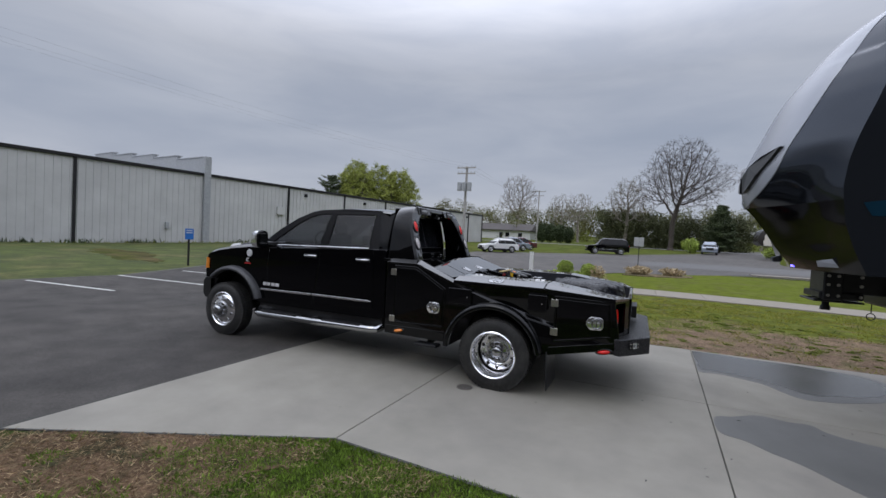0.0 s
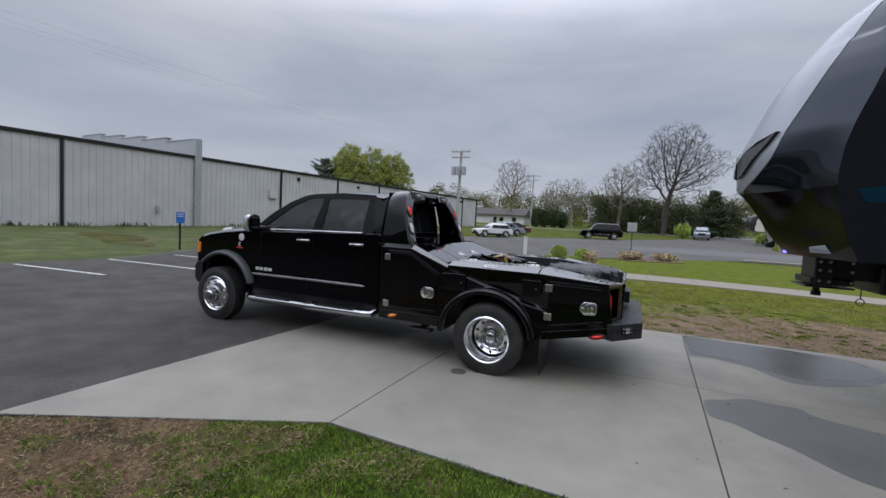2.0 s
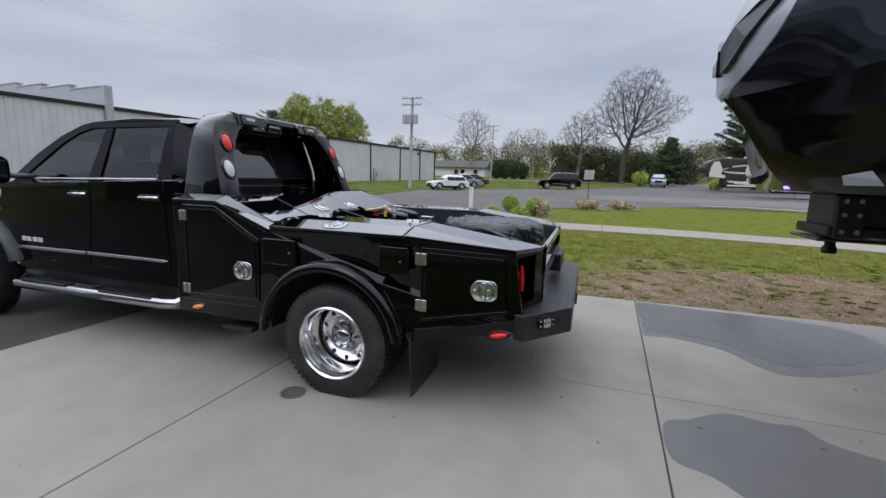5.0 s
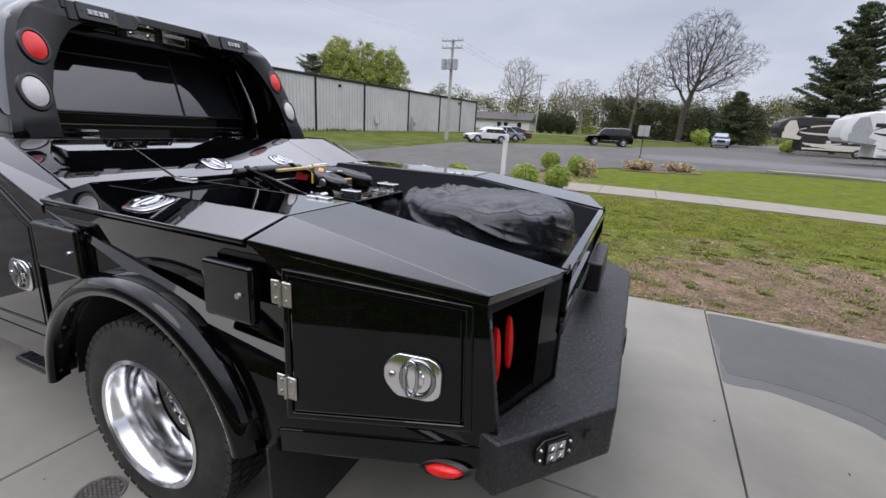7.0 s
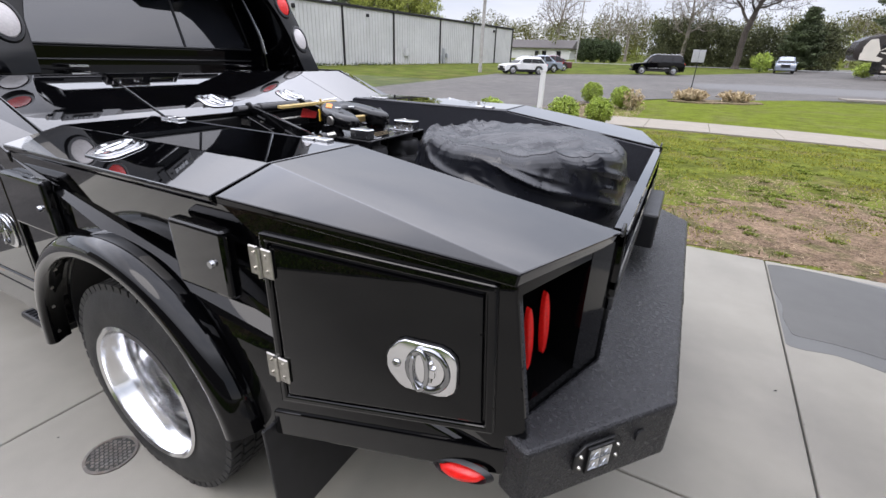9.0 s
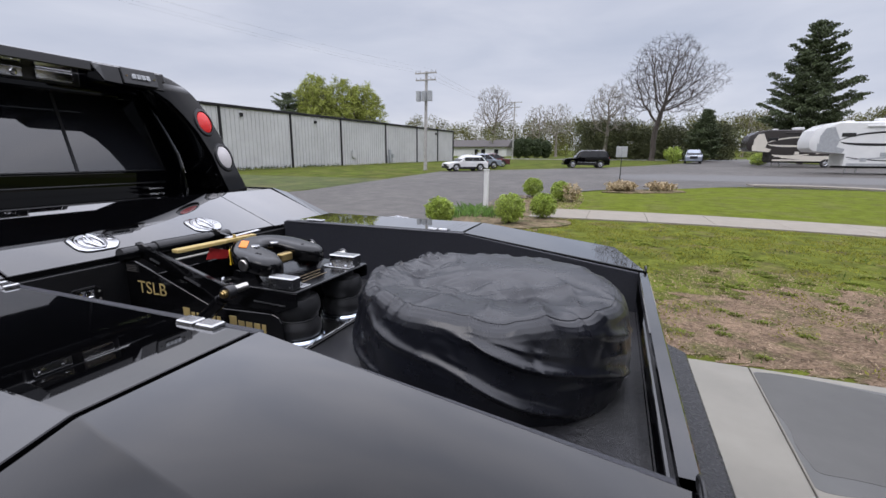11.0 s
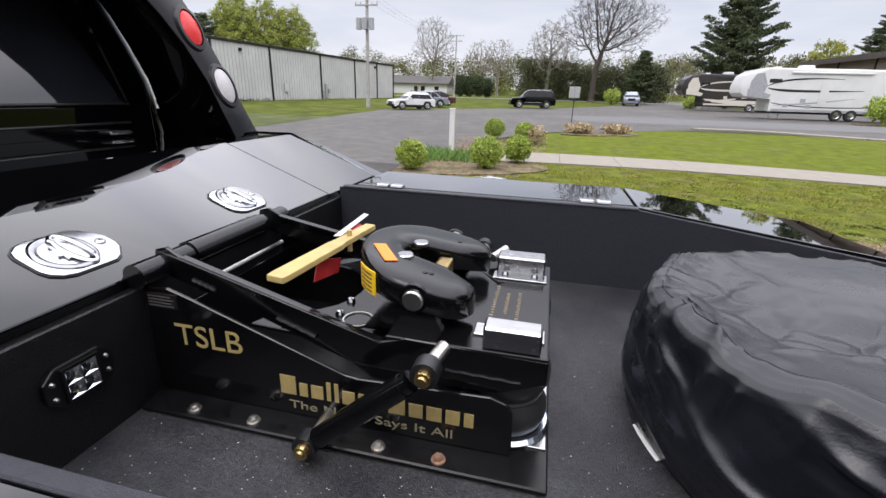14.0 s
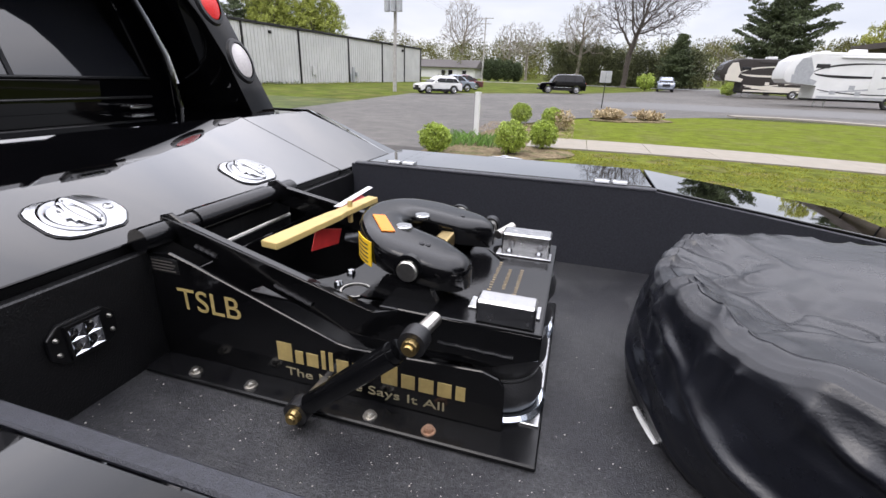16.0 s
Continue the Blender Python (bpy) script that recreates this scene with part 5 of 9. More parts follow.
loft(bm, [[(x, MID - w, z0), (x, MID - w * 0.8, z1), (x, MID - w * 0.4, z1 + 0.022), (x, MID + w * 0.4, z1 + 0.022), (x, MID + w * 0.8, z1), (x, MID + w, z0), (x, MID, z0 - 0.03)] for x, w, z0, z1 in ((-3.24, 0.76, 1.84, 1.875), (-3.0, 0.80, 1.93, 1.975), (-2.75, 0.82, 1.985, 2.025), (-2.4, 0.835, 2.01, 2.05), (-1.9, 0.835, 2.01, 2.05), (-1.64, 0.82, 1.98, 2.02))])
part("roof", bm, PAINT2, truck, "black roof", True)
part("windshield", slab(bmesh.new(), [(-3.76, 0.30, 1.50), (-3.76, 2.14, 1.50), (-3.22, 2.02, 1.865), (-3.22, 0.42, 1.865)], 0.006), GLASS, truck, "windshield")
# rear wall with its window
part("rear_wall", bbox(-1.60, -1.555, 0.38, 2.06, 1.36, 1.522, 0.012, 2), PAINT2, truck)
part("rear_wall", bbox(-1.60, -1.556, 0.52, 1.92, 1.95, 2.0, 0.012, 2), PAINT2, truck)
sides("rear_pillar", lambda f: bevel(loft(bmesh.new(), [[f(x, y, z) for y, z in ((0.36, 1.43), (0.50, 1.522), (0.655, 1.955), (0.575, 1.985), (0.515, 1.87), (0.40, 1.62))] for x in (-1.74, -1.557)]), 0.006, 1), PAINT2)
# rounded rear corners of the cab
CORNER = ((1.36, 0.352, -1.69), (1.46, 0.366, -1.70), (1.62, 0.394, -1.71), (1.75, 0.452, -1.735), (1.87, 0.513, -1.755), (1.985, 0.570, -1.78))
def corner_ring(f, z, yi, xo):
    """One level of the rounded cab corner, from the rear face round to the side."""
    pts = [(-1.556, yi + 0.05), (-1.556, yi + 0.012)]
    for k in range(1, 7):
        u = k / 7
        b = 0.10 * u * (1 - u)
        pts.append((-1.556 + (xo + 1.556) * u + b * 0.72, yi + (gy(z) - yi) * u - b * 0.70))
    pts += [(xo - 0.012, gy(z)), (xo - 0.012, gy(z, 0.05)), (-1.64, yi + 0.06)]
    return [f(x, y, z) for x, y in pts]


sides("rear_quarter", lambda f: loft(bmesh.new(), [corner_ring(f, z, yi, xo) for z, yi, xo in CORNER]), PAINT2, "rounded rear cab corner", True)
part("sill_line", path_tube(bmesh.new(), [(-1.553, 0.50, 1.522), (-1.553, 1.94, 1.522)], 0.005, 8), SATIN, truck)
part("sill_line", path_tube(bmesh.new(), [(-1.55, 0.52, 1.445), (-1.55, 1.93, 1.445)], 0.005, 8), SATIN, truck, "dark seam under the rear window")
part("rear_window", loft(bmesh.new(), [[(x, 0.49, 1.52), (x, 1.95, 1.52), (x - 0.135, 1.80, 1.965), (x - 0.135, 0.64, 1.965)] for x in (-1.588, -1.575)]), mat("rear_privacy_glass", (0.012, 0.013, 0.016), 0.02, coat=1.0, var=0.2, scale=2.0, spec=0.7), truck, "tinted rear window")
for y in (1.43,):
    part("window_divider", slab(bmesh.new(), [(-1.574, y - 0.007, 1.525), (-1.574, y + 0.007, 1.525), (-1.706, y + 0.007, 1.955), (-1.706, y - 0.007, 1.955)], 0.004, 0.003), INTERIOR, truck)
part("roof_lip", bbox(-1.68, -1.578, 0.58, 1.86, 1.985, 2.078, 0.014, 2), PAINT2, truck, "black rear lip of the cab roof")
brake = part("brake_light", bbox(-1.60, -1.545, 1.02, 1.50, 1.985, 2.068, 0.012, 2), SATIN, truck, "high brake light with clear lenses")
part("lens", bbox(-1.546, -1.533, 1.05, 1.235, 1.994, 2.046, 0.008, 2), mat("dull_lamp_chrome", (0.34, 0.34, 0.35), 0.25, 0.9, var=0.4, scale=60), brake, "clear lamp with grey reflectors")
for y in (1.085, 1.195):
    part("bulb", spin(bmesh.new(), [(0.0005, 0.012), (0.012, 0.008), (0.018, 0.0)], (-1.535, y, 2.018), "x", 14), TRIMCH, brake)
part("bright_plate", bbox(-1.55, -1.533, 1.285, 1.46, 1.998, 2.052, 0.010, 2), ALU, brake, "bright metal plate")
# added chrome strip: the roof edge's sky reflection made as a shape
part("top_lip", bbox(-1.60, -1.53, 1.05, 1.30, 2.058, 2.070, 0.004, 1), TRIMCH, brake, "chrome strip standing for the sky's gleam on the roof edge")
part("cab_floor", bbox(-3.7, -1.62, 0.28, 2.16, 1.15, 1.25, 0.01, 1), INTERIOR, truck)
part("dashboard", bbox(-3.72, -3.25, 0.3, 2.14, 1.25, 1.50, 0.05, 2), INTERIOR, truck)
part("steering_wheel", spin(bmesh.new(), [(0.19 + 0.016 * math.cos(a), 0.016 * math.sin(a)) for a in [6.2832 * i / 8 for i in range(8)]], (-3.05, 0.72, 1.50), "x", 28, True), INTERIOR, truck)
for x in (-2.75, -1.95):
    for y in (0.72, 1.72):
        part("seat", bbox(x - 0.08, x + 0.1, y - 0.26, y + 0.26, 1.2, 1.66, 0.05, 2), INTERIOR, truck)
        part("headrest", bbox(x, x + 0.1, y - 0.13, y + 0.13, 1.67, 1.84, 0.04, 2), INTERIOR, truck)

# doors, seams and trim on the flank
def flank(pts, y=0.22, lift=0.006, thick=0.02, b=0.006):
    def build(f):
        bm = bmesh.new()
        fr = [bm.verts.new(f(x, y - lift, z)) for x, z in pts]
        bk = [bm.verts.new(f(x, y - lift + thick, z)) for x, z in pts]
        bm.faces.new(fr)
        bm.faces.new(bk)
        for i in range(len(pts)):
            bm.faces.new((fr[i - 1], fr[i], bk[i], bk[i - 1]))
        return bevel(bm, b, 2)
    return build


doors = sides("door", flank([(-3.60, 0.66), (-2.775, 0.655), (-2.715, 1.0), (-2.665, 1.39), (-2.68, 1.452), (-3.62, 1.415), (-3.66, 1.1)]), PAINT2, "black front door")
doors2 = sides("door", flank([(-2.765, 0.655), (-1.74, 0.69), (-1.765, 1.46), (-1.78, 1.492), (-2.67, 1.455), (-2.655, 1.39), (-2.705, 1.0)]), PAINT2, "black rear door")
for ob, x in ((doors[0], -2.83), (doors2[0], -1.93)):
    part("door_handle", path_tube(bmesh.new(), [(x - 0.105, 0.205, 1.338), (x - 0.09, 0.185, 1.338), (x, 0.176, 1.340), (x + 0.09, 0.185, 1.342), (x + 0.105, 0.205, 1.342)], 0.0105, 10), TRIMCH, ob, "chrome door handle")
    part("handle_cup", bbox(x - 0.11, x + 0.12, 0.2125, 0.2165, 1.31, 1.365, 0.002, 1), SATIN, ob)
part("door_moulding", flank([(-3.79, 0.755), (-2.80, 0.765), (-2.79, 0.795), (-3.775, 0.785)], 0.214, 0.012, 0.012, 0.004)(ident), TRIMCH, doors[0], "bright door moulding")
part("door_moulding", flank([(-2.775, 0.767), (-1.82, 0.775), (-1.76, 0.79), (-1.82, 0.80), (-2.77, 0.797)], 0.214, 0.012, 0.012, 0.004)(ident), TRIMCH, doors2[0], "bright door moulding")
bm = bmesh.new()
for k, w in enumerate((0.07, 0.06, 0.07, 0.07)):
    x = -3.72 + k * 0.082
    box(bm, x, x + w, 0.209, 0.213, 0.835, 0.88)
part("emblem", bevel(bm, 0.004, 1), PALEINK, doors[0], "plain chrome letter-shaped emblem")
sides("rocker", flank([(-3.80, 0.45), (-1.62, 0.45), (-1.62, 0.64), (-3.80, 0.64)], 0.25, 0.0, 0.03), SATIN)
part("fender_badge", spin(bmesh.new(), [(0.0005, 0.208), (0.05, 0.208), (0.056, 0.215), (0.056, 0.222)], (-4.03, 0, 1.305), "y", 28), PALEINK, truck, "round pale fender badge")
bm = bmesh.new()
box(bm, -4.12, -4.0, 0.212, 0.219, 1.135, 1.155)
badge = part("engine_badge", bm, REDTAG, truck, "small red and silver badge")
part("badge_mark", spin(bmesh.new(), [(0.018, 0.2125), (0.032, 0.2125), (0.032, 0.219), (0.018, 0.219)], (-4.06, 0, 1.198), "y", 16, True, 0.8, 5.5), PALEINK, badge)

def spin_f(prof, c, f, a0, a1, seg):
    bm = bmesh.new()
    spin(bm, prof, c, "y", seg, True, radians(a0), radians(a1))
    for v in bm.verts:
        v.co = Vector(f(*v.co))
    ends = [e for e in bm.edges if len(e.link_faces) == 1]
    if ends:
        bmesh.ops.holes_fill(bm, edges=ends)
    return bm


# fender flare, front bumper, lamps
sides("fender_flare", lambda f: spin_f([(0.572, 0.128), (0.595, 0.120), (0.617, 0.130), (0.632, 0.155), (0.641, 0.190), (0.644, 0.222), (0.572, 0.235)], (-4.358, 0, 0.445), f, 17, 134, 48), FLAREGREY, "dark grey front wheel flare", True)

sides("headlight", lambda f: slab(bmesh.new(), [f(*p) for p in ((-4.985, 0.222, 1.005), (-4.915, 0.207, 1.01), (-4.905, 0.207, 1.165), (-4.972, 0.222, 1.18))], 0.02, 0.012), AMBER, "amber side of the headlight")
sides("headlamp", lambda f: slab(bmesh.new(), [f(*p) for p in ((-5.06, 0.29, 0.98), (-4.988, 0.226, 0.985), (-4.976, 0.226, 1.185), (-5.04, 0.29, 1.19))], 0.02, 0.01), WHITELENS, "clear headlight")
bm = bmesh.new()
loft(bm, [[(x, y, z) for x, z in ((xf, 0.53), (xf - 0.05, 0.60), (xf - 0.05, 0.79), (xf, 0.86), (xf + 0.12, 0.86), (xf + 0.12, 0.53))] for y, xf in ((0.185, -4.945), (0.25, -5.03), (0.36, -5.09), (0.6, -5.15), (1.22, -5.18), (1.84, -5.15), (2.08, -5.09), (2.19, -5.03), (2.255, -4.945))])
part("front_bumper", bm, SATIN, truck, "black front bumper", True)
part("grille", bbox(-5.14, -5.05, 0.62, 1.82, 0.88, 1.18, 0.02, 2), SATIN, truck)
part("engine_bay", bbox(-5.0, -3.85, 0.55, 1.89, 0.5, 1.2, 0.02, 1), INTERIOR, truck)
for y in (0.78, 1.56):
    part("frame_rail", bbox(-4.9, 1.25, y, y + 0.1, 0.50, 0.72, 0.01, 1), INTERIOR, truck)
for x in (FX, RX):
    part("axle", tube(bmesh.new(), (x, 0.3, HZ), (x, 2.14, HZ), 0.07, 14), INTERIOR, truck)
# dark blocks added beneath the truck to give its underside deep shade
for x0, x1, y0, y1, z0, z1, nm in ((-3.7, -2.3, 0.95, 1.5, 0.30, 0.62, "transmission"), (-3.0, -1.5, 1.62, 2.0, 0.34, 0.6, "exhaust_box"), (-2.9, -1.7, 0.42, 0.74, 0.36, 0.6, "battery_tray"), (-2.2, -0.6, 1.05, 1.4, 0.36, 0.6, "drive_shaft_tunnel"), (0.45, 1.3, 0.7, 1.7, 0.42, 0.62, "hitch_frame")):
    part(nm, bbox(x0, x1, y0, y1, z0, z1, 0.04, 2), INTERIOR, truck)
part("differential", spin(bmesh.new(), [(0.001, -0.17), (0.1, -0.15), (0.17, 0.0), (0.1, 0.15), (0.001, 0.17)], (RX, MID, HZ), "x", 18), INTERIOR, truck)

# tow mirror
def soft(v):
    """Rounds a circle out towards a square with soft corners."""
    return math.copysign(abs(v) ** 0.55, v)


bm = bmesh.new()
loft(bm, [[(x, -0.01 + w * soft(math.cos(t)), 1.535 + h * soft(math.sin(t))) for t in [6.2832 * i / 32 for i in range(32)]] for x, w, h in ((-3.665, 0.045, 0.065), (-3.645, 0.070, 0.098), (-3.60, 0.084, 0.118), (-3.55, 0.088, 0.124), (-3.512, 0.086, 0.122))])
mirror = part("mirror", bm, PAINT2, truck, "large black tow mirror with chrome cap", True, 50)
bm = bmesh.new()
loft(bm, [[(x, -0.01 + w * soft(math.cos(t)), 1.537 + h * soft(math.sin(t))) for t in [6.2832 * i / 32 for i in range(32)]] for x, w, h in ((-3.715, 0.02, 0.03), (-3.705, 0.05, 0.072), (-3.68, 0.074, 0.102), (-3.635, 0.089, 0.122), (-3.575, 0.094, 0.130), (-3.548, 0.094, 0.130))])
part("mirror_cap", bm, TRIMCH, mirror, "chrome mirror cap", True, 60)
part("mirror_arm", path_tube(bmesh.new(), [(-3.57, 0.05, 1.49), (-3.53, 0.14, 1.48), (-3.51, 0.25, 1.48)], 0.026, 8), SATIN, mirror)
part("mirror_glass", bbox(-3.513, -3.507, -0.07, 0.05, 1.445, 1.625, 0.01, 1), DARKGLASS, mirror)

# side step: bright bar with dark treads
step_bar = part("side_step", path_tube(bmesh.new(), [(-3.82, 0.26, 0.47), (-3.76, 0.15, 0.43), (-3.68, 0.12, 0.415), (-2.7, 0.12, 0.425), (-1.72, 0.12, 0.435), (-1.62, 0.14, 0.44), (-1.58, 0.24, 0.47)], 0.048, 12), CHROME, truck, "bright tubular side step", True)
for x0, x1 in ((-3.6, -2.95), (-2.5, -1.85)):
    part("step_tread", bbox(x0, x1, 0.085, 0.185, 0.455, 0.482, 0.008, 2), SATIN, step_bar)
for x in (-3.4, -2.7, -2.0):
    part("step_bracket", bbox(x - 0.025, x + 0.025, 0.12, 0.5, 0.45, 0.47, 0.005, 1), INTERIOR, step_bar)

# -- wheels --
def tyre_mesh(c, y0, w, R=0.418):
    """Tyre from y0 outwards in: sidewall, bead and shoulder."""
    p = [(0.255, 0.012), (0.262, 0.0), (0.30, -0.006), (0.345, -0.002), (0.378, 0.010), (R - 0.012, 0.024), (R - 0.009, w * 0.5), (R - 0.012, w - 0.024), (0.378, w - 0.01), (0.30, w + 0.004), (0.255, w - 0.012)]
    return spin(bmesh.new(), [(r, y0 + d) for r, d in p], c, "y", 64)


def tread_mesh(c, y0, w, R=0.418):
    bm = bmesh.new()
    n = 58
    cx, cy, cz = c
    for i in range(n):
        for row, (a, b) in enumerate(((0.016, 0.058), (0.066, 0.106), (0.113, 0.153), (0.161, 0.205))):
            t = 6.2832 * (i + (0.5 if row % 2 else 0)) / n
            m = Matrix.Translation((cx, cy + y0, cz)) @ Matrix.Rotation(-t, 4, "Y")
            out = R - (0.004 if row in (0, 3) else 0)
            box(bm, R - 0.03, out, a, b, -0.0165, 0.0165, m)
    return bm


def hub_covers(c, y, parent, r=0.125, proud=0.05):
    """Chrome hub cover: a stepped bell with a ring of nut caps and a domed centre."""
    part("hub_cap", spin(bmesh.new(), [(0.0005, -proud - 0.004), (r * 0.30, -proud), (r * 0.46, -proud + 0.008), (r * 0.54, -proud + 0.022), (r * 0.58, -0.034), (r * 0.64, -0.030), (r * 0.90, -0.026), (r * 0.97, -0.018), (r, 0.0), (r, 0.02)], (c[0], c[1] + y, c[2]), "y", 40), CHROME, parent, "chrome hub cap", True)
    for i in range(10):
        t = 6.2832 * i / 10
        x, z = c[0] + r * 0.77 * math.cos(t), c[2] + r * 0.77 * math.sin(t)
        part("nut_cap", spin(bmesh.new(), [(0.0005, -0.056), (0.008, -0.054), (0.0125, -0.046), (0.0135, -0.024)], (x, c[1] + y, z), "y", 10), CHROME, parent, smooth=True)


def disc_holes(bm_name, c, y, r, parent, n=8, size=0.03):
    for i in range(n):
        t = 6.2832 * (i + 0.5) / n
        x, z = c[0] + r * math.cos(t), c[2] + r * math.sin(t)
        part(bm_name, tube(bmesh.new(), (x, c[1] + y, z), (x, c[1] + y - 0.002, z), size, 16), INTERIOR, parent)
        part("hole_rim", spin(bmesh.new(), [(size + 0.003 * math.cos(a), y - 0.001 + 0.0025 * math.sin(a)) for a in (0, 1.26, 2.51, 3.77, 5.03)], (x, c[1], z), "y", 16, True), POLISHED, parent)


def wheel(name, x, y_out, dish, far=False):
    """A wheel whose outer tyre wall stands at y_out; dish: how far in the disc lies (below 0: it bulges out)."""
    c = (x, 0.0, HZ)
    w = part(name, tyre_mesh(c, y_out, 0.222), RUBBER, truck, "black tyre on a polished wheel", True)
    part("tread", tread_mesh(c, y_out, 0.222), RUBBER, w, "tread blocks")
    s = y_out
    part("rim", spin(bmesh.new(), [(0.263, s + 0.004), (0.268, s - 0.006), (0.258, s - 0.012), (0.249, s - 0.004), (0.246, s + 0.02), (0.236, s + 0.035), (0.232, s + 0.12), (0.236, s + 0.19), (0.252, s + 0.21)], c, "y", 64), POLISHED, w, "polished rim", True)
    if dish > 0:
        d = s + dish
        part("disc", spin(bmesh.new(), [(0.234, d + 0.02), (0.222, d + 0.012), (0.205, d + 0.004), (0.15, d), (0.13, d + 0.012), (0.12, d + 0.015), (0.0005, d + 0.015)], c, "y", 64), POLISHED, w, "polished dished disc", True)
        disc_holes("hand_hole", c, d + 0.001, 0.182, w, 10, 0.021)
        hub_covers(c, d, w, 0.122, 0.075)
    else:
        d = s + dish
        part("disc", spin(bmesh.new(), [(0.238, s + 0.03), (0.225, s + 0.012), (0.20, s - 0.002), (0.165, d + 0.01), (0.13, d), (0.0005, d)], c, "y", 64), POLISHED, w, "polished convex disc", True)
        disc_holes("hand_hole", c, s - 0.009, 0.192, w, 10, 0.021)
        hub_covers(c, d, w, 0.130, 0.125)
    return w


wheel("front_wheel", FX, 0.115, -0.025)
wheel("rear_wheel", RX + 0.01, -0.04, 0.205)
# the tyres that show only from beside: inner rear pair and the far side
for x, y in ((RX, 0.285), (FX, 2.10), (RX, 2.2), (RX, 1.93)):
    w = part("rear_wheel" if x == RX else "front_wheel", tyre_mesh((x, 0, HZ), y, 0.222), RUBBER, truck, "black tyre", True)
    part("tread", tread_mesh((x, 0, HZ), y, 0.222), RUBBER, w)
    part("rim", spin(bmesh.new(), [(0.26, y), (0.245, y + 0.03), (0.0005, y + 0.11), (0.0005, y + 0.112), (0.245, y + 0.19), (0.26, y + 0.222)], (x, 0, HZ), "y", 40), ALU, w)

# -- hauler body --
ARCH, AX = 0.545, 0.008


def taper(f):
    return lambda x, y, z: f(x, y + max(0.0, x - 0.57) * 0.145, z)


def body_side(f):
    pts = [(-1.41, 0.46), (-1.41, 1.358), (-0.985, 1.358), (-0.502, 1.172), (-0.49, 1.198), (0.57, 1.20), (1.285, 1.145), (1.365, 0.62), (0.64, 0.485)]
    pts += arc(AX, HZ, ARCH, 9, 173, 30)
    bm = bmesh.new()
    prism(bm, pts, 0.0, 0.03, "y", taper(f))
    return bevel(bm, 0.006, 2, 40)


sides("body_side", body_side, PAINT, "black glossy hauler body side")
FLARE = [(-0.030, -0.052), (-0.031, -0.064), (-0.027, -0.073), (-0.018, -0.079), (-0.006, -0.081), (0.008, -0.078), (0.021, -0.071), (0.032, -0.060), (0.040, -0.046), (0.046, -0.030), (0.049, -0.013), (0.050, 0.003), (-0.005, 0.003), (-0.014, -0.026)]
sides("wheel_flare", lambda f: spin_f([(ARCH + r, y) for r, y in FLARE], (AX, 0, HZ), f, 9, 177, 64), PAINT, "black rounded rear wheel flare", True)
sides("wheel_tub", lambda f: spin_f([(ARCH - 0.006, 0.028), (ARCH - 0.006, 0.56), (ARCH - 0.016, 0.56), (ARCH - 0.016, 0.028)], (AX, 0, HZ), f, 4, 178, 40), SATIN, "dark wheel tub", True)
for a in (172, 158, 146, 132):
    bm = bmesh.new()
    x, z = AX + (ARCH - 0.02) * math.cos(radians(a)), HZ + (ARCH - 0.02) * math.sin(radians(a))
    tube(bm, (x, -0.04, z), (x + 0.006 * math.cos(radians(a + 180)), -0.04, z + 0.006 * math.sin(radians(a + 180))), 0.007, 8)
    part("flare_bolt", bm, STEEL, truck, "small bolt inside the flare")


def plate(pts, y0, y1, f=ident, b=0.004, seg=2):
    bm = bmesh.new()
    prism(bm, pts, y0, y1, "y", taper(f))
    return bevel(bm, b, seg)


# skirt seam and the two tool doors with raised rims
part("skirt", plate([(0.645, 0.488), (1.363, 0.622), (1.352, 0.70), (0.645, 0.575)], -0.004, 0.02), PAINT, truck)
part("skirt", plate([(-1.40, 0.462), (-0.585, 0.455), (-0.585, 0.575), (-1.40, 0.565)], -0.004, 0.02), PAINT, truck)


def inset(pts, d):
    """Move a convex outline in by d."""
    n = len(pts)
    cx, cz = sum(p[0] for p in pts) / n, sum(p[1] for p in pts) / n
    out = []
    for i in range(n):
        a, b, c = Vector(pts[i - 1]), Vector(pts[i]), Vector(pts[(i + 1) % n])
        def off(p, q):
            t = (q - p).normalized()
            m = Vector((-t.y, t.x))
            if m.dot(Vector((cx, cz)) - p) < 0:
                m = -m
            return p + m * d, t
        p1, t1 = off(a, b)
        p2, t2 = off(b, c)
        k = t1.x * t2.y - t1.y * t2.x
        s = ((p2 - p1).x * t2.y - (p2 - p1).y * t2.x) / k if abs(k) > 1e-6 else 0
        out.append(tuple(p1 + t1 * s) if abs(k) > 1e-6 else tuple(p1))
    return out


def rim_frame(outer, d, y0, y1):
    bm = bmesh.new()
    inner = inset(outer, d)
    fn = taper(ident)
    o0, i0 = [bm.verts.new(fn(x, y0, z)) for x, z in outer], [bm.verts.new(fn(x, y0, z)) for x, z in inner]
    o1, i1 = [bm.verts.new(fn(x, y1, z)) for x, z in outer], [bm.verts.new(fn(x, y1, z)) for x, z in inner]
    n = len(outer)
    for k in range(n):
        j = (k + 1) % n
        bm.faces.new((o0[k], o0[j], i0[j], i0[k]))
        bm.faces.new((o1[k], o1[j], i1[j], i1[k]))
        bm.faces.new((o0[k], o0[j], o1[j], o1[k]))
        bm.faces.new((i0[k], i0[j], i1[j], i1[k]))
    return bm


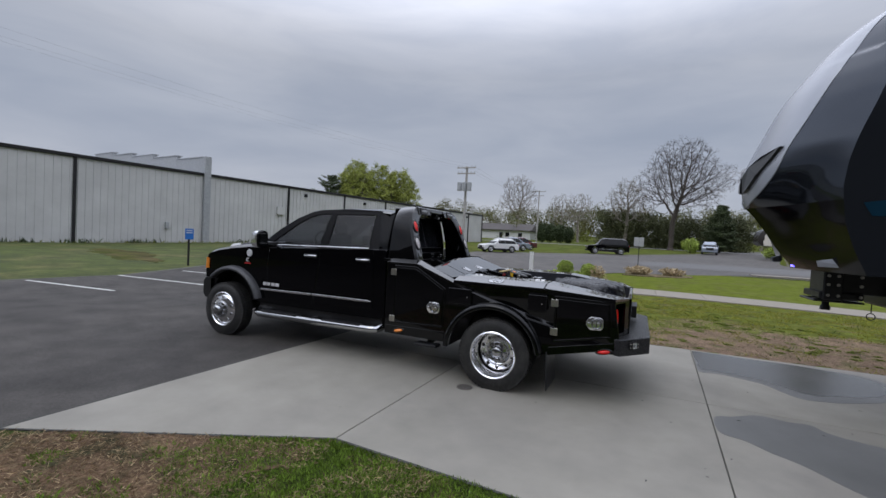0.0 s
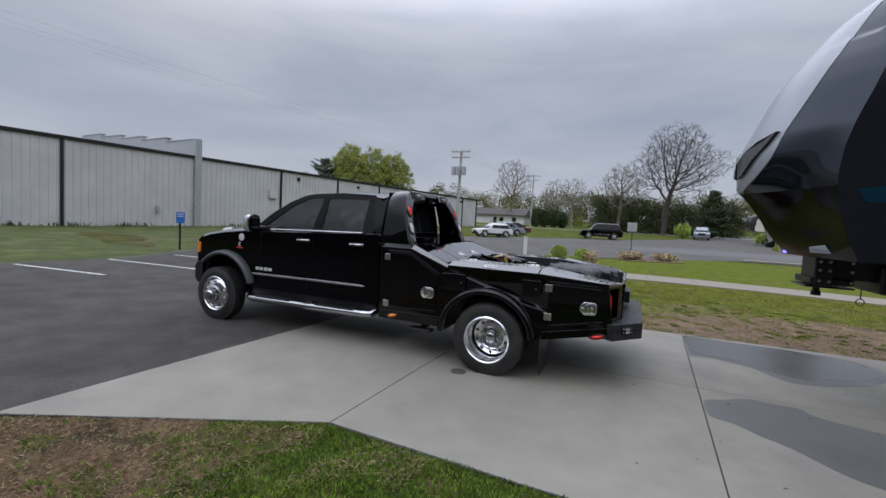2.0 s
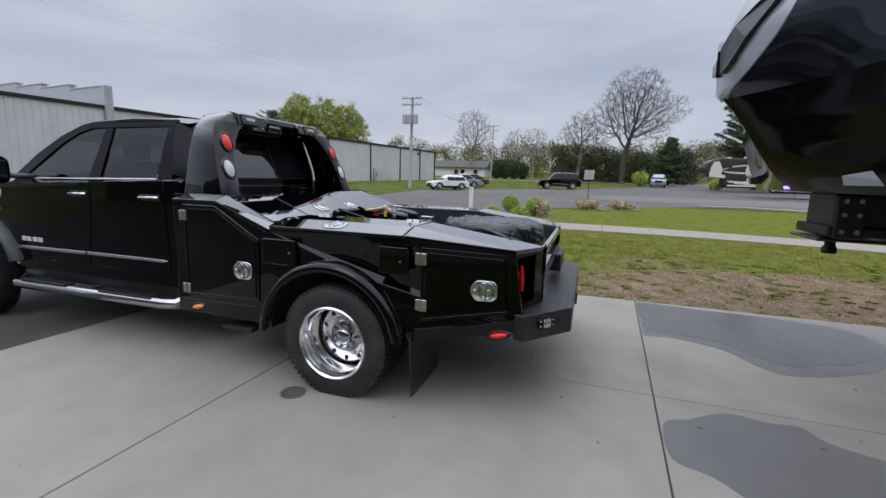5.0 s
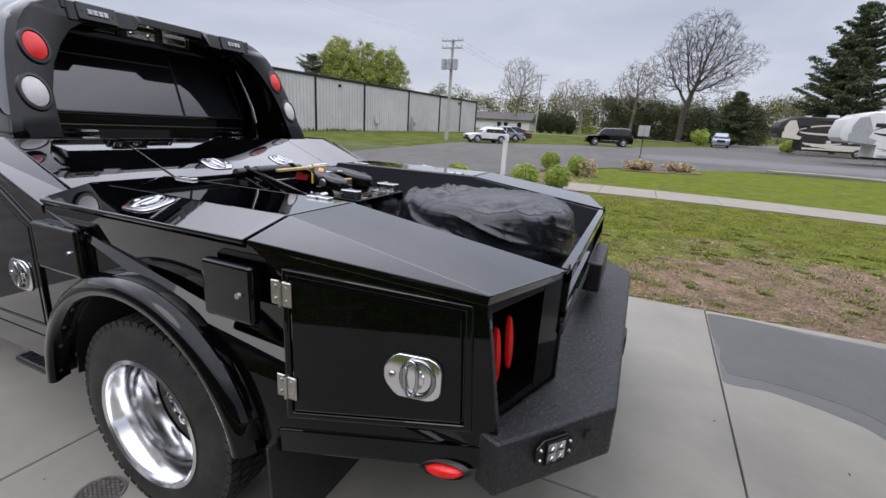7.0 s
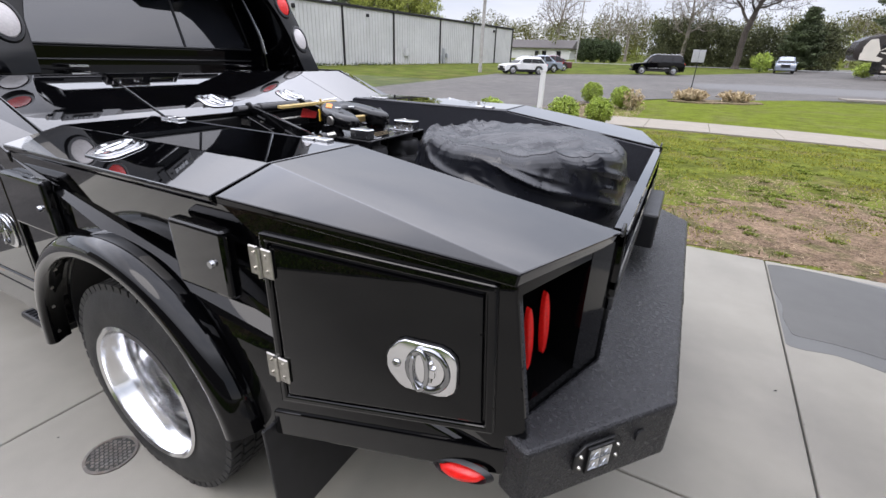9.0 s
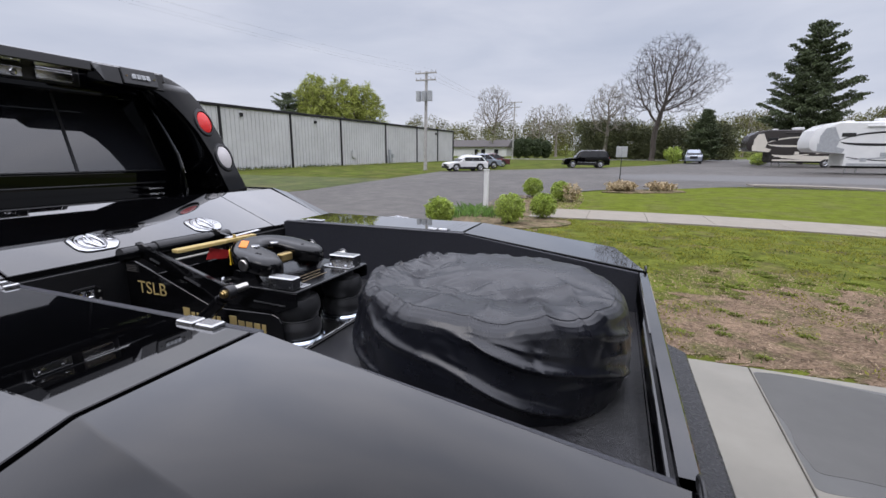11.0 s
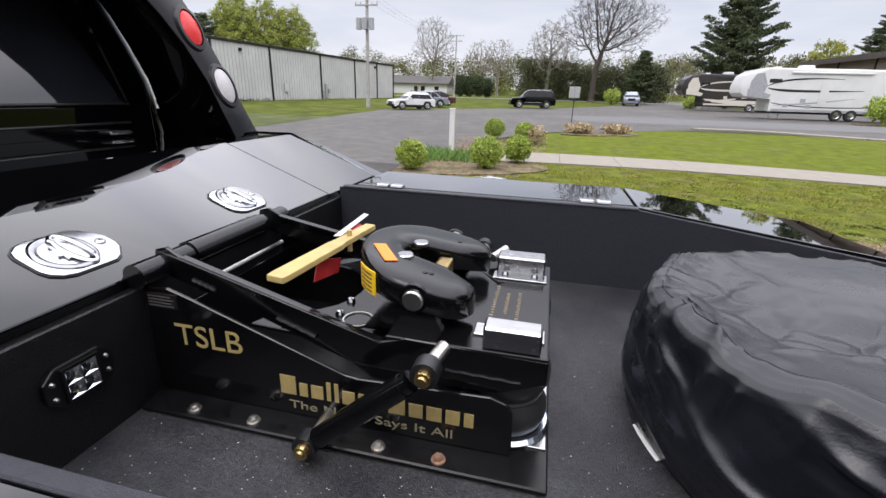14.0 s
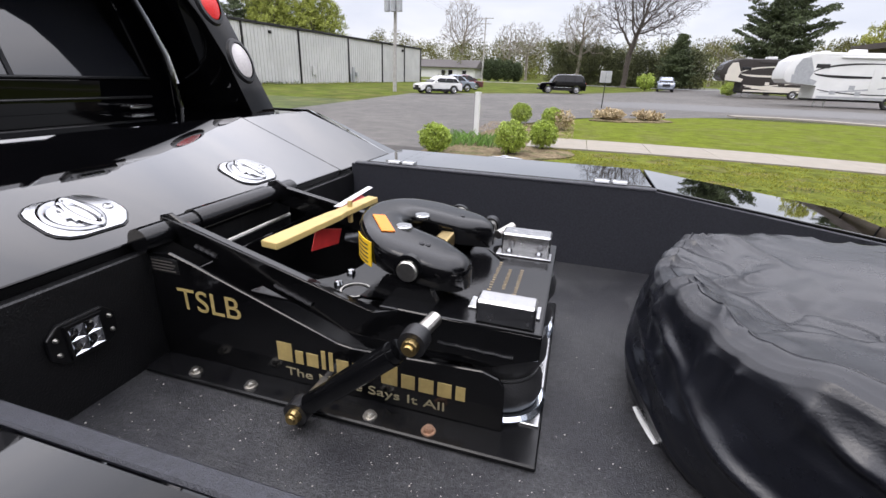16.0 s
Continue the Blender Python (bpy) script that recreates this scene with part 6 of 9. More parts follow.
REAR_DOOR = [(0.688, 0.632), (1.275, 0.735), (1.255, 1.115), (0.688, 1.135)]
FRONT_DOOR = [(-1.30, 0.60), (-0.60, 0.62), (-0.585, 1.09), (-0.985, 1.325), (-1.30, 1.325)]
tool_doors = []
for pts, label in ((REAR_DOOR, "black locker door with rounded rim"), (FRONT_DOOR, "black tall locker door")):
    part("door_rim", bevel(rim_frame(pts, 0.022, -0.012, 0.004), 0.0065, 3), PAINT, truck)
    tool_doors.append(part("locker_door", plate(inset(pts, 0.028), -0.012, 0.01, ident, 0.005, 2), PAINT, truck, label))
for x0, x1, z0, z1 in ((-0.54, -0.25, 0.925, 1.115), (0.405, 0.612, 0.945, 1.13)):
    d = part("fuel_door", bbox(x0, x1, -0.034, 0.005, z0, z1, 0.012, 3), PAINT, truck, "black square filler door")
    part("lock", tube(bmesh.new(), (x1 - 0.05, -0.033, (z0 + z1) / 2), (x1 - 0.05, -0.043, (z0 + z1) / 2), 0.011, 14, 0.009), CHROME, d, "chrome lock")


def latch(m, parent, s=1.0, plate=PLATECH, flat=1.0):
    """Chrome folding latch: D-shaped plate on a gasket, a raised oval bowl, and a folded loop handle on its hub."""
    pts = [(-0.087, -0.014), (-0.087, 0.014), (-0.080, 0.032), (-0.058, 0.058), (-0.042, 0.067), (0.042, 0.067), (0.062, 0.060), (0.077, 0.046), (0.082, 0.028), (0.082, -0.028), (0.077, -0.046), (0.062, -0.060), (0.042, -0.067), (-0.042, -0.067), (-0.058, -0.058), (-0.080, -0.032)]
    pts = [(x * s, z * s) for x, z in pts]

    def put(name, bm, material, up, label="", smooth=False):
        bm.transform(m @ Matrix.Diagonal((1.0, flat, 1.0, 1.0)))
        return part(name, bm, material, up, label, smooth, 50)
    put("latch_gasket", prism(bmesh.new(), [(x * 1.035, z * 1.035) for x, z in pts], -0.001, 0.004, "y"), SATIN, parent)
    pl = put("latch", bevel(prism(bmesh.new(), pts, -0.007, 0.0, "y"), 0.004 * s, 3), plate, parent, "chrome folding latch", True)
    squash = Matrix.Diagonal((1.0, 1.0, 1.12, 1.0))
    bm = spin(bmesh.new(), [(0.055, -0.006), (0.054, -0.011), (0.050, -0.014), (0.045, -0.0135), (0.041, -0.010), (0.036, -0.004), (0.028, -0.0015), (0.0005, -0.001)], (0, 0, 0), "y", 40)
    bm.transform(Matrix.Translation((0.014 * s, 0, 0)) @ squash @ Matrix.Diagonal((s, 1, s, 1)))
    put("bowl", bm, DARKCH, pl, "polished oval bowl", True)
    loop = []
    for i in range(29):
        t = 6.2832 * i / 28
        loop.append(((-0.004 + 0.020 * math.cos(t)) * s, -0.0135 - 0.002 * math.cos(t), 0.054 * s * math.sin(t) * (0.88 + 0.12 * abs(math.sin(t)))))
    put("handle", path_tube(bmesh.new(), loop, 0.0062 * s, 8), CHROME, pl, "folded loop handle", True)
    bm = bevel(box(bmesh.new(), 0.010 * s, 0.034 * s, -0.016, -0.003, -0.013 * s, 0.013 * s), 0.003, 2)
    put("hub", bm, plate, pl)
    put("hub_pin", tube(bmesh.new(), (0.022 * s, -0.011, -0.026 * s), (0.022 * s, -0.011, 0.026 * s), 0.0045 * s, 10), CHROME, pl)
    put("key_lock", spin(bmesh.new(), [(0.0005, -0.0135), (0.007 * s, -0.013), (0.010 * s, -0.010), (0.0105 * s, -0.006)], (-0.062 * s, 0, 0), "y", 16), ALU, pl, smooth=True)
    put("key_slot", box(bmesh.new(), -0.066 * s, -0.058 * s, -0.0142, -0.012, -0.001, 0.001), INTERIOR, pl)
    return pl


# upright latches take the brighter chrome to make up for their dim reflection
latch(Matrix.Translation((1.105, 0.062, 0.878)) @ Matrix.Rotation(radians(8.2), 4, "Z"), tool_doors[0], plate=TRIMCH)
latch(Matrix.Translation((-0.735, -0.013, 0.85)), tool_doors[1], plate=TRIMCH)


def hinge(x, z, parent, s=0.078):
    fy = taper(ident)(x, -0.014, z)[1]
    h = part("hinge", bbox(x - s / 2, x - 0.004, fy, fy + 0.006, z - s / 2, z + s / 2, 0.003, 1), STEEL, parent, "zinc butt hinge")
    part("leaf", bbox(x + 0.004, x + s / 2, fy - 0.002, fy + 0.006, z - s / 2, z + s / 2, 0.003, 1), STEEL, h)
    bm = tube(bmesh.new(), (x, fy - 0.003, z - s / 2), (x, fy - 0.003, z + s / 2), 0.006, 10)
    for dx in (-0.021, 0.021):
        for dz in (-0.02, 0.02):
            tube(bm, (x + dx, fy + 0.001, z + dz), (x + dx, fy - 0.0045, z + dz), 0.0055, 8)
    part("pin", bm, STEEL, h)


hinge(0.688, 1.058, truck)
hinge(0.694, 0.748, truck)
hinge(-1.305, 1.238, truck)
hinge(-1.305, 0.655, truck)


def marker(x, z, material, label, y=None):
    fy = taper(ident)(x, 0, z)[1] if y is None else y
    bz = bmesh.new()
    spin(bz, [(0.0005, -0.026), (0.5, -0.022), (0.8, -0.014), (1.0, 0.0)], (0, 0, 0), "y", 32)
    for v in bz.verts:
        v.co = Vector((x + v.co.x * 0.062, fy + v.co.y - 0.004, z + v.co.z * 0.023 + v.co.x * 0.062 * 0.18))
    m = part("side_marker", bz, material, truck, label, True)
    bz = bmesh.new()
    spin(bz, [(0.98, -0.002), (1.06, -0.012), (1.2, -0.006), (1.28, 0.0)], (0, 0, 0), "y", 32)
    for v in bz.verts:
        v.co = Vector((x + v.co.x * 0.066, fy + v.co.y - 0.003, z + 0.004 + v.co.z * 0.026 + v.co.x * 0.066 * 0.18))
    part("bezel", bz, SATIN, m, smooth=True)


marker(1.205, 0.585, REDLENS, "red oval side marker")
marker(-1.21, 0.508, AMBER, "amber oval side marker", 0.0)

# deck over the near and far lockers: chamfered outer edge, flat lid, falling tail
RIDGE, INNER = 0.17, 0.535
ZO, ZR, ZI = 1.205, 1.250, 1.243


def deck_lid(f):
    bm = bmesh.new()
    sec = [(0.002, ZO - 0.03), (-0.012, ZO - 0.012), (-0.012, ZO), (RIDGE, ZR), (INNER - 0.025, ZI + 0.006), (INNER - 0.025, ZI - 0.02)]
    loft(bm, [[f(x, y, z) for y, z in sec] for x in (-0.49, 0.565)])
    return bevel(bm, 0.004, 2, 8)


def deck_rear(f):
    bm = bmesh.new()
    a = [(0.575, -0.004, ZO - 0.02), (0.575, -0.006, ZO), (0.575, RIDGE, ZR), (0.575, INNER - 0.01, ZI + 0.004), (0.575, INNER - 0.01, ZI - 0.03)]
    c = [(1.29, 0.090, 1.12), (1.295, 0.092, 1.148), (1.297, 0.098, 1.15), (1.43, 0.505, 1.1275), (1.425, 0.505, 1.10)]
    loft(bm, [[f(*p) for p in r] for r in (a, c)])
    return bevel(bm, 0.004, 2, 8)


lids = sides("locker_lid", deck_lid, PAINT, "black chamfered locker lid")
sides("tail_deck", deck_rear, PAINT, "black sloping tail deck")
sides("lid_rail", lambda f: bevel(loft(bmesh.new(), [[f(x, y, z) for y, z in ((INNER - 0.022, ZI - 0.010), (INNER - 0.022, ZI + 0.004), (INNER + 0.002, ZI + 0.002), (INNER + 0.002, ZI - 0.010))] for x in (-0.54, 0.578)]), 0.003, 1), LINER, "textured bed rail")
sides("bed_wall", lambda f: bevel(loft(bmesh.new(), [[f(x, INNER, 0.93), f(x, INNER, zt), f(x, INNER - 0.02, zt), f(x, INNER - 0.02, 0.93)] for x, zt in ((-0.555, ZI - 0.004), (0.575, ZI - 0.004), (1.42, 1.118))]), 0.002, 1), LINER, "sprayed black bed wall")
part("bed_floor", bbox(-0.56, 1.44, 0.50, 1.94, 0.90, 0.94, 0.003, 1), FLOORL, truck, "worn black bed floor with dust")
part("bed_front", bbox(-0.575, -0.55, 0.50, 1.94, 0.92, 1.20, 0.003, 1), LINERB, truck, "pebbled black front wall of the bed")


def lid_hinge(x, y, z, f):
    def build(_):
        bm = bmesh.new()
        for a, b in ((-0.055, -0.004), (0.004, 0.055)):
            loft(bm, [[f(xx, y - 0.022, z), f(xx, y + 0.022, z), f(xx, y + 0.018, z + 0.012), f(xx, y - 0.018, z + 0.012)] for xx in (x + a, x + b)])
        return bevel(bm, 0.003, 1)
    return build(None)


for f in (ident, flip):
    for x in (-0.35, 0.43):
        part("lid_hinge", lid_hinge(x, 0.50, ZI + 0.004, f), ALU, truck, "bright lid hinge")

# wedge in front of the bed: flat top, falling face, three panels
def wedge(y0, y1, z=0.0):
    bm = bmesh.new()
    pts = [(-1.545, 1.396 + z), (-1.0, 1.396 + z), (-0.565, 1.223 + z), (-0.575, 1.193 + z), (-1.0, 1.36 + z), (-1.545, 1.36 + z)]
    prism(bm, pts, y0, y1, "y")
    return bevel(bm, 0.004, 2, 20)


part("wedge_panel", wedge(0.135, 0.603, -0.003), PAINT, truck, "black side panel of the wedge")
part("wedge_panel", wedge(0.609, 1.831), PAINT, truck, "black wide lid of the wedge")
part("wedge_panel", wedge(1.837, 2.305, -0.003), PAINT, truck, "black side panel of the wedge")


def wedge_edge(f):
    bm = bmesh.new()
    loft(bm, [[f(*p) for p in r] for r in (
        ((-1.41, -0.004, 1.34), (-1.41, -0.006, 1.362), (-1.41, 0.13, 1.399), (-1.41, 0.13, 1.34)),
        ((-0.985, -0.004, 1.34), (-0.985, -0.006, 1.362), (-1.0, 0.13, 1.402), (-1.0, 0.13, 1.34)),
        ((-0.495, -0.004, 1.14), (-0.495, -0.006, 1.176), (-0.51, 0.13, 1.190), (-0.51, 0.13, 1.14)))])
    return bevel(bm, 0.004, 2, 8)


sides("wedge_edge", wedge_edge, PAINT, "black chamfered wedge edge")
part("wedge_lip", bbox(-0.60, -0.562, 0.52, 1.92, 1.165, 1.19, 0.004, 1), SATIN, truck)
SLOPE = math.atan2(0.173, 0.435)


def on_wedge(x, y):
    """A frame lying on the falling face: its -y looks out of the face."""
    z = 1.396 - (x + 1.0) * 0.173 / 0.435
    return Matrix.Translation((x, y, z + 0.002)) @ Matrix.Rotation(SLOPE, 4, "Y") @ Matrix.Rotation(radians(-90), 4, "X") @ Matrix.Rotation(radians(90), 4, "Y")


for y in (0.945, 1.465):
    latch(on_wedge(-0.682, y), truck, 1.0, PLATECH, 0.62)
latch(Matrix.Translation((0.0, 0.09, 1.2315)) @ Matrix.Rotation(math.atan2(ZR - ZO, RIDGE + 0.012), 4, "X") @ Matrix.Rotation(radians(-90), 4, "X"), lids[0], 1.0, PLATECH, 0.62)
latch(Matrix.Translation((0.0, 2 * MID - 0.09, 1.2315)) @ Matrix.Rotation(-math.atan2(ZR - ZO, RIDGE + 0.012), 4, "X") @ Matrix.Rotation(radians(-90), 4, "X"), lids[1], 1.0, PLATECH, 0.62)
for y in (0.72, 1.80):
    part("wedge_hinge", bbox(-1.53, -1.46, y - 0.05, y + 0.05, 1.403, 1.42, 0.005, 1), ALU, truck, "bright hinge of the wedge lid")

# -- headache rack --
def rack_post(f):
    rings = []
    for z, xr, y0, y1, yf in ((1.39, -1.105, 0.215, 0.405, 0.350), (1.50, -1.145, 0.238, 0.42, 0.366), (1.62, -1.187, 0.262, 0.435, 0.396), (1.76, -1.235, 0.295, 0.485, 0.468), (1.86, -1.27, 0.325, 0.545, 0.527), (1.94, -1.298, 0.358, 0.61, 0.59), (2.0, -1.318, 0.40, 0.70, 0.66), (2.045, -1.332, 0.45, 0.78, 0.74), (2.08, -1.342, 0.52, 0.83, 0.80), (2.10, -1.345, 0.60, 0.86, 0.84)):
        rings.append([f(-1.535, y0, z), f(xr - 0.03, y0, z), f(xr, y0 + 0.03, z), f(xr, y1, z), f(xr - 0.05, y1, z), f(-1.535, yf, z)])
    return bevel(loft(bmesh.new(), rings), 0.008, 2, 50)


sides("rack_post", rack_post, PAINT, "black tapered rack post", True)
bm = bmesh.new()
prism(bm, [(-1.52, 2.055), (-1.52, 2.092), (-1.37, 2.108), (-1.338, 2.100), (-1.325, 2.048)], 0.60, 2 * MID - 0.60, "y")
part("rack_bar", bevel(bm, 0.006, 2), PAINT, truck, "black top bar of the rack")
for f in (ident, flip):
    def wing(_f=f):
        bm = bmesh.new()
        loft(bm, [[_f(x, y, z) for x, z in ((-1.42, zb), (-1.42, 2.09), (-1.332, 2.096), (-1.306, zb))] for y, zb in ((0.62, 1.995), (0.88, 2.0), (0.965, 2.005), (1.005, 2.06))])
        return bevel(bm, 0.005, 1)
    part("rack_wing", wing(), PAINT, truck)
    lamp = part("work_light", bevel(loft(bmesh.new(), [[f(x, y, z) for x, z in ((-1.33, 2.006), (-1.33, 2.098), (-1.322, 2.097), (-1.295, 2.008))] for y in (0.665, 0.865)]), 0.006, 1), SATIN, truck, "black work light with bright lens")
    for j in range(4):
        ya = 0.712 + 0.027 * j
        part("lens", bevel(loft(bmesh.new(), [[f(x, y, z) for x, z in ((-1.32, 2.036), (-1.32, 2.068), (-1.303, 2.066), (-1.295, 2.038))] for y in (ya, ya + 0.023)]), 0.003, 1), GALV, lamp)
    for ya in (0.686, 0.845):
        part("screw", tube(bmesh.new(), f(-1.32, ya, 2.056), f(-1.303, ya, 2.052), 0.0055, 8), CHROME, lamp)


def rack_lamp(y, z, x, material, r, label):
    tilt = Matrix.Translation((x, y, z)) @ Matrix.Rotation(radians(-19), 4, "Y")
    bm = spin(bmesh.new(), [(r + 0.001, 0.014), (r + 0.014, 0.012), (r + 0.02, 0.0), (r + 0.02, -0.01)], (0, 0, 0), "x", 36)
    bm.transform(tilt @ Matrix.Diagonal((1, 0.80, 1.12, 1)))
    b = part("rack_lamp", bm, SATIN, truck, label, True)
    bm = spin(bmesh.new(), [(r, 0.006)] + [(r * (1 - k / 14), 0.008 + 0.015 * (1 - (1 - k / 14) ** 2) + (0.0012 if k % 2 else 0.0)) for k in range(1, 14)] + [(0.0005, 0.023)], (0, 0, 0), "x", 36)
    bm.transform(tilt @ Matrix.Diagonal((1, 0.80, 1.12, 1)))
    part("lens", bm, material, b, smooth=True)


for y in (0.418, 2 * MID - 0.418):
    rack_lamp(y, 1.828, -1.258, REDLENS, 0.064, "round red brake lamp")
    rack_lamp(y - (0.066 if y < MID else -0.066), 1.607, -1.182, WHITELENS, 0.068, "round white reverse lamp")

# -- tail: lamp pockets, tailgate and bumper --
TA, TB = Vector((1.292, 0.105, 0)), Vector((1.425, 0.50, 0))


def pocket(f):
    """Angled rear face with an open lamp pocket."""
    d = (TB - TA).normalized()
    n = Vector((d.y, -d.x, 0))
    L = (TB - TA).length

    def piece(name, u0, u1, v0, v1, w0, w1):
        bm = bmesh.new()
        vs = []
        for w in (w0, w1):
            for u, v in ((u0, v0), (u1, v0), (u1, v1), (u0, v1)):
                p = TA + d * u - n * w
                vs.append(bm.verts.new(f(p.x, p.y, v)))
        for q in ((0, 1, 2, 3), (4, 5, 6, 7), (0, 1, 5, 4), (1, 2, 6, 5), (2, 3, 7, 6), (3, 0, 4, 7)):
            bm.faces.new([vs[i] for i in q])
        return part(name, bm, POCKETB, truck)
    piece("pocket_frame", 0, 0.016, 0.72, 1.14, 0, 0.03)
    piece("pocket_frame", L - 0.13, L, 0.66, 1.125, 0, 0.03)
    piece("pocket_frame", 0.016, L - 0.13, 1.092, 1.135, 0.001, 0.03)
    piece("pocket_frame", 0.016, L - 0.13, 0.70, 0.772, 0.001, 0.03)
    piece("pocket_liner", 0.016, L - 0.13, 0.772, 1.092, 0.13, 0.14)
    piece("pocket_liner", 0.006, 0.016, 0.772, 1.092, 0.03, 0.14)
    piece("pocket_liner", L - 0.13, L - 0.12, 0.772, 1.092, 0.03, 0.14)
    piece("pocket_liner", 0.01, L - 0.125, 0.762, 0.772, 0.03, 0.14)
    piece("pocket_liner", 0.01, L - 0.125, 1.092, 1.102, 0.03, 0.14)


pocket(ident)
pocket(flip)
for f in (ident, flip):
    d = (TB - TA).normalized()
    n = Vector((d.y, -d.x, 0))
    for u, zc in ((0.130, 0.908), (0.192, 0.928)):
        bm = spin(bmesh.new(), [(0.0005, 0.026), (0.45, 0.023), (0.8, 0.014), (1.0, 0.0), (1.02, -0.03)], (0, 0, 0), "x", 28)
        for v in bm.verts:
            q = TA + d * (u + v.co.y * 0.012 - v.co.z * 0.010) - n * (0.044 - v.co.x * 0.35)
            v.co = Vector(f(q.x, q.y, zc + v.co.z * 0.092))
        part("tail_lamp", bm, REDLENS, truck, "red oval tail lamp", True)
bm = bmesh.new()
box(bm, 1.40, 1.44, 0.50, 1.94, 1.085, 1.125)
box(bm, 1.40, 1.44, 0.50, 1.94, 0.96, 0.99)
box(bm, 1.40, 1.44, 0.50, 0.54, 0.94, 1.125)
box(bm, 1.40, 1.44, 1.90, 1.94, 0.94, 1.125)
gate = part("tailgate", bevel(bm, 0.004, 1), PAINT, truck, "low black tube tailgate")
part("tail_wall", bbox(1.40, 1.435, 0.50, 1.94, 0.70, 0.955, 0.006, 1), PAINT, truck, "black tail wall under the gate")
part("tie_loop", path_tube(bmesh.new(), [(1.43, 0.50 + 0.03 * math.cos(t), 1.135 + 0.012 * math.sin(t)) for t in [6.2832 * i / 14 for i in range(15)]], 0.004, 6), SATIN, truck)
part("tie_loop", path_tube(bmesh.new(), [(1.43, 1.94 + 0.03 * math.cos(t), 1.135 + 0.012 * math.sin(t)) for t in [6.2832 * i / 14 for i in range(15)]], 0.004, 6), SATIN, truck)
bm = bmesh.new()
outl = [(1.36, 0.075), (1.615, 0.385), (1.645, 0.42), (1.645, 2.02), (1.615, 2.055), (1.36, 2.365), (1.29, 2.33), (1.425, 1.94), (1.425, 0.50), (1.29, 0.11)]
prism(bm, outl, 0.562, 0.738, "z")
bump = part("rear_bumper", bevel(bm, 0.012, 3), BUMPER, truck, "textured black rear bumper")
part("receiver", bbox(1.45, 1.66, 1.16, 1.28, 0.56, 0.66, 0.006, 1), SATIN, bump)
part("plug_box", bbox(1.43, 1.50, 1.30, 1.75, 0.80, 0.95, 0.01, 2), SATIN, truck, "black box behind the tailgate")


def flood(m, parent, s=1.0):
    """Flush work lamp: six-cornered black flange with screws, a square window and four faceted square reflectors."""
    pts = [(-0.082, -0.026), (-0.052, -0.053), (0.052, -0.053), (0.082, -0.026), (0.082, 0.026), (0.052, 0.053), (-0.052, 0.053), (-0.082, 0.026)]
    bm = prism(bmesh.new(), [(x * s, z * s) for x, z in pts], -0.010, 0.0, "y")
    bevel(bm, 0.003, 2)
    bm.transform(m)
    b = part("flood_light", bm, HOUSING, parent, "flush black flood light")
    bm = bmesh.new()
    for x0, x1, z0, z1 in ((-0.044, 0.044, 0.038, 0.045), (-0.044, 0.044, -0.045, -0.038), (-0.044, -0.038, -0.038, 0.038), (0.038, 0.044, -0.038, 0.038)):
        box(bm, x0 * s, x1 * s, -0.016, -0.009, z0 * s, z1 * s)
    bm.transform(m)
    part("bezel", bm, HOUSING, b)
    for cx in (-0.019, 0.019):
        for cz in (-0.019, 0.019):
            bm = bmesh.new()
            rim = [(cx + a, cz + c) for a, c in ((-0.018, -0.018), (0.018, -0.018), (0.018, 0.018), (-0.018, 0.018))]
            mid = [(cx + a, cz + c) for a, c in ((0, -0.013), (0.013, 0), (0, 0.013), (-0.013, 0))]
            low = [(cx + a, cz + c) for a, c in ((-0.006, -0.006), (0.006, -0.006), (0.006, 0.006), (-0.006, 0.006))]
            r0 = [bm.verts.new((x * s, -0.0150, z * s)) for x, z in rim]
            r1 = [bm.verts.new((x * s, -0.0115, z * s)) for x, z in mid]
            r2 = [bm.verts.new((x * s, -0.0102, z * s)) for x, z in low]
            for i in range(4):
                bm.faces.new((r0[i], r0[(i + 1) % 4], r1[i]))
                bm.faces.new((r0[i], r1[i], r1[i - 1]))
                bm.faces.new((r1[i - 1], r1[i], r2[i]))
                bm.faces.new((r1[i], r2[(i + 1) % 4], r2[i]))
            bm.faces.new(r2)
            bm.transform(m)
            part("reflector", bm, LAMPLED, b, "bright faceted reflector")
    for cx, cz in ((-0.064, -0.020), (-0.064, 0.020), (0.064, -0.020), (0.064, 0.020)):
        bm = spin(bmesh.new(), [(0.0005, -0.0165), (0.004 * s, -0.0155), (0.0065 * s, -0.010)], (cx * s, 0, cz * s), "y", 10)
        bm.transform(m)
        part("screw", bm, STEEL, b, smooth=True)
    return b


HOUSING = mat("black_lamp_housing", (0.004, 0.004, 0.0045), 0.3, var=0.2, scale=30)
bang = math.atan2(0.31, 0.255)
flood(Matrix.Translation((1.488, 0.2275, 0.668)) @ Matrix.Rotation(bang, 4, "Z"), bump, 0.85)
flood(Matrix.Translation((1.488, 2 * MID - 0.2275, 0.668)) @ Matrix.Rotation(math.pi - bang, 4, "Z"), bump, 0.85)
part("sensor", tube(bmesh.new(), (1.575, 0.334, 0.672), (1.579, 0.331, 0.672), 0.018, 16), SATIN, bump)
flood(Matrix.Translation((-0.549, 0.808, 1.093)) @ Matrix.Rotation(radians(90), 4, "Z"), truck, 0.76)
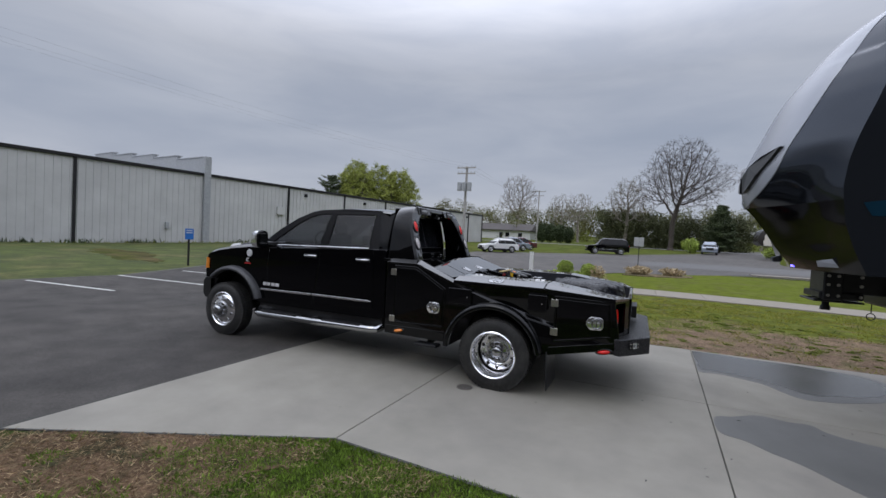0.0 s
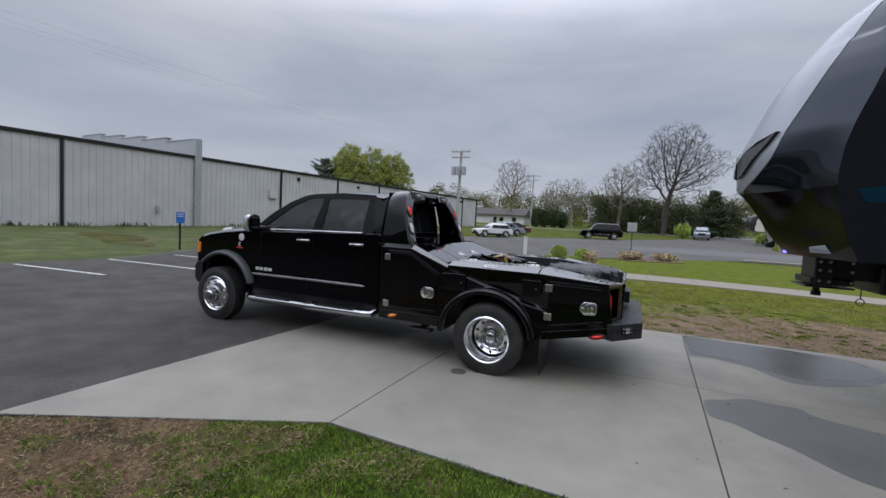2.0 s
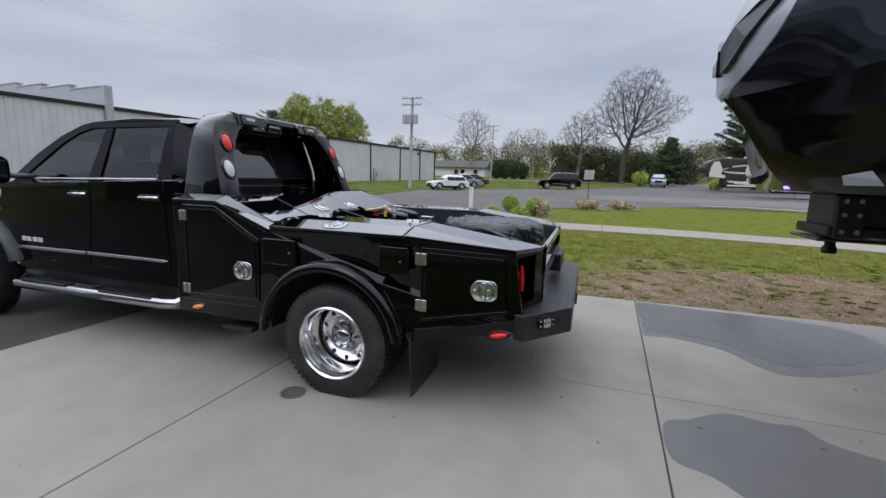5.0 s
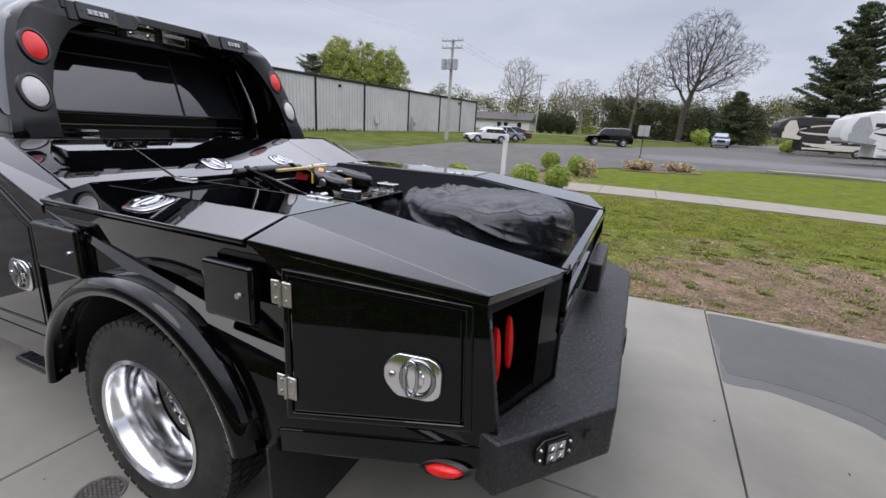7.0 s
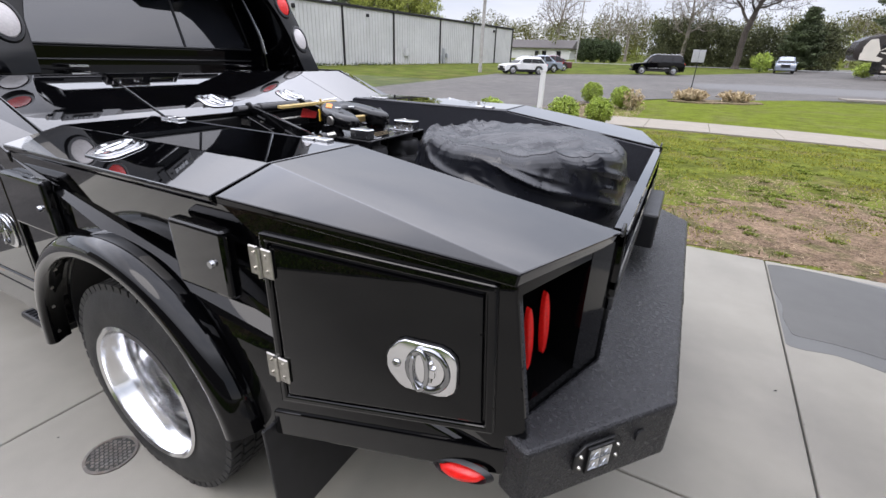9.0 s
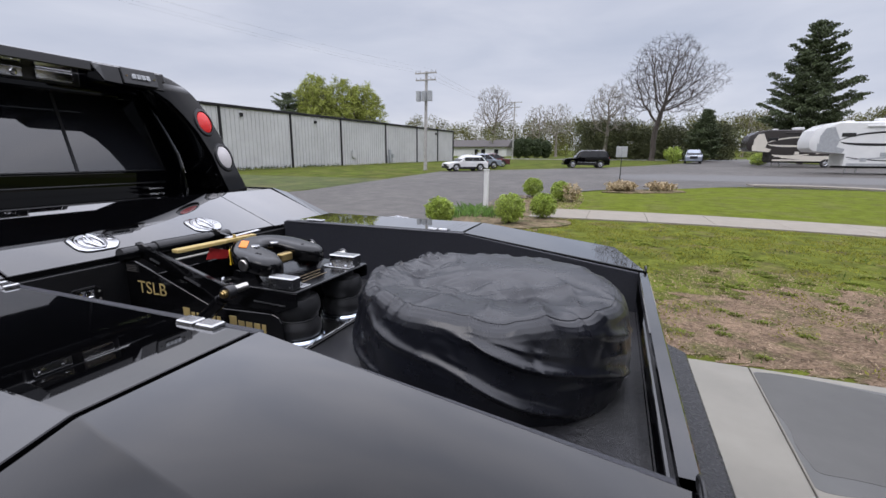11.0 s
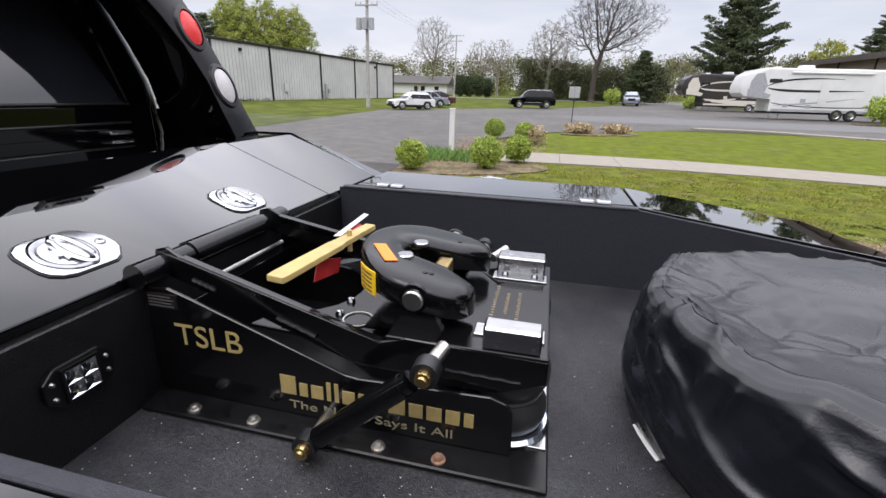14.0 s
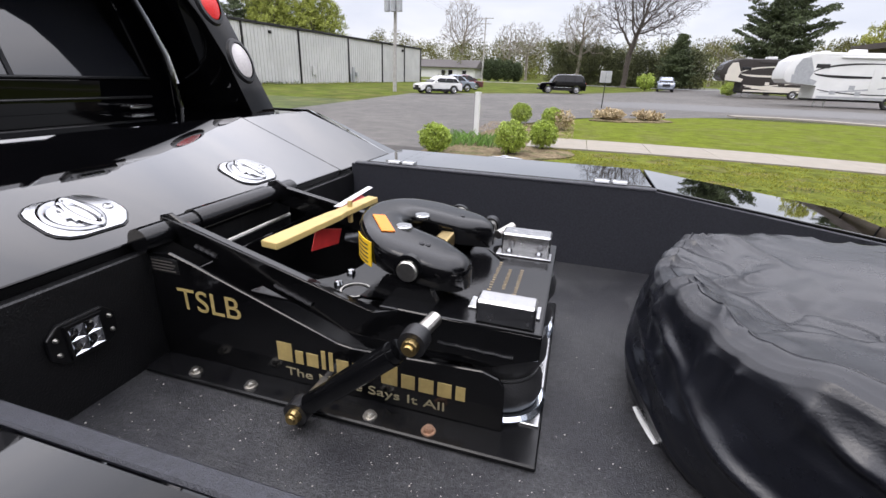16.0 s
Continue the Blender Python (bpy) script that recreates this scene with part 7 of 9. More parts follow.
# mud flaps and the black step behind the cab
sides("mud_flap", lambda f: bevel(loft(bmesh.new(), [[f(x, y, z) for x, y in ((x0, -0.03), (x0, 0.52), (x0 + 0.012, 0.52), (x0 + 0.012, -0.03))] for z, x0 in ((0.52, 0.625), (0.105, 0.645))]), 0.003, 1), SATIN, "black rubber mud flap")
st = part("fold_step", bbox(-0.98, -0.68, -0.01, 0.13, 0.36, 0.395, 0.012, 2), SATIN, truck, "black folding step")
bm = bmesh.new()
for i in range(9):
    box(bm, -0.95 + i * 0.03, -0.94 + i * 0.03, 0.0, 0.12, 0.394, 0.400)
part("grip", bm, LINER, st)
part("step_hanger", bbox(-0.86, -0.80, 0.12, 0.75, 0.38, 0.52, 0.006, 1), SATIN, st)
part("spring_hanger", bbox(-0.66, -0.50, 0.55, 0.66, 0.40, 0.62, 0.01, 1), INTERIOR, truck)
part("fuel_tank", bbox(-1.35, -0.65, 0.3, 0.75, 0.50, 0.9, 0.03, 2), INTERIOR, truck)


# ---- air-ride trailer hitch bolted to the bed floor ----
hitch = thing("trailer_hitch", (-0.1, MID, 0.94), "black air-ride fifth-wheel hitch with gold lettering, bolted to the bed floor", "hitch")
part("base_plate", bbox(-0.545, 0.305, 0.905, 1.535, 0.94, 0.953, 0.003, 1), mat("scuffed_base_plate", (0.005, 0.005, 0.0055), 0.24, var=0.4, scale=30, rvar=0.08, spec=0.4), hitch, "black base plate")
HPAINT = mat("hitch_black_enamel", (0.003, 0.003, 0.0034), 0.12, var=0.3, scale=25, rvar=0.06, bump=0.0003, bscale=120, spec=0.5)
SIDE = [(-0.545, 0.953), (-0.545, 1.200), (-0.488, 1.206), (-0.43, 1.188), (-0.10, 1.072), (-0.07, 1.068), (0.19, 1.078), (0.22, 1.068), (0.232, 1.05), (0.236, 0.953)]
for y in (0.968, 2 * MID - 0.976):
    bm = bmesh.new()
    prism(bm, SIDE, y, y + 0.008, "y")
    part("side_plate", bevel(bm, 0.002, 1), HPAINT, hitch, "black side plate")
part("front_plate", bbox(-0.545, -0.535, 0.976, 1.464, 0.953, 1.12, 0.002, 1), HPAINT, hitch)


def on_side(x, z):
    """Letters that stand on the near side plate."""
    return Matrix.Translation((x, 0.9672, z)) @ Matrix.Rotation(radians(90), 4, "X")


words("model_code", "TSLB", 0.078, on_side(-0.484, 1.079) @ Matrix.Diagonal((0.98, 0.92, 1, 1)), GOLD, hitch, 0.0006, "gold model letters")
# the maker's name as plain gold bars, one for a letter
x = -0.243
for w, h in ((0.034, 0.048), (0.018, 0.034), (0.026, 0.034), (0.009, 0.048), (0.009, 0.048), (0.026, 0.034), (0.018, 0.034), (0.028, 0), (0.033, 0.048), (0.027, 0.034), (0.029, 0.034), (0.027, 0.034), (0.018, 0.034)):
    if h:
        part("maker_bar", bbox(x, x + w * 1.03, 0.9664, 0.968, 1.003, 1.003 + h * 0.93, 0.0004, 1), GOLD, hitch, "gold bar in place of a letter")
    x += w * 1.03 + 0.0078
words("slogan", "The Name Says It All", 0.034, on_side(-0.227, 0.970) @ Matrix.Diagonal((1.21, 0.80, 1, 1)), DULLGOLD, hitch, 0.0006, "gold slogan lettering")
part("data_plate", bbox(-0.540, -0.466, 0.9662, 0.968, 1.160, 1.193, 0.0, 1), ALU, hitch, "small silver data plate")
bm = bmesh.new()
for k in range(4):
    box(bm, -0.535, -0.474 - 0.006 * (k % 2), 0.9655, 0.9662, 1.164 + k * 0.007, 1.1665 + k * 0.007)
part("data_lines", bm, INK, hitch)


def bolt(x, y, z, material=STEEL):
    b = part("bolt", spin(bmesh.new(), [(0.0005, 0.012), (0.0065, 0.0115), (0.0075, 0.010), (0.0075, 0.003), (0.0135, 0.0025), (0.014, 0.0)], (x, y, z), "z", 18), material, hitch, "plated flange bolt")
    part("nut", tube(bmesh.new(), (x, y, z + 0.002), (x, y, z + 0.009), 0.0100, 6), material, b)


for y in (0.926, 2 * MID - 0.926):
    for x in (-0.427, -0.286, -0.014, 0.105):
        bolt(x, y, 0.953, STEEL if x < 0.1 else RUSTED)
for x in (-0.35, -0.22, -0.09):
    part("bolt_hole", tube(bmesh.new(), (x, 0.927, 0.9525), (x, 0.927, 0.9536), 0.008, 14), RVBLACK, hitch)
# pivot tube across the front
part("pivot_tube", tube(bmesh.new(), (-0.548, 0.955, 1.228), (-0.548, 1.485, 1.228), 0.027, 20), HPAINT, hitch, "black pivot tube", True)
part("pivot_sleeve", tube(bmesh.new(), (-0.548, 1.10, 1.228), (-0.548, 1.36, 1.228), 0.0315, 20), HPAINT, hitch, smooth=True)
part("cross_rod", tube(bmesh.new(), (-0.50, 1.06, 1.17), (-0.50, 1.40, 1.17), 0.006, 8), STEEL, hitch)
# upper frame: raked arms that turn into the side skirts of the top plate
ARM = [(-0.575, 1.225), (-0.565, 1.262), (-0.535, 1.270), (-0.50, 1.252), (-0.03, 1.148), (0.02, 1.164), (0.285, 1.158), (0.285, 1.11), (0.20, 1.078), (-0.05, 1.062), (-0.09, 1.085), (-0.30, 1.145), (-0.535, 1.200)]
for s in (1, -1):
    def lean(x, y, z, s=s):
        k = max(0.0, min(1.0, (-0.03 - x) / 0.5))
        return (x, MID - s * (MID - y - 0.045 * k), z)
    bm = bmesh.new()
    prism(bm, ARM, 0.985, 0.995, "y", lean)
    arm = part("arm", bevel(bm, 0.002, 1), HPAINT, hitch, "black raked arm")
    bm = bmesh.new()
    loft(bm, [[lean(x, y, z) for y, z in ((0.985, zt), (1.002, zt - 0.001), (1.002, zt - 0.010), (0.985, zt - 0.006))] for x, zt in ((-0.50, 1.252), (-0.03, 1.148))])
    part("flange", bm, HPAINT, arm)
    for x0, z0, x1, z1 in ((-0.47, 1.205, -0.41, 1.19), (-0.26, 1.155, -0.17, 1.13), (0.10, 1.112, 0.24, 1.108)):
        part("weld", path_tube(bmesh.new(), [lean(x0 + (x1 - x0) * i / 8, 0.983, z0 + (z1 - z0) * i / 8 + 0.001 * (-1) ** i) for i in range(9)], 0.005 if x0 < 0 else 0.003, 6), SATIN, arm, "weld bead")
part("top_plate", bbox(-0.02, 0.285, 0.985, 1.455, 1.154, 1.163, 0.004, 2), HPAINT, hitch, "black top plate")
# yoke plate with its round front cut-out
yoke = [(-0.03, 0.99), (-0.03, 1.45), (-0.33, 1.43)] + [(-0.33 + 0.16 * math.sin(radians(a)), MID + 0.15 * math.cos(radians(a))) for a in range(10, 171, 16)] + [(-0.33, 1.01)]
bm = bmesh.new()
prism(bm, yoke, 1.120, 1.130, "z")
part("yoke_plate", bevel(bm, 0.002, 1), HPAINT, hitch, "black yoke plate")
for x, y in ((-0.169, 1.160), (-0.166, 1.095), (-0.169, 1.28), (-0.166, 1.345)):
    part("yoke_bolt", spin(bmesh.new(), [(0.0005, 0.013), (0.007, 0.011), (0.0105, 0.004), (0.0105, 0.0)], (x, y, 1.130), "z", 14), CHROME, hitch, "bright domed bolt")
part("grease_ring", spin(bmesh.new(), [(0.032, 0.0), (0.034, 0.003), (0.030, 0.003), (0.030, 0.0)], (-0.119, 1.085, 1.130), "z", 28), STEEL, hitch)

# horseshoe head
def head_ring(grow, z):
    pts = []
    R, r, leg = 0.192 + grow, 0.046 - grow, 0.126
    for i in range(25):
        a = radians(90 + 180 * i / 24)
        pts.append((0.008 + R * 0.80 * math.cos(a), MID + R * math.sin(a)))
    for i in range(9):
        a = radians(-90 + 110 * i / 8)
        pts.append((leg - 0.055 + (0.062 + grow) * math.cos(a), MID - R + 0.062 + grow + (0.062 + grow) * math.sin(a)))
    pts.append((0.06, MID - r - 0.012))
    for i in range(13):
        a = radians(270 - 180 * i / 12)
        pts.append((-0.005 + r * math.cos(a), MID + r * math.sin(a)))
    pts.append((0.06, MID + r + 0.012))
    for i in range(9):
        a = radians(-20 + 110 * i / 8)
        pts.append((leg - 0.055 + (0.062 + grow) * math.cos(a), MID + R - 0.062 - grow + (0.062 + grow) * math.sin(a)))
    return [(x, y if y < MID else MID + (y - MID) * 0.90, z - 0.19 * x) for x, y in pts]


bm = bmesh.new()
loft(bm, [head_ring(g, z) for g, z in ((-0.02, 1.203), (-0.005, 1.205), (0.0, 1.210), (0.0, 1.244), (-0.0015, 1.251), (-0.006, 1.257), (-0.013, 1.262), (-0.024, 1.265), (-0.038, 1.266))])
head = part("head", bm, HPAINT, hitch, "black horseshoe hitch head", True, 50)
def on_head(x):
    return 1.266 - 0.19 * x


for x, y in ((-0.028, 1.138), (-0.020, 1.232)):
    part("grease_plug", spin(bmesh.new(), [(0.0005, 0.0045), (0.016, 0.0045), (0.018, 0.002), (0.018, -0.004)], (x, y, on_head(x)), "z", 22), ALU, head, "pale round plug")
for x, y in ((0.030, 1.085), (0.042, 1.088), (0.055, 1.315)):
    part("set_hole", tube(bmesh.new(), (x, y, on_head(x) - 0.006), (x, y, on_head(x) + 0.0012), 0.006, 12), INTERIOR, head)
part("warning_sticker", bbox(-0.042, 0.042, -0.014, 0.014, 0.0005, 0.0025, 0.0, 1, Matrix.Translation((-0.068, 1.122, on_head(-0.068))) @ Matrix.Rotation(math.atan(0.19), 4, "Y") @ Matrix.Rotation(radians(-52), 4, "Z")), ORANGE, head, "orange sticker")
bm = bmesh.new()
a0, a1 = radians(220), radians(244)
R = 0.1935
loft(bm, [[(0.008 + (R + d) * 0.80 * math.cos(a), MID + (R + d) * math.sin(a), z) for d, z in ((0.0, 1.212), (0.0022, 1.212), (0.0022, 1.264), (0.0, 1.264))] for a in [a0 + (a1 - a0) * i / 6 for i in range(7)]])
part("caution_sticker", bm, YELLOW, head, "yellow caution sticker")
bm = bmesh.new()
for k in range(5):
    z = 1.217 + 0.009 * k
    loft(bm, [[(0.008 + (R + d) * 0.80 * math.cos(a), MID + (R + d) * math.sin(a), zz) for d, zz in ((0.002, z), (0.003, z), (0.003, z + 0.003), (0.002, z + 0.003))] for a in [a0 + (a1 - a0) * i / 6 for i in range(1, 6)]])
part("sticker_print", bm, INK, head, "dark lines of print")
for s in (1, -1):
    y = MID - s * 0.192
    part("trunnion", spin(bmesh.new(), [(0.0005, -0.012 * s), (0.018, -0.012 * s), (0.021, -0.009 * s), (0.021, 0.01 * s)], (0.024, y, 1.226), "y", 24), STEEL, head, "steel trunnion end")
    part("trunnion_washer", spin(bmesh.new(), [(0.022, -0.004 * s), (0.029, -0.003 * s), (0.029, 0.01 * s)], (0.024, y, 1.228), "y", 24), HPAINT, head)
bm = bmesh.new()
prism(bm, [(-0.06, 1.148), (0.09, 1.148), (0.06, 1.20), (-0.03, 1.20)], 1.03, 1.05, "y")
prism(bm, [(-0.06, 1.148), (0.09, 1.148), (0.06, 1.20), (-0.03, 1.20)], 1.39, 1.41, "y")
box(bm, -0.08, 0.11, 1.03, 1.41, 1.146, 1.152)
part("saddle", bm, HPAINT, hitch, "black head saddle")
part("jaw", bbox(0.02, 0.055, 1.185, 1.255, 1.20, 1.235, 0.006, 2), BRASS, hitch, "brass-coloured locking jaw")
part("lock_pin", tube(bmesh.new(), (0.13, 1.415, 1.185), (0.16, 1.47, 1.195), 0.012, 14), STEEL, hitch)
part("pull_cable", path_tube(bmesh.new(), [(0.10, 1.38, 1.16), (0.16, 1.30, 1.165), (0.20, 1.33, 1.155), (0.18, 1.38, 1.152)], 0.003, 6), SATIN, hitch)
# aluminium stop blocks
for y0, y1, yf in ((0.99, 1.035, 1.035), (1.37, 1.43, 1.37)):
    blk = part("stop_block", bbox(0.165 if y0 < 1.2 else 0.148, 0.270, y0, y1, 1.163, 1.208, 0.004, 1), ALU, hitch, "bright aluminium stop block")
    fl = (yf, yf + 0.045) if y0 < 1.2 else (yf - 0.045, yf)
    part("flange", bbox(0.142, 0.276, fl[0], fl[1], 1.163, 1.168, 0.001, 1), ALU, blk)
    for x in (0.172, 0.245):
        part("screw", spin(bmesh.new(), [(0.0005, 0.010), (0.006, 0.009), (0.009, 0.003), (0.009, 0.0)], (x, (fl[0] + fl[1]) / 2, 1.168), "z", 12), CHROME, blk)
bm = bmesh.new()
for k, (x, y0, y1) in enumerate(((0.165, 1.10, 1.29), (0.192, 1.14, 1.25), (0.218, 1.10, 1.26))):
    for j in range(15):
        w = (y1 - y0) / 15
        box(bm, x - 0.0030 - 0.001 * (j % 3), x + 0.0030, y0 + j * w, y0 + j * w + w * 0.40, 1.163, 1.1637)
part("plate_print", bm, mat("worn_bronze_print", (0.20, 0.15, 0.085), 0.5, var=0.3, scale=90), hitch, "bars of gold print")
# air bags on zinc rings
for y in (1.075, 2 * MID - 1.075):
    c = (0.212, y, 0)
    bag = part("air_bag", spin(bmesh.new(), [(0.05, 0.968), (0.078, 0.972), (0.084, 0.99), (0.083, 1.015), (0.072, 1.034), (0.070, 1.042), (0.075, 1.052), (0.084, 1.07), (0.084, 1.095), (0.076, 1.118), (0.05, 1.126), (0.05, 1.154)], c, "z", 40), BAGRUB, hitch, "black two-lobed rubber air bag", True)
    part("ring", spin(bmesh.new(), [(0.055, 0.957), (0.092, 0.957), (0.094, 0.962), (0.088, 0.969), (0.055, 0.969)], c, "z", 40), mat("zinc_ring", (0.66, 0.72, 0.80), 0.2, 1.0, var=0.08, scale=20) if y < MID else bpy.data.materials["zinc_ring"], bag, "bright zinc ring")
    part("girdle", spin(bmesh.new(), [(0.0705 + 0.004 * math.cos(a), 1.038 + 0.004 * math.sin(a)) for a in [6.2832 * i / 8 for i in range(8)]], c, "z", 40, True), BAGRUB, bag)
part("bag_seat", bbox(0.10, 0.30, 1.0, 1.44, 0.953, 0.958, 0.001, 1), ALU, hitch, "bright bag seat")
# shock absorbers
for s in (1, -1):
    def sy(y, s=s):
        return MID - s * (MID - y)
    a, b = Vector((-0.135, sy(0.878), 0.975)), Vector((0.088, sy(0.890), 1.168))
    d = (b - a).normalized()
    shock = part("shock_absorber", tube(bmesh.new(), a + d * 0.03, b - d * 0.035, 0.0195, 20), HPAINT, hitch, "black shock absorber", True)
    part("dust_cap", tube(bmesh.new(), a + d * 0.10, b - d * 0.05, 0.0215, 20), HPAINT, shock, smooth=True)
    for p in (a, b):
        part("eye", spin(bmesh.new(), [(0.012, -0.016), (0.024, -0.016), (0.024, 0.016), (0.012, 0.016)], tuple(p), "y", 20, True), SATIN, shock, smooth=True)
        part("eye_bolt", spin(bmesh.new(), [(0.0005, -0.033 * s), (0.008, -0.033 * s), (0.009, -0.028 * s), (0.0135, -0.027 * s), (0.0145, -0.017 * s), (0.0145, -0.01 * s)], tuple(p), "y", 12), BRASS, shock, "brass-coloured bolt head")
    part("stud", tube(bmesh.new(), (0.090, sy(0.900), 1.172), (0.102, sy(0.955), 1.177), 0.0135, 16), STEEL, shock, "plated stud")
    part("lower_stud", tube(bmesh.new(), a, a + Vector((0, 0.09 * s, 0)), 0.010, 10), STEEL, shock)
# release lever in yellow wood with its red tag
lever = thing("release_lever", (-0.2, 1.1, 1.27), "yellow painted wooden release lever laid across the hitch", "lever")
P0, P1 = Vector((-0.209, 0.935, 1.275)), Vector((-0.163, 1.275, 1.284))
d = (P1 - P0).normalized()
sx = d.cross(Vector((0, 0, 1))).normalized()
bm = bmesh.new()
rings = []
for t, w in ((0.0, 0.018), (0.02, 0.019), (0.05, 0.020), (0.55, 0.019), (0.62, 0.015), (1.0, 0.014)):
    p = P0.lerp(P1, t)
    rings.append([p - sx * w - Vector((0, 0, 0.006)), p + sx * w - Vector((0, 0, 0.006)), p + sx * w + Vector((0, 0, 0.007)), p - sx * w + Vector((0, 0, 0.007))])
part("handle", bevel(loft(bm, rings), 0.002, 2), WOOD, lever, "yellow wooden handle")
part("tie", tube(bmesh.new(), P0.lerp(P1, 0.72) - Vector((0, 0, 0.03)), P0.lerp(P1, 0.72) + Vector((0, 0, 0.02)), 0.006, 8), WOOD, lever)
part("red_tag", bevel(slab(bmesh.new(), [(-0.205, 1.081, 1.262), (-0.195, 1.169, 1.236), (-0.195, 1.152, 1.206), (-0.205, 1.058, 1.219)], 0.002), 0.0005, 1), REDTAG, lever, "hanging red tag")
part("red_tag", slab(bmesh.new(), [(-0.205, 1.17, 1.286), (-0.205, 1.29, 1.288), (-0.185, 1.29, 1.273), (-0.185, 1.18, 1.272)], 0.002), REDTAG, lever, "red tag edge")
part("card", slab(bmesh.new(), [(-0.206, 1.160, 1.289), (-0.208, 1.340, 1.297), (-0.196, 1.342, 1.294), (-0.193, 1.170, 1.287)], 0.0015), PALEINK, lever, "white card")

# ---- spare wheel under a slack vinyl cover ----
spare = thing("wheel_cover", (0.89, 1.205, 0.94), "slack black vinyl cover over a spare wheel lying in the bed", "wheel cover")
C = Vector((0.89, 1.205, 0))
prof = [(0.0005, 1.206), (0.05, 1.206), (0.10, 1.207), (0.15, 1.209), (0.20, 1.212), (0.25, 1.216), (0.30, 1.220), (0.335, 1.222), (0.355, 1.222), (0.37, 1.219), (0.382, 1.214), (0.392, 1.206), (0.400, 1.195), (0.406, 1.180), (0.411, 1.155), (0.417, 1.118), (0.424, 1.08), (0.427, 1.05), (0.425, 1.02), (0.419, 0.99), (0.410, 0.96), (0.404, 0.942)]
N = 400
fine = []
for (r0, z0), (r1, z1) in zip(prof, prof[1:]):
    for k in range(7):
        fine.append((r0 + (r1 - r0) * k / 7, z0 + (z1 - z0) * k / 7))
fine.append(prof[-1])


def smooth_step(a, b, v):
    v = max(0.0, min(1.0, (v - a) / (b - a)))
    return v * v * (3 - 2 * v)


def ridge(p, k=4):
    return (1 - abs(noise.noise(p))) ** k


def crumple(p, k):
    """Flat facets that meet in sharp creases."""
    w = Vector((noise.noise(p * 0.9 + Vector((k, 0, 0))), noise.noise(p * 0.9 + Vector((0, k, 3))), 0)) * 0.5
    d = noise.voronoi(p + w + Vector((k, 2 * k, 0.2)))[0]
    return min(0.55, d[1] - d[0]) - 0.25


# long creases on top of the cover: from, to, height and half width
FOLDS = ((-0.26, -0.16, 0.02, -0.10, 0.012, 0.012), (-0.33, 0.02, -0.16, 0.12, 0.012, 0.010), (-0.10, -0.32, -0.06, -0.12, 0.010, 0.016), (0.10, -0.34, 0.06, -0.14, 0.012, 0.020),
         (0.24, -0.30, 0.16, -0.06, 0.013, 0.014), (0.30, -0.20, 0.22, 0.06, 0.012, 0.012), (-0.20, 0.30, -0.12, 0.10, 0.010, 0.012), (0.02, -0.06, 0.30, -0.02, 0.010, 0.014))


def crease(x, y, f):
    x0, y0, x1, y1, h, w = f
    dx, dy = x1 - x0, y1 - y0
    n = math.hypot(dx, dy)
    along = ((x - x0) * dx + (y - y0) * dy) / n
    off = ((x - x0) * dy - (y - y0) * dx) / n + 0.014 * noise.noise(Vector((x * 7, y * 7, h * 900)))
    return h * math.exp(-abs(off) / w) * smooth_step(-0.03, 0.07, along) * (1 - smooth_step(n - 0.08, n + 0.02, along))


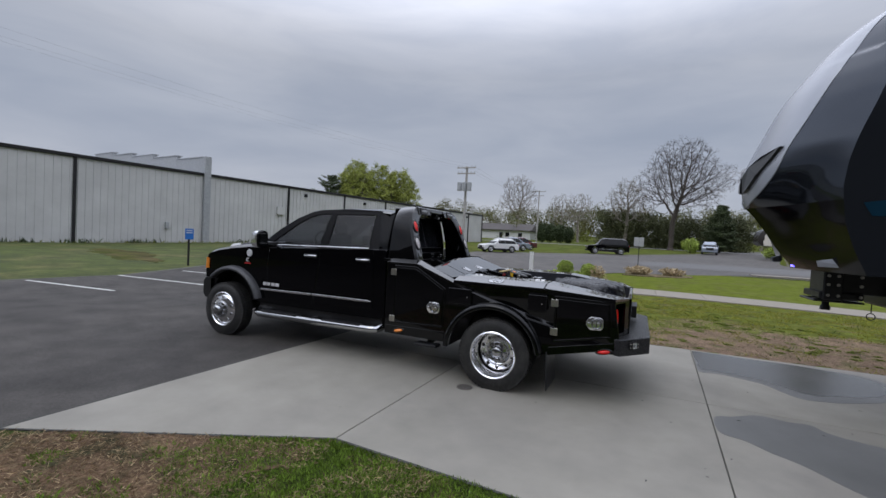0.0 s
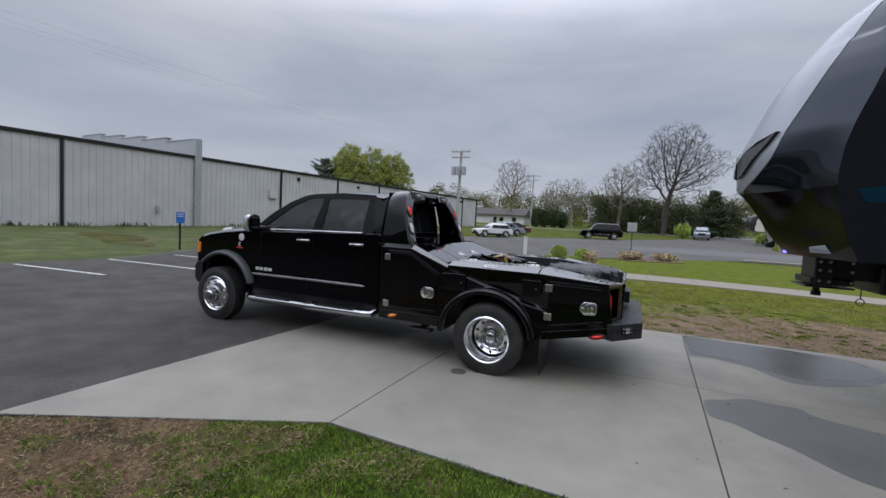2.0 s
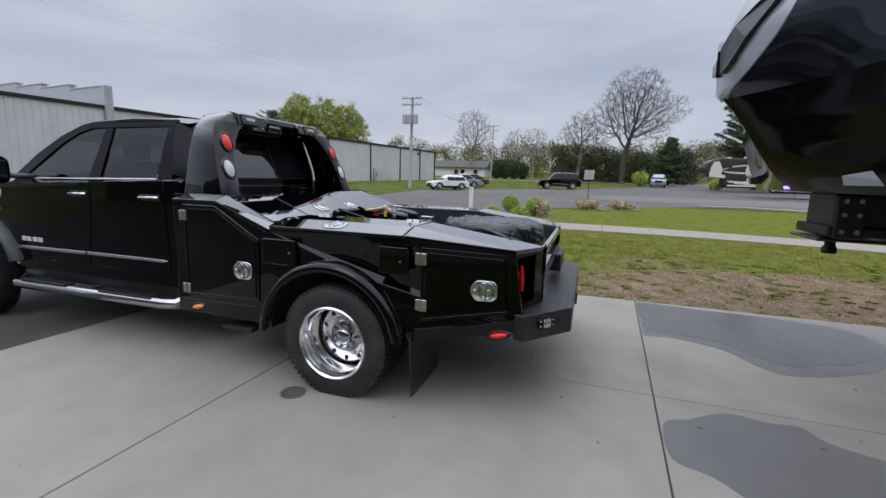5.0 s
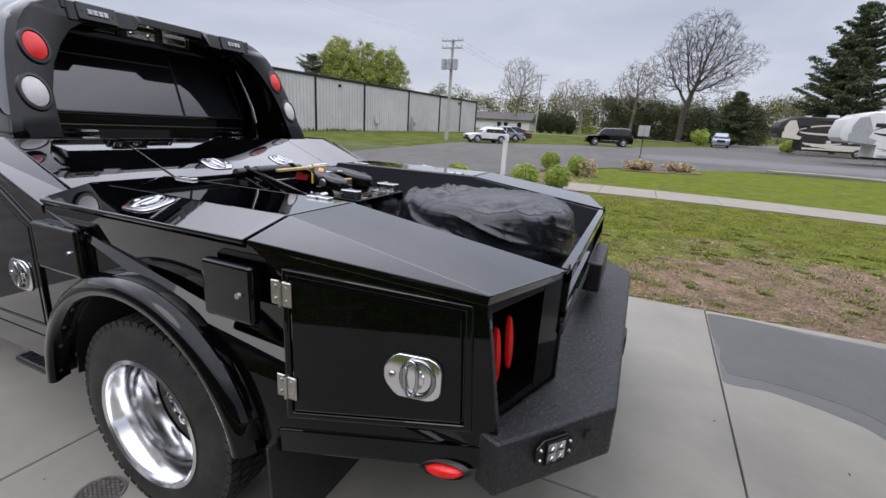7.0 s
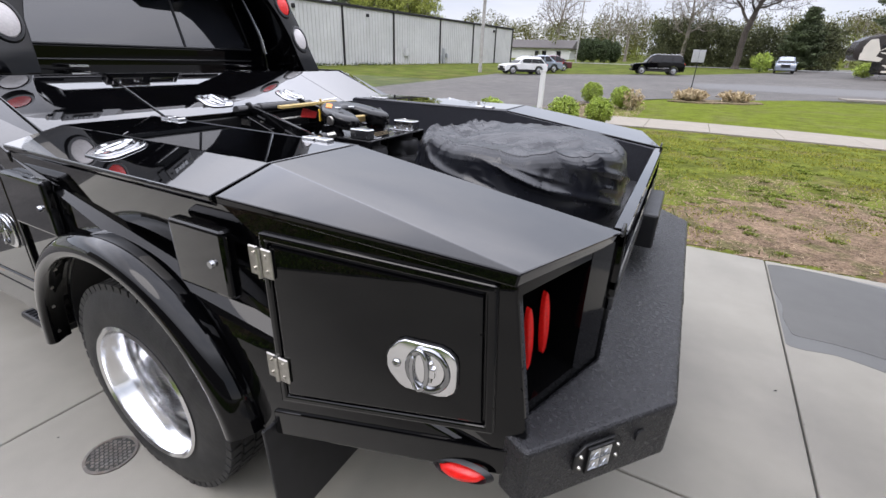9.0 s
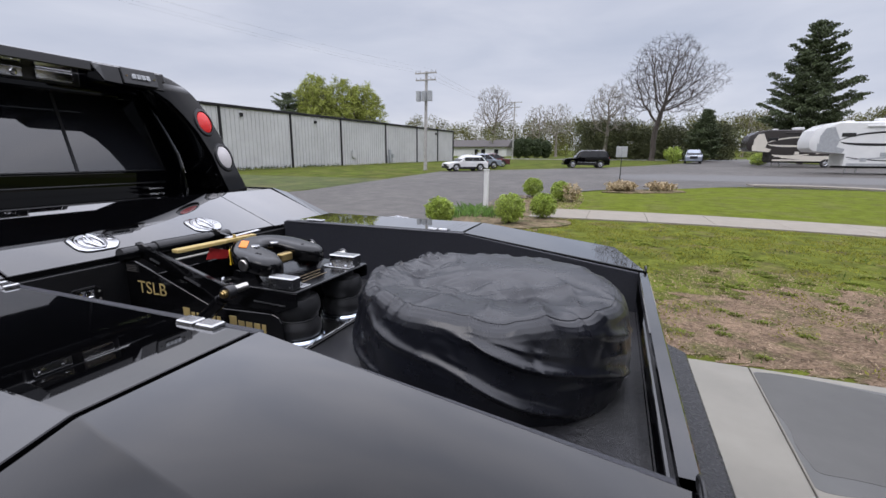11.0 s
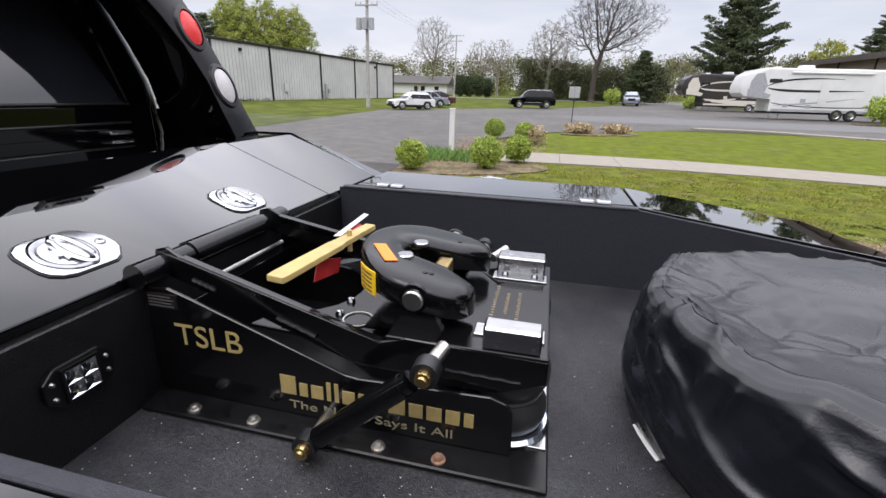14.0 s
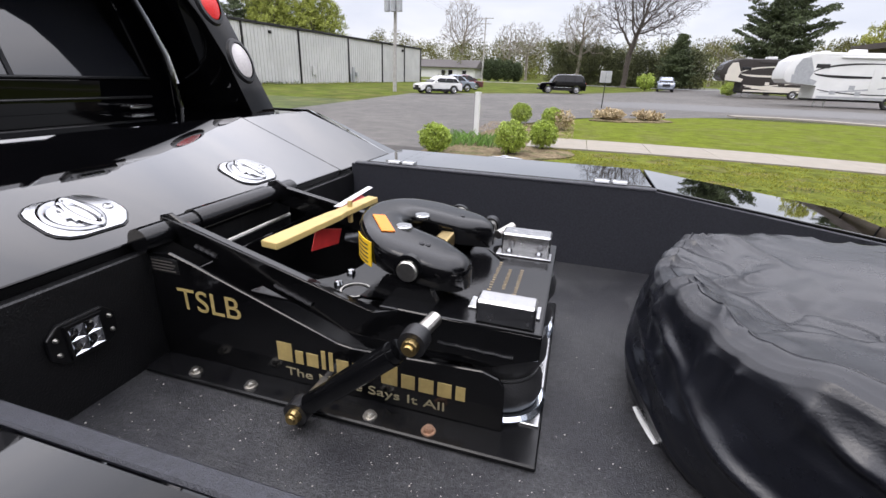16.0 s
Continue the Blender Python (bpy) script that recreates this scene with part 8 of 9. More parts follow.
def cover_point(r, z, t):
    """Slack cloth: a smooth dome over the tyre, crumpled over the hub, gathered at one rim, with slanting folds down the side."""
    ct, st = math.cos(t), math.sin(t)
    x, y = r * ct, r * st
    q = Vector((x * 4.2, y * 4.2, 0.3))
    zz, rr = z, r
    upper = smooth_step(1.15, 1.20, z)
    near = max(0.0, math.cos(t - radians(235))) ** 1.5
    wob = 0.372 + 0.008 * noise.noise(Vector((1.6 * ct, 1.6 * st, 1.0)))
    if upper > 0:
        inner = 1 - smooth_step(0.33, 0.40, r)
        zz += upper * inner * (0.030 * math.exp(-((x - 0.10) / 0.24) ** 2 - ((y - 0.13) / 0.17) ** 2) + 0.012 * noise.noise(q * 0.45 + Vector((2, 0, 0))))
        hub = math.exp(-((x - 0.02) / 0.26) ** 2 - ((y + 0.07 + 0.25 * x * x) / 0.085) ** 2) + 0.7 * math.exp(-((x + 0.26) / 0.10) ** 2 - ((y - 0.05) / 0.16) ** 2)
        zz -= upper * 0.014 * hub
        zz += upper * inner * (0.10 + hub) * (0.034 * crumple(q * 1.35, 4.0) + 0.020 * crumple(q * 2.9, 7.0))
        for f in FOLDS:
            zz += upper * crease(x, y, f)
        zz += upper * near * 0.007 * math.exp(-((r - wob + 0.010) / 0.012) ** 2)
        zz += upper * 0.010 * max(0.0, math.cos(t - radians(170))) * smooth_step(0.25, 0.37, r)
        gather = max(0.0, math.cos(t - radians(165))) ** 2.5
        band = math.exp(-((r - 0.375) / 0.045) ** 2)
        zz += upper * band * (0.022 * gather * (ridge(Vector((7 * ct, 7 * st, r * 9)), 6) - 0.35) + 0.020 * noise.noise(Vector((2.6 * ct, 2.6 * st, 4))) + 0.010 * (ridge(Vector((4.5 * ct, 4.5 * st, r * 5 + 2)), 5) - 0.4))
    side = 1 - smooth_step(1.15, 1.205, z)
    if side > 0:
        hem = min(1.0, (z - 0.93) / 0.06)
        low = 1.2 - z
        bend = noise.noise(Vector((1.3 * ct, 1.3 * st, low * 3)))
        slant = 4.0 * t - 26 * low + 1.2 * bend
        weight = max(0.0, 0.55 + 1.2 * noise.noise(Vector((1.8 * ct, 1.8 * st, low * 2 + 3))))
        rr += side * hem * 0.020 * math.exp(-(math.sin(slant) / 0.34) ** 2) * weight
        fine_slant = 7.0 * t - 52 * low + 2.5 * bend
        rr += side * hem * 0.006 * math.exp(-(math.sin(fine_slant) / 0.4) ** 2) * max(0.0, 0.2 + 1.5 * noise.noise(Vector((3 * ct, 3 * st, low * 5 + 9))))
        rr += side * hem * (0.005 * noise.noise(Vector((1.8 * ct, 1.8 * st, low * 4))) + 0.014 * crumple(Vector((4 * ct, 4 * st, low * 7)), 2.0) * (1 - 0.7 * smooth_step(0.02, 0.16, low)))
        pucker = max(0.0, math.cos(t - radians(205))) ** 6
        rr += side * pucker * 0.022 * (ridge(Vector((6 * ct, 6 * st, low * 6)), 5) - 0.4) * math.exp(-(low / 0.07) ** 2)
    rr += 0.009 * noise.noise(Vector((2.4 * ct, 2.4 * st, 7.5))) * smooth_step(0.25, 0.4, r)
    rr *= 1 + 0.10 * max(0.0, ct) ** 1.5
    return (C.x + rr * ct, C.y + rr * st, zz)


bm = bmesh.new()
grid = [[bm.verts.new(cover_point(r, z, 6.2832 * i / N)) for i in range(N)] for r, z in fine]
for a, b in zip(grid, grid[1:]):
    for i in range(N):
        bm.faces.new((a[i - 1], a[i], b[i], b[i - 1]))
bm.faces.new(grid[0])
part("cover", bm, VINYL, spare, "creased black vinyl", True, 70)


def seam_point(t):
    r = 0.376 - 0.020 * max(0.0, math.cos(t - radians(235))) ** 1.5 + 0.008 * noise.noise(Vector((1.6 * math.cos(t), 1.6 * math.sin(t), 1.0)))
    z = next(z0 + (z1 - z0) * (r - r0) / (r1 - r0) for (r0, z0), (r1, z1) in zip(prof, prof[1:]) if r0 <= r <= r1)
    return cover_point(r, z, t)


seam = [seam_point(6.2832 * i / 240) for i in range(241)]
part("piping", path_tube(bmesh.new(), [Vector(p) + Vector((0, 0, 0.0002)) for p in seam], 0.0016, 6), VINYL, spare, "sewn piping", True)
bm = bmesh.new()
loft(bm, [[(C.x + rr * math.cos(t), C.y + rr * math.sin(t), z) for rr, z in ((0.385, 0.9405), (0.412, 0.9405), (0.408, 0.9415 + h), (0.385, 0.9415 + h))] for t, h in ((radians(189), 0.001), (radians(193), 0.004), (radians(199), 0.005), (radians(203), 0.001))])
part("white_hem", bm, WHITEP, spare, "white strip under the hem")
# dust and grit on the bed floor
rng = np.random.default_rng(77)
vs, fs = [], []
for k in range(1500):
    x, y, s = rng.uniform(-0.54, 0.6), rng.choice([rng.uniform(0.535, 0.9), rng.uniform(0.56, 1.85)]), 0.0005 + 0.0016 * rng.random() ** 4
    if 0.89 < y < 1.55 and x < 0.32:
        continue
    b = len(vs)
    vs += [(x - s, y, 0.9405), (x, y - s, 0.9405), (x + s * 1.3, y, 0.9408), (x, y + s, 0.9408), (x, y, 0.9405 + s)]
    fs += [(b, b + 1, b + 4), (b + 1, b + 2, b + 4), (b + 2, b + 3, b + 4), (b + 3, b, b + 4)]
tagged(soup("grit", vs, fs, mat("pale_grit", (0.42, 0.40, 0.36), 0.9, var=0.2, scale=50)), "pale grit scattered on the bed floor", "grit", kind="stuff")

# ---- dark fifth-wheel trailer standing behind the truck ----
rv = thing("fifth_wheel_trailer", (5.0, 1.2, 0), "charcoal and grey fifth-wheel trailer with a bulging front cap", "trailer")
RM = 1.2
# middle profile of the cap (height, x), its near edge, and the half width of the pale brow
NOSE = ((1.56, 3.06), (1.66, 2.95), (1.78, 2.86), (1.95, 2.755), (2.10, 2.65), (2.20, 2.56), (2.40, 2.535), (2.57, 2.53), (2.74, 2.58), (2.93, 2.66), (3.20, 2.775), (3.37, 2.86), (3.53, 2.965), (3.76, 3.13), (3.93, 3.265), (4.08, 3.44), (4.20, 3.61), (4.32, 3.88), (4.40, 4.2), (4.44, 4.6), (4.46, 5.4))
EDGE = ((1.56, 3.22), (1.75, 3.13), (2.0, 3.05), (2.30, 3.02), (2.52, 3.045), (2.70, 3.09), (2.85, 3.14), (2.98, 3.19), (3.14, 3.24), (3.37, 3.34), (3.53, 3.45), (3.76, 3.62), (3.93, 3.76), (4.08, 3.94), (4.20, 4.12), (4.32, 4.4), (4.46, 5.5))
BROW = ((2.20, 0.02), (2.30, 0.30), (2.42, 0.46), (2.55, 0.56), (2.80, 0.58), (3.00, 0.60), (3.20, 0.615), (3.45, 0.61), (3.68, 0.56), (3.90, 0.50), (4.46, 0.40))


def read(table, z):
    """A value between the rows of a table of (height, value), with soft corners."""
    at = [max(table[0][0], min(table[-1][0], z + d)) for d in (-0.05, -0.025, 0.0, 0.025, 0.05)]
    return sum(float(np.interp(q, [r[0] for r in table], [r[1] for r in table])) for q in at) / 5


def ease(a, b, v):
    v = max(0.0, min(1.0, (v - a) / (b - a)))
    return v * v * (3 - 2 * v)


def cap_front(z, u, out=0.0):
    """The pale front: u runs over the half width of the cap."""
    return Vector((read(NOSE, z) + 0.5 * u * u - out, RM + u * 1.22, z - (0.10 * abs(u) ** 3 if z > 3.6 else 0)))


def cap_flank(z, side, t):
    """The dark side: t runs from the brow, or from the middle of the chin, to the flat side wall."""
    b = read(BROW, z) if z > 2.2 else 0.0
    x0 = (read(NOSE, z) if z > 2.2 else float(np.interp(z, [r[0] for r in NOSE], [r[1] for r in NOSE]))) + 0.5 * b * b
    p = 1.0 + 0.35 * (1 - ease(2.3, 2.65, z))
    x = x0 + (read(EDGE, z) - x0) * t ** p
    x += 0.09 * math.sin(math.pi * t) * (1 - ease(2.25, 2.75, z)) * ease(1.56, 1.9, z)
    u = b + (1 - b) * t
    return Vector((x, RM + side * u * 1.22, z - (0.10 * u ** 3 if z > 3.6 else 0)))


def sheet(rows):
    bm = bmesh.new()
    g = [[bm.verts.new(p) for p in r] for r in rows]
    for a, b in zip(g, g[1:]):
        for i in range(len(a) - 1):
            bm.faces.new((a[i], a[i + 1], b[i + 1], b[i]))
    return bm


high = [2.2 + (4.46 - 2.2) * i / 56 for i in range(57)]
low = [1.56 + (2.2 - 1.56) * i / 16 for i in range(17)]
part("front_cap", sheet([[cap_front(z, read(BROW, z) * (i / 8 - 1)) for i in range(17)] for z in high]), RVGREY, rv, "smooth silver-grey front of the cap", True, 60)
for sd in (-1, 1):
    part("cap_side", sheet([[cap_flank(z, sd, i / 14) for i in range(15)] for z in high]), RVDARK, rv, "charcoal cap side", True, 60)
    # chin coloured black for the shade and dark reflection under the brow
    part("chin_side", sheet([[cap_flank(z, sd, i / 14) for i in range(15)] for z in low]), RVBLACK, rv, "charcoal chin side with its shade painted in", True, 60)
    edge = [cap_flank(z, sd, 1.0) for z in low[:-1] + high]
    yy = edge[0].y
    bm = bmesh.new()
    bm.faces.new([bm.verts.new((p.x, yy, p.z)) for p in edge] + [bm.verts.new((12.5, yy, 4.3)), bm.verts.new((12.5, yy, 1.56))])
    part("side_wall", bm, RVDARK, rv, "charcoal side wall")
    part("brow_edge", path_tube(bmesh.new(), [cap_front(z, sd * read(BROW, z), 0.002) for z in high], 0.006, 6), RVGREY, rv, smooth=True)
    out = yy + 0.004 * sd
    bm = bmesh.new()
    prism(bm, [(3.22, 2.06), (3.7, 2.05), (12.4, 2.06), (12.4, 2.30), (3.7, 2.26), (3.16, 2.17)], min(yy, out), max(yy, out), "y")
    part("stripe", bm, RVBLUE, rv, "dark blue stripe")
    part("cap_seam", path_tube(bmesh.new(), [(x, out, z) for x, z in ((3.95, 3.9), (3.72, 3.3), (3.56, 2.9), (3.50, 2.6), (3.52, 2.3), (3.62, 2.0), (3.78, 1.75), (3.86, 1.58))], 0.005, 6), SATIN, rv, "dark seam where the cap meets the wall")
    lens = ((0.03, 2.55), (0.16, 2.645), (0.33, 2.72), (0.52, 2.775), (0.46, 2.65), (0.33, 2.52), (0.17, 2.40), (0.05, 2.37))
    bm = bmesh.new()
    fr, bk = [bm.verts.new(cap_front(z, sd * u, 0.035)) for u, z in lens], [bm.verts.new(cap_front(z, sd * u, -0.02)) for u, z in lens]
    bm.faces.new(fr)
    for i in range(len(lens)):
        bm.faces.new((fr[i - 1], fr[i], bk[i], bk[i - 1]))
    part("cap_lens", bm, SATIN, rv, "black lens in the cap")
    q = [(2.985, 0.40, 1.662), (3.30, 0.10, 1.757), (3.25, 0.13, 1.612), (3.0, 0.40, 1.610)]
    part("chin_blade", slab(bmesh.new(), [(x, RM + (y - RM) * -sd, z) for x, y, z in q][::-sd], 0.02, 0.05), RVGREY, rv, "pale chin blade")
bm = bmesh.new()
bm.faces.new([bm.verts.new(p) for p in ([cap_flank(1.56, -1, i / 14) for i in range(14, -1, -1)] + [cap_flank(1.56, 1, i / 14) for i in range(1, 15)] + [Vector((7.1, RM + 1.2, 1.56)), Vector((7.1, RM - 1.2, 1.56))])])
part("underside", bm, RVDARK, rv, "dark underside of the overhang")
part("body_rear", bbox(7.0, 12.5, 0.0, 2.4, 0.75, 4.3, 0.05, 2), RVDARK, rv)
part("roof", bbox(6.9, 12.4, 0.02, 2.38, 4.28, 4.36, 0.02, 1), WHITEP, rv)
# king pin box
box_ob = part("pin_box", bbox(3.10, 4.4, 1.00, 1.40, 1.33, 1.56, 0.015, 2), SATIN, rv, "black king pin box")
part("pin_plate", bbox(3.06, 3.42, 0.96, 1.44, 1.27, 1.34, 0.01, 1), SATIN, box_ob)
part("pin_side", bbox(3.08, 3.24, 0.93, 0.96, 1.26, 1.55, 0.01, 1), SATIN, box_ob)
part("king_pin", spin(bmesh.new(), [(0.0005, 1.13), (0.045, 1.135), (0.045, 1.17), (0.032, 1.19), (0.032, 1.23), (0.05, 1.25), (0.05, 1.28)], (3.19, 1.2, 0), "z", 24), SATIN, box_ob, "black king pin", True)
part("guide_plate", bbox(3.02, 3.44, 0.98, 1.42, 1.235, 1.255, 0.008, 1), SATIN, box_ob)
for x in (3.12, 3.20, 3.38):
    for z in (1.31, 1.42, 1.51):
        part("pin_bolt", tube(bmesh.new(), (x, 0.93, z), (x, 0.915, z), 0.016, 6), STEEL, box_ob)
box_ob.location.x = 0.15
part("pin_shroud", bbox(3.75, 4.55, 0.90, 1.50, 1.22, 1.50, 0.02, 1), SATIN, rv)
for x in (3.82, 4.25):
    for z in (1.28, 1.36, 1.44):
        part("shroud_bolt", tube(bmesh.new(), (x, 0.90, z), (x, 0.885, z), 0.022, 8), STEEL, rv)
part("shroud_label", bbox(3.93, 4.08, 0.893, 0.897, 1.34, 1.38, 0.0, 1), PALEINK, rv)
part("marker_led", bbox(3.02, 3.10, 1.17, 1.23, 1.575, 1.60, 0.006, 1), BLUELED, rv, "small blue marker light")
bm = bmesh.new()
path_tube(bm, [(4.1, 0.95, 1.3), (4.0, 0.9, 1.05), (3.97, 0.9, 0.85), (3.93, 0.9, 0.78)], 0.012, 8)
path_tube(bm, [(4.15, 0.95, 1.3), (4.06, 0.9, 1.0), (4.0, 0.9, 0.88)], 0.010, 8)
part("cord", bm, SATIN, rv, "black hanging cord")
part("ring", spin(bmesh.new(), [(0.035 + 0.005 * math.cos(a), 0.005 * math.sin(a)) for a in [6.2832 * i / 6 for i in range(6)]], (3.72, 1.2, 1.10), "y", 18, True), SATIN, rv)
part("ring_strap", path_tube(bmesh.new(), [(3.72, 1.2, 1.135), (3.72, 1.2, 1.24)], 0.005, 6), SATIN, rv)
for y in (0.25, 2.15):
    leg = part("landing_leg", bbox(4.9, 5.05, y - 0.06, y + 0.06, 0.55, 1.6, 0.01, 1), SATIN, rv)
    part("foot", bbox(4.85, 5.10, y - 0.12, y + 0.12, 0.0, 0.03, 0.006, 1), SATIN, leg)
    part("inner_leg", bbox(4.93, 5.02, y - 0.04, y + 0.04, 0.02, 0.6, 0.006, 1), STEEL, leg)
for x in (9.6, 10.6):
    for y in (0.06, 2.12):
        w = part("trailer_wheel", spin(bmesh.new(), [(0.22, 0.0), (0.34, 0.0), (0.39, 0.03), (0.39, 0.2), (0.34, 0.23), (0.22, 0.23)], (x, y, 0.39), "y", 36), RUBBER, rv, smooth=True)
        part("rim", spin(bmesh.new(), [(0.23, 0.02), (0.18, 0.05), (0.0005, 0.03)], (x, y, 0.39), "y", 30), ALU, w)

# ---- unseen dark wall added behind the camera: closes the place, darkens paint reflections ----
tagged(part("wall_south", bbox(-22, 26, -13.4, -13.0, -0.2, 7.0, 0.02, 1), mat("dark_reflection_wall", (0.075, 0.068, 0.06), 0.7, var=0.12, scale=0.7)), "unseen plain dark brown wall added to darken reflections", "wall", kind="structure")


# ---- parked vehicles across the lot ----
def car(name, at, yaw, length, width, height, paint, label, style="suv"):
    """A car built nose to -x at the origin, then set down: body, glass, wheels, lamps."""
    x, y = at
    m = Matrix.Translation((x, y, ground_z(x, y) - 0.012)) @ Matrix.Rotation(radians(yaw), 4, "Z")
    ob = thing(name, m.translation, label, "car", "parked cars")
    L, W, H = length / 2, width / 2, height
    hood = 0.56 * H if style != "pickup" else 0.60 * H
    belt = 0.60 * H if style != "pickup" else 0.62 * H
    wr = {"suv": 0.205, "crossover": 0.235, "sedan": 0.225, "pickup": 0.205}[style] * H
    xa, xb = -L * 0.62, L * 0.60
    low = 0.17 * H
    prof = [(-L * 0.97, low + 0.04), (-L, low + 0.16), (-L, hood - 0.24), (-L * 0.97, hood - 0.10), (-L * 0.88, hood - 0.02), (-L * 0.62, hood + 0.03), (-L * 0.44, belt)]
    if style == "pickup":
        prof += [(L * 0.98, belt + 0.02), (L, belt - 0.06)]
    elif style == "sedan":
        prof += [(L * 0.68, belt), (L * 0.95, belt - 0.02), (L, belt - 0.1)]
    else:
        prof += [(L * 0.95, belt), (L, belt - 0.14), (L * 1.01, belt - 0.35)]
    prof += [(L, low + 0.05), (L * 0.97, low)]
    prof += arc(xb, wr, wr * 1.18, 8, 172, 10) + arc(xa, wr, wr * 1.18, 8, 172, 10)
    prof.append((-L * 0.97, low))
    bm = bmesh.new()
    lo = [bm.verts.new((px, -W, pz)) for px, pz in prof]
    rings = []
    for f, tuck in ((-1, 0.06), (-0.94, 0.0), (0.94, 0.0), (1, 0.06)):
        rings.append([bm.verts.new((px * (1 - tuck * 0.35), W * f, pz - (tuck * 0.6 if pz > 0.5 * H else 0))) for px, pz in prof])
    bmesh.ops.delete(bm, geom=lo, context="VERTS")
    for a, b in zip(rings, rings[1:]):
        for k in range(len(prof)):
            bm.faces.new((a[k - 1], a[k], b[k], b[k - 1]))
    bm.faces.new(rings[0])
    bm.faces.new(rings[-1])
    bm.transform(m)
    part("body", bm, paint, ob, smooth=True, angle=40)
    roof = {"suv": ((-L * 0.30, L * 0.86), (-L * 0.50, L * 0.97)), "crossover": ((-L * 0.10, L * 0.72), (-L * 0.46, L * 0.97)), "sedan": ((-L * 0.06, L * 0.34), (-L * 0.42, L * 0.74)), "pickup": ((-L * 0.16, L * 0.22), (-L * 0.38, L * 0.28))}[style]
    (r0, r1), (b0, b1) = roof
    zi, wi = H - 0.10, W * 0.78
    bm = bmesh.new()
    cab = []
    for v, grow in ((0.0, 0.0), (0.35, 0.03), (0.7, 0.035), (1.0, 0.0)):
        x0, x1 = b0 + (r0 - b0) * v - grow, b1 + (r1 - b1) * v + grow
        ww = W * 0.93 + (wi - W * 0.93) * v + grow * 0.3
        zz = belt - 0.02 + (zi - belt + 0.02) * v
        cab.append([(x0, -ww * 0.82, zz), (x0 + 0.16, -ww, zz), (x1 - 0.16, -ww, zz), (x1, -ww * 0.82, zz), (x1, ww * 0.82, zz), (x1 - 0.16, ww, zz), (x0 + 0.16, ww, zz), (x0, ww * 0.82, zz)])
    for inset_x, k, dz in ((0.14, 0.90, 0.06), (0.34, 0.72, 0.10)):
        x0, x1 = r0 + inset_x, r1 - inset_x
        cab.append([(x0, -wi * k * 0.8, H - 0.10 + dz), (x0 + 0.16, -wi * k, H - 0.10 + dz), (x1 - 0.16, -wi * k, H - 0.10 + dz), (x1, -wi * k * 0.8, H - 0.10 + dz), (x1, wi * k * 0.8, H - 0.10 + dz), (x1 - 0.16, wi * k, H - 0.10 + dz), (x0 + 0.16, wi * k, H - 0.10 + dz), (x0, wi * k * 0.8, H - 0.10 + dz)])
    loft(bm, cab)
    bm.transform(m)
    part("roof", bm, paint, ob, smooth=True, angle=50)

    def pane(c, name="window"):
        bmp = slab(bmesh.new(), c, 0.03, 0.030)
        bmp.transform(m)
        part(name, bmp, DARKGLASS, ob)

    def mixy(u, v, s):
        """A point on the cabin's flank: u along, v up."""
        xl, xr = b0 + (r0 - b0) * v, b1 + (r1 - b1) * v
        return (xl + (xr - xl) * u, s * (W * 0.93 + (wi - W * 0.93) * v), belt - 0.02 + (zi - belt + 0.02) * v)
    cuts = {"suv": ((0.07, 0.36), (0.39, 0.66), (0.69, 0.93)), "crossover": ((0.06, 0.44), (0.45, 0.75), (0.76, 0.93)), "sedan": ((0.10, 0.46), (0.50, 0.88)), "pickup": ((0.10, 0.50), (0.55, 0.94))}[style]
    for s in (-1, 1):
        for u0, u1 in cuts:
            top = 0.80 if style == "crossover" else 0.93
            c = [mixy(u0, 0.10, s), mixy(u1, 0.10, s), mixy(u1, top, s), mixy(u0, top, s)]
            pane(c if s < 0 else c[::-1])
    fr = [(b0, -W * 0.86, belt + 0.02), (b0, W * 0.86, belt + 0.02), (r0, wi * 0.92, zi - 0.04), (r0, -wi * 0.92, zi - 0.04)]
    pane([Vector(p) + Vector((0.02, 0, 0)) for p in fr][::-1], "windshield")
    bk = [(b1, -W * 0.84, belt + 0.08), (b1, W * 0.84, belt + 0.08), (r1, wi * 0.9, zi - 0.05), (r1, -wi * 0.9, zi - 0.05)]
    pane([Vector(p) + Vector((-0.02, 0, 0)) for p in bk], "rear_window")
    for wx in (xa, xb):
        for s in (-1, 1):
            bm = spin(bmesh.new(), [(wr * 0.62, -0.10), (wr * 0.93, -0.10), (wr, -0.06), (wr, 0.06), (wr * 0.93, 0.10), (wr * 0.62, 0.10)], (wx, s * (W - 0.11), wr), "y", 24)
            bm.transform(m)
            w = part("wheel", bm, RUBBER, ob, smooth=True)
            bm = bmesh.new()
            spin(bm, [(wr * 0.64, 0.085 * s), (wr * 0.58, 0.06 * s), (wr * 0.2, 0.075 * s), (0.001, 0.08 * s)], (wx, s * (W - 0.11), wr), "y", 20)
            bm.transform(m)
            part("rim", bm, ALU, w)
    for s in (-1, 1):
        hl = bbox(-L - 0.01, -L * 0.90, s * W * 0.62 - 0.16, s * W * 0.62 + 0.16, hood - 0.27, hood - 0.13, 0.02, 1, m)
        part("headlight", hl, WHITELENS, ob)
        tl = bbox(L * 0.965, L + 0.012, s * W * 0.80 - 0.1, s * W * 0.80 + 0.1, belt - 0.25, belt - 0.02, 0.02, 1, m)
        part("tail_light", tl, REDLENS, ob)
        mi = bbox(b0 + 0.32, b0 + 0.46, s * (W + 0.06) - 0.07, s * (W + 0.06) + 0.07, belt, belt + 0.14, 0.03, 1, m)
        part("mirror", mi, paint, ob)
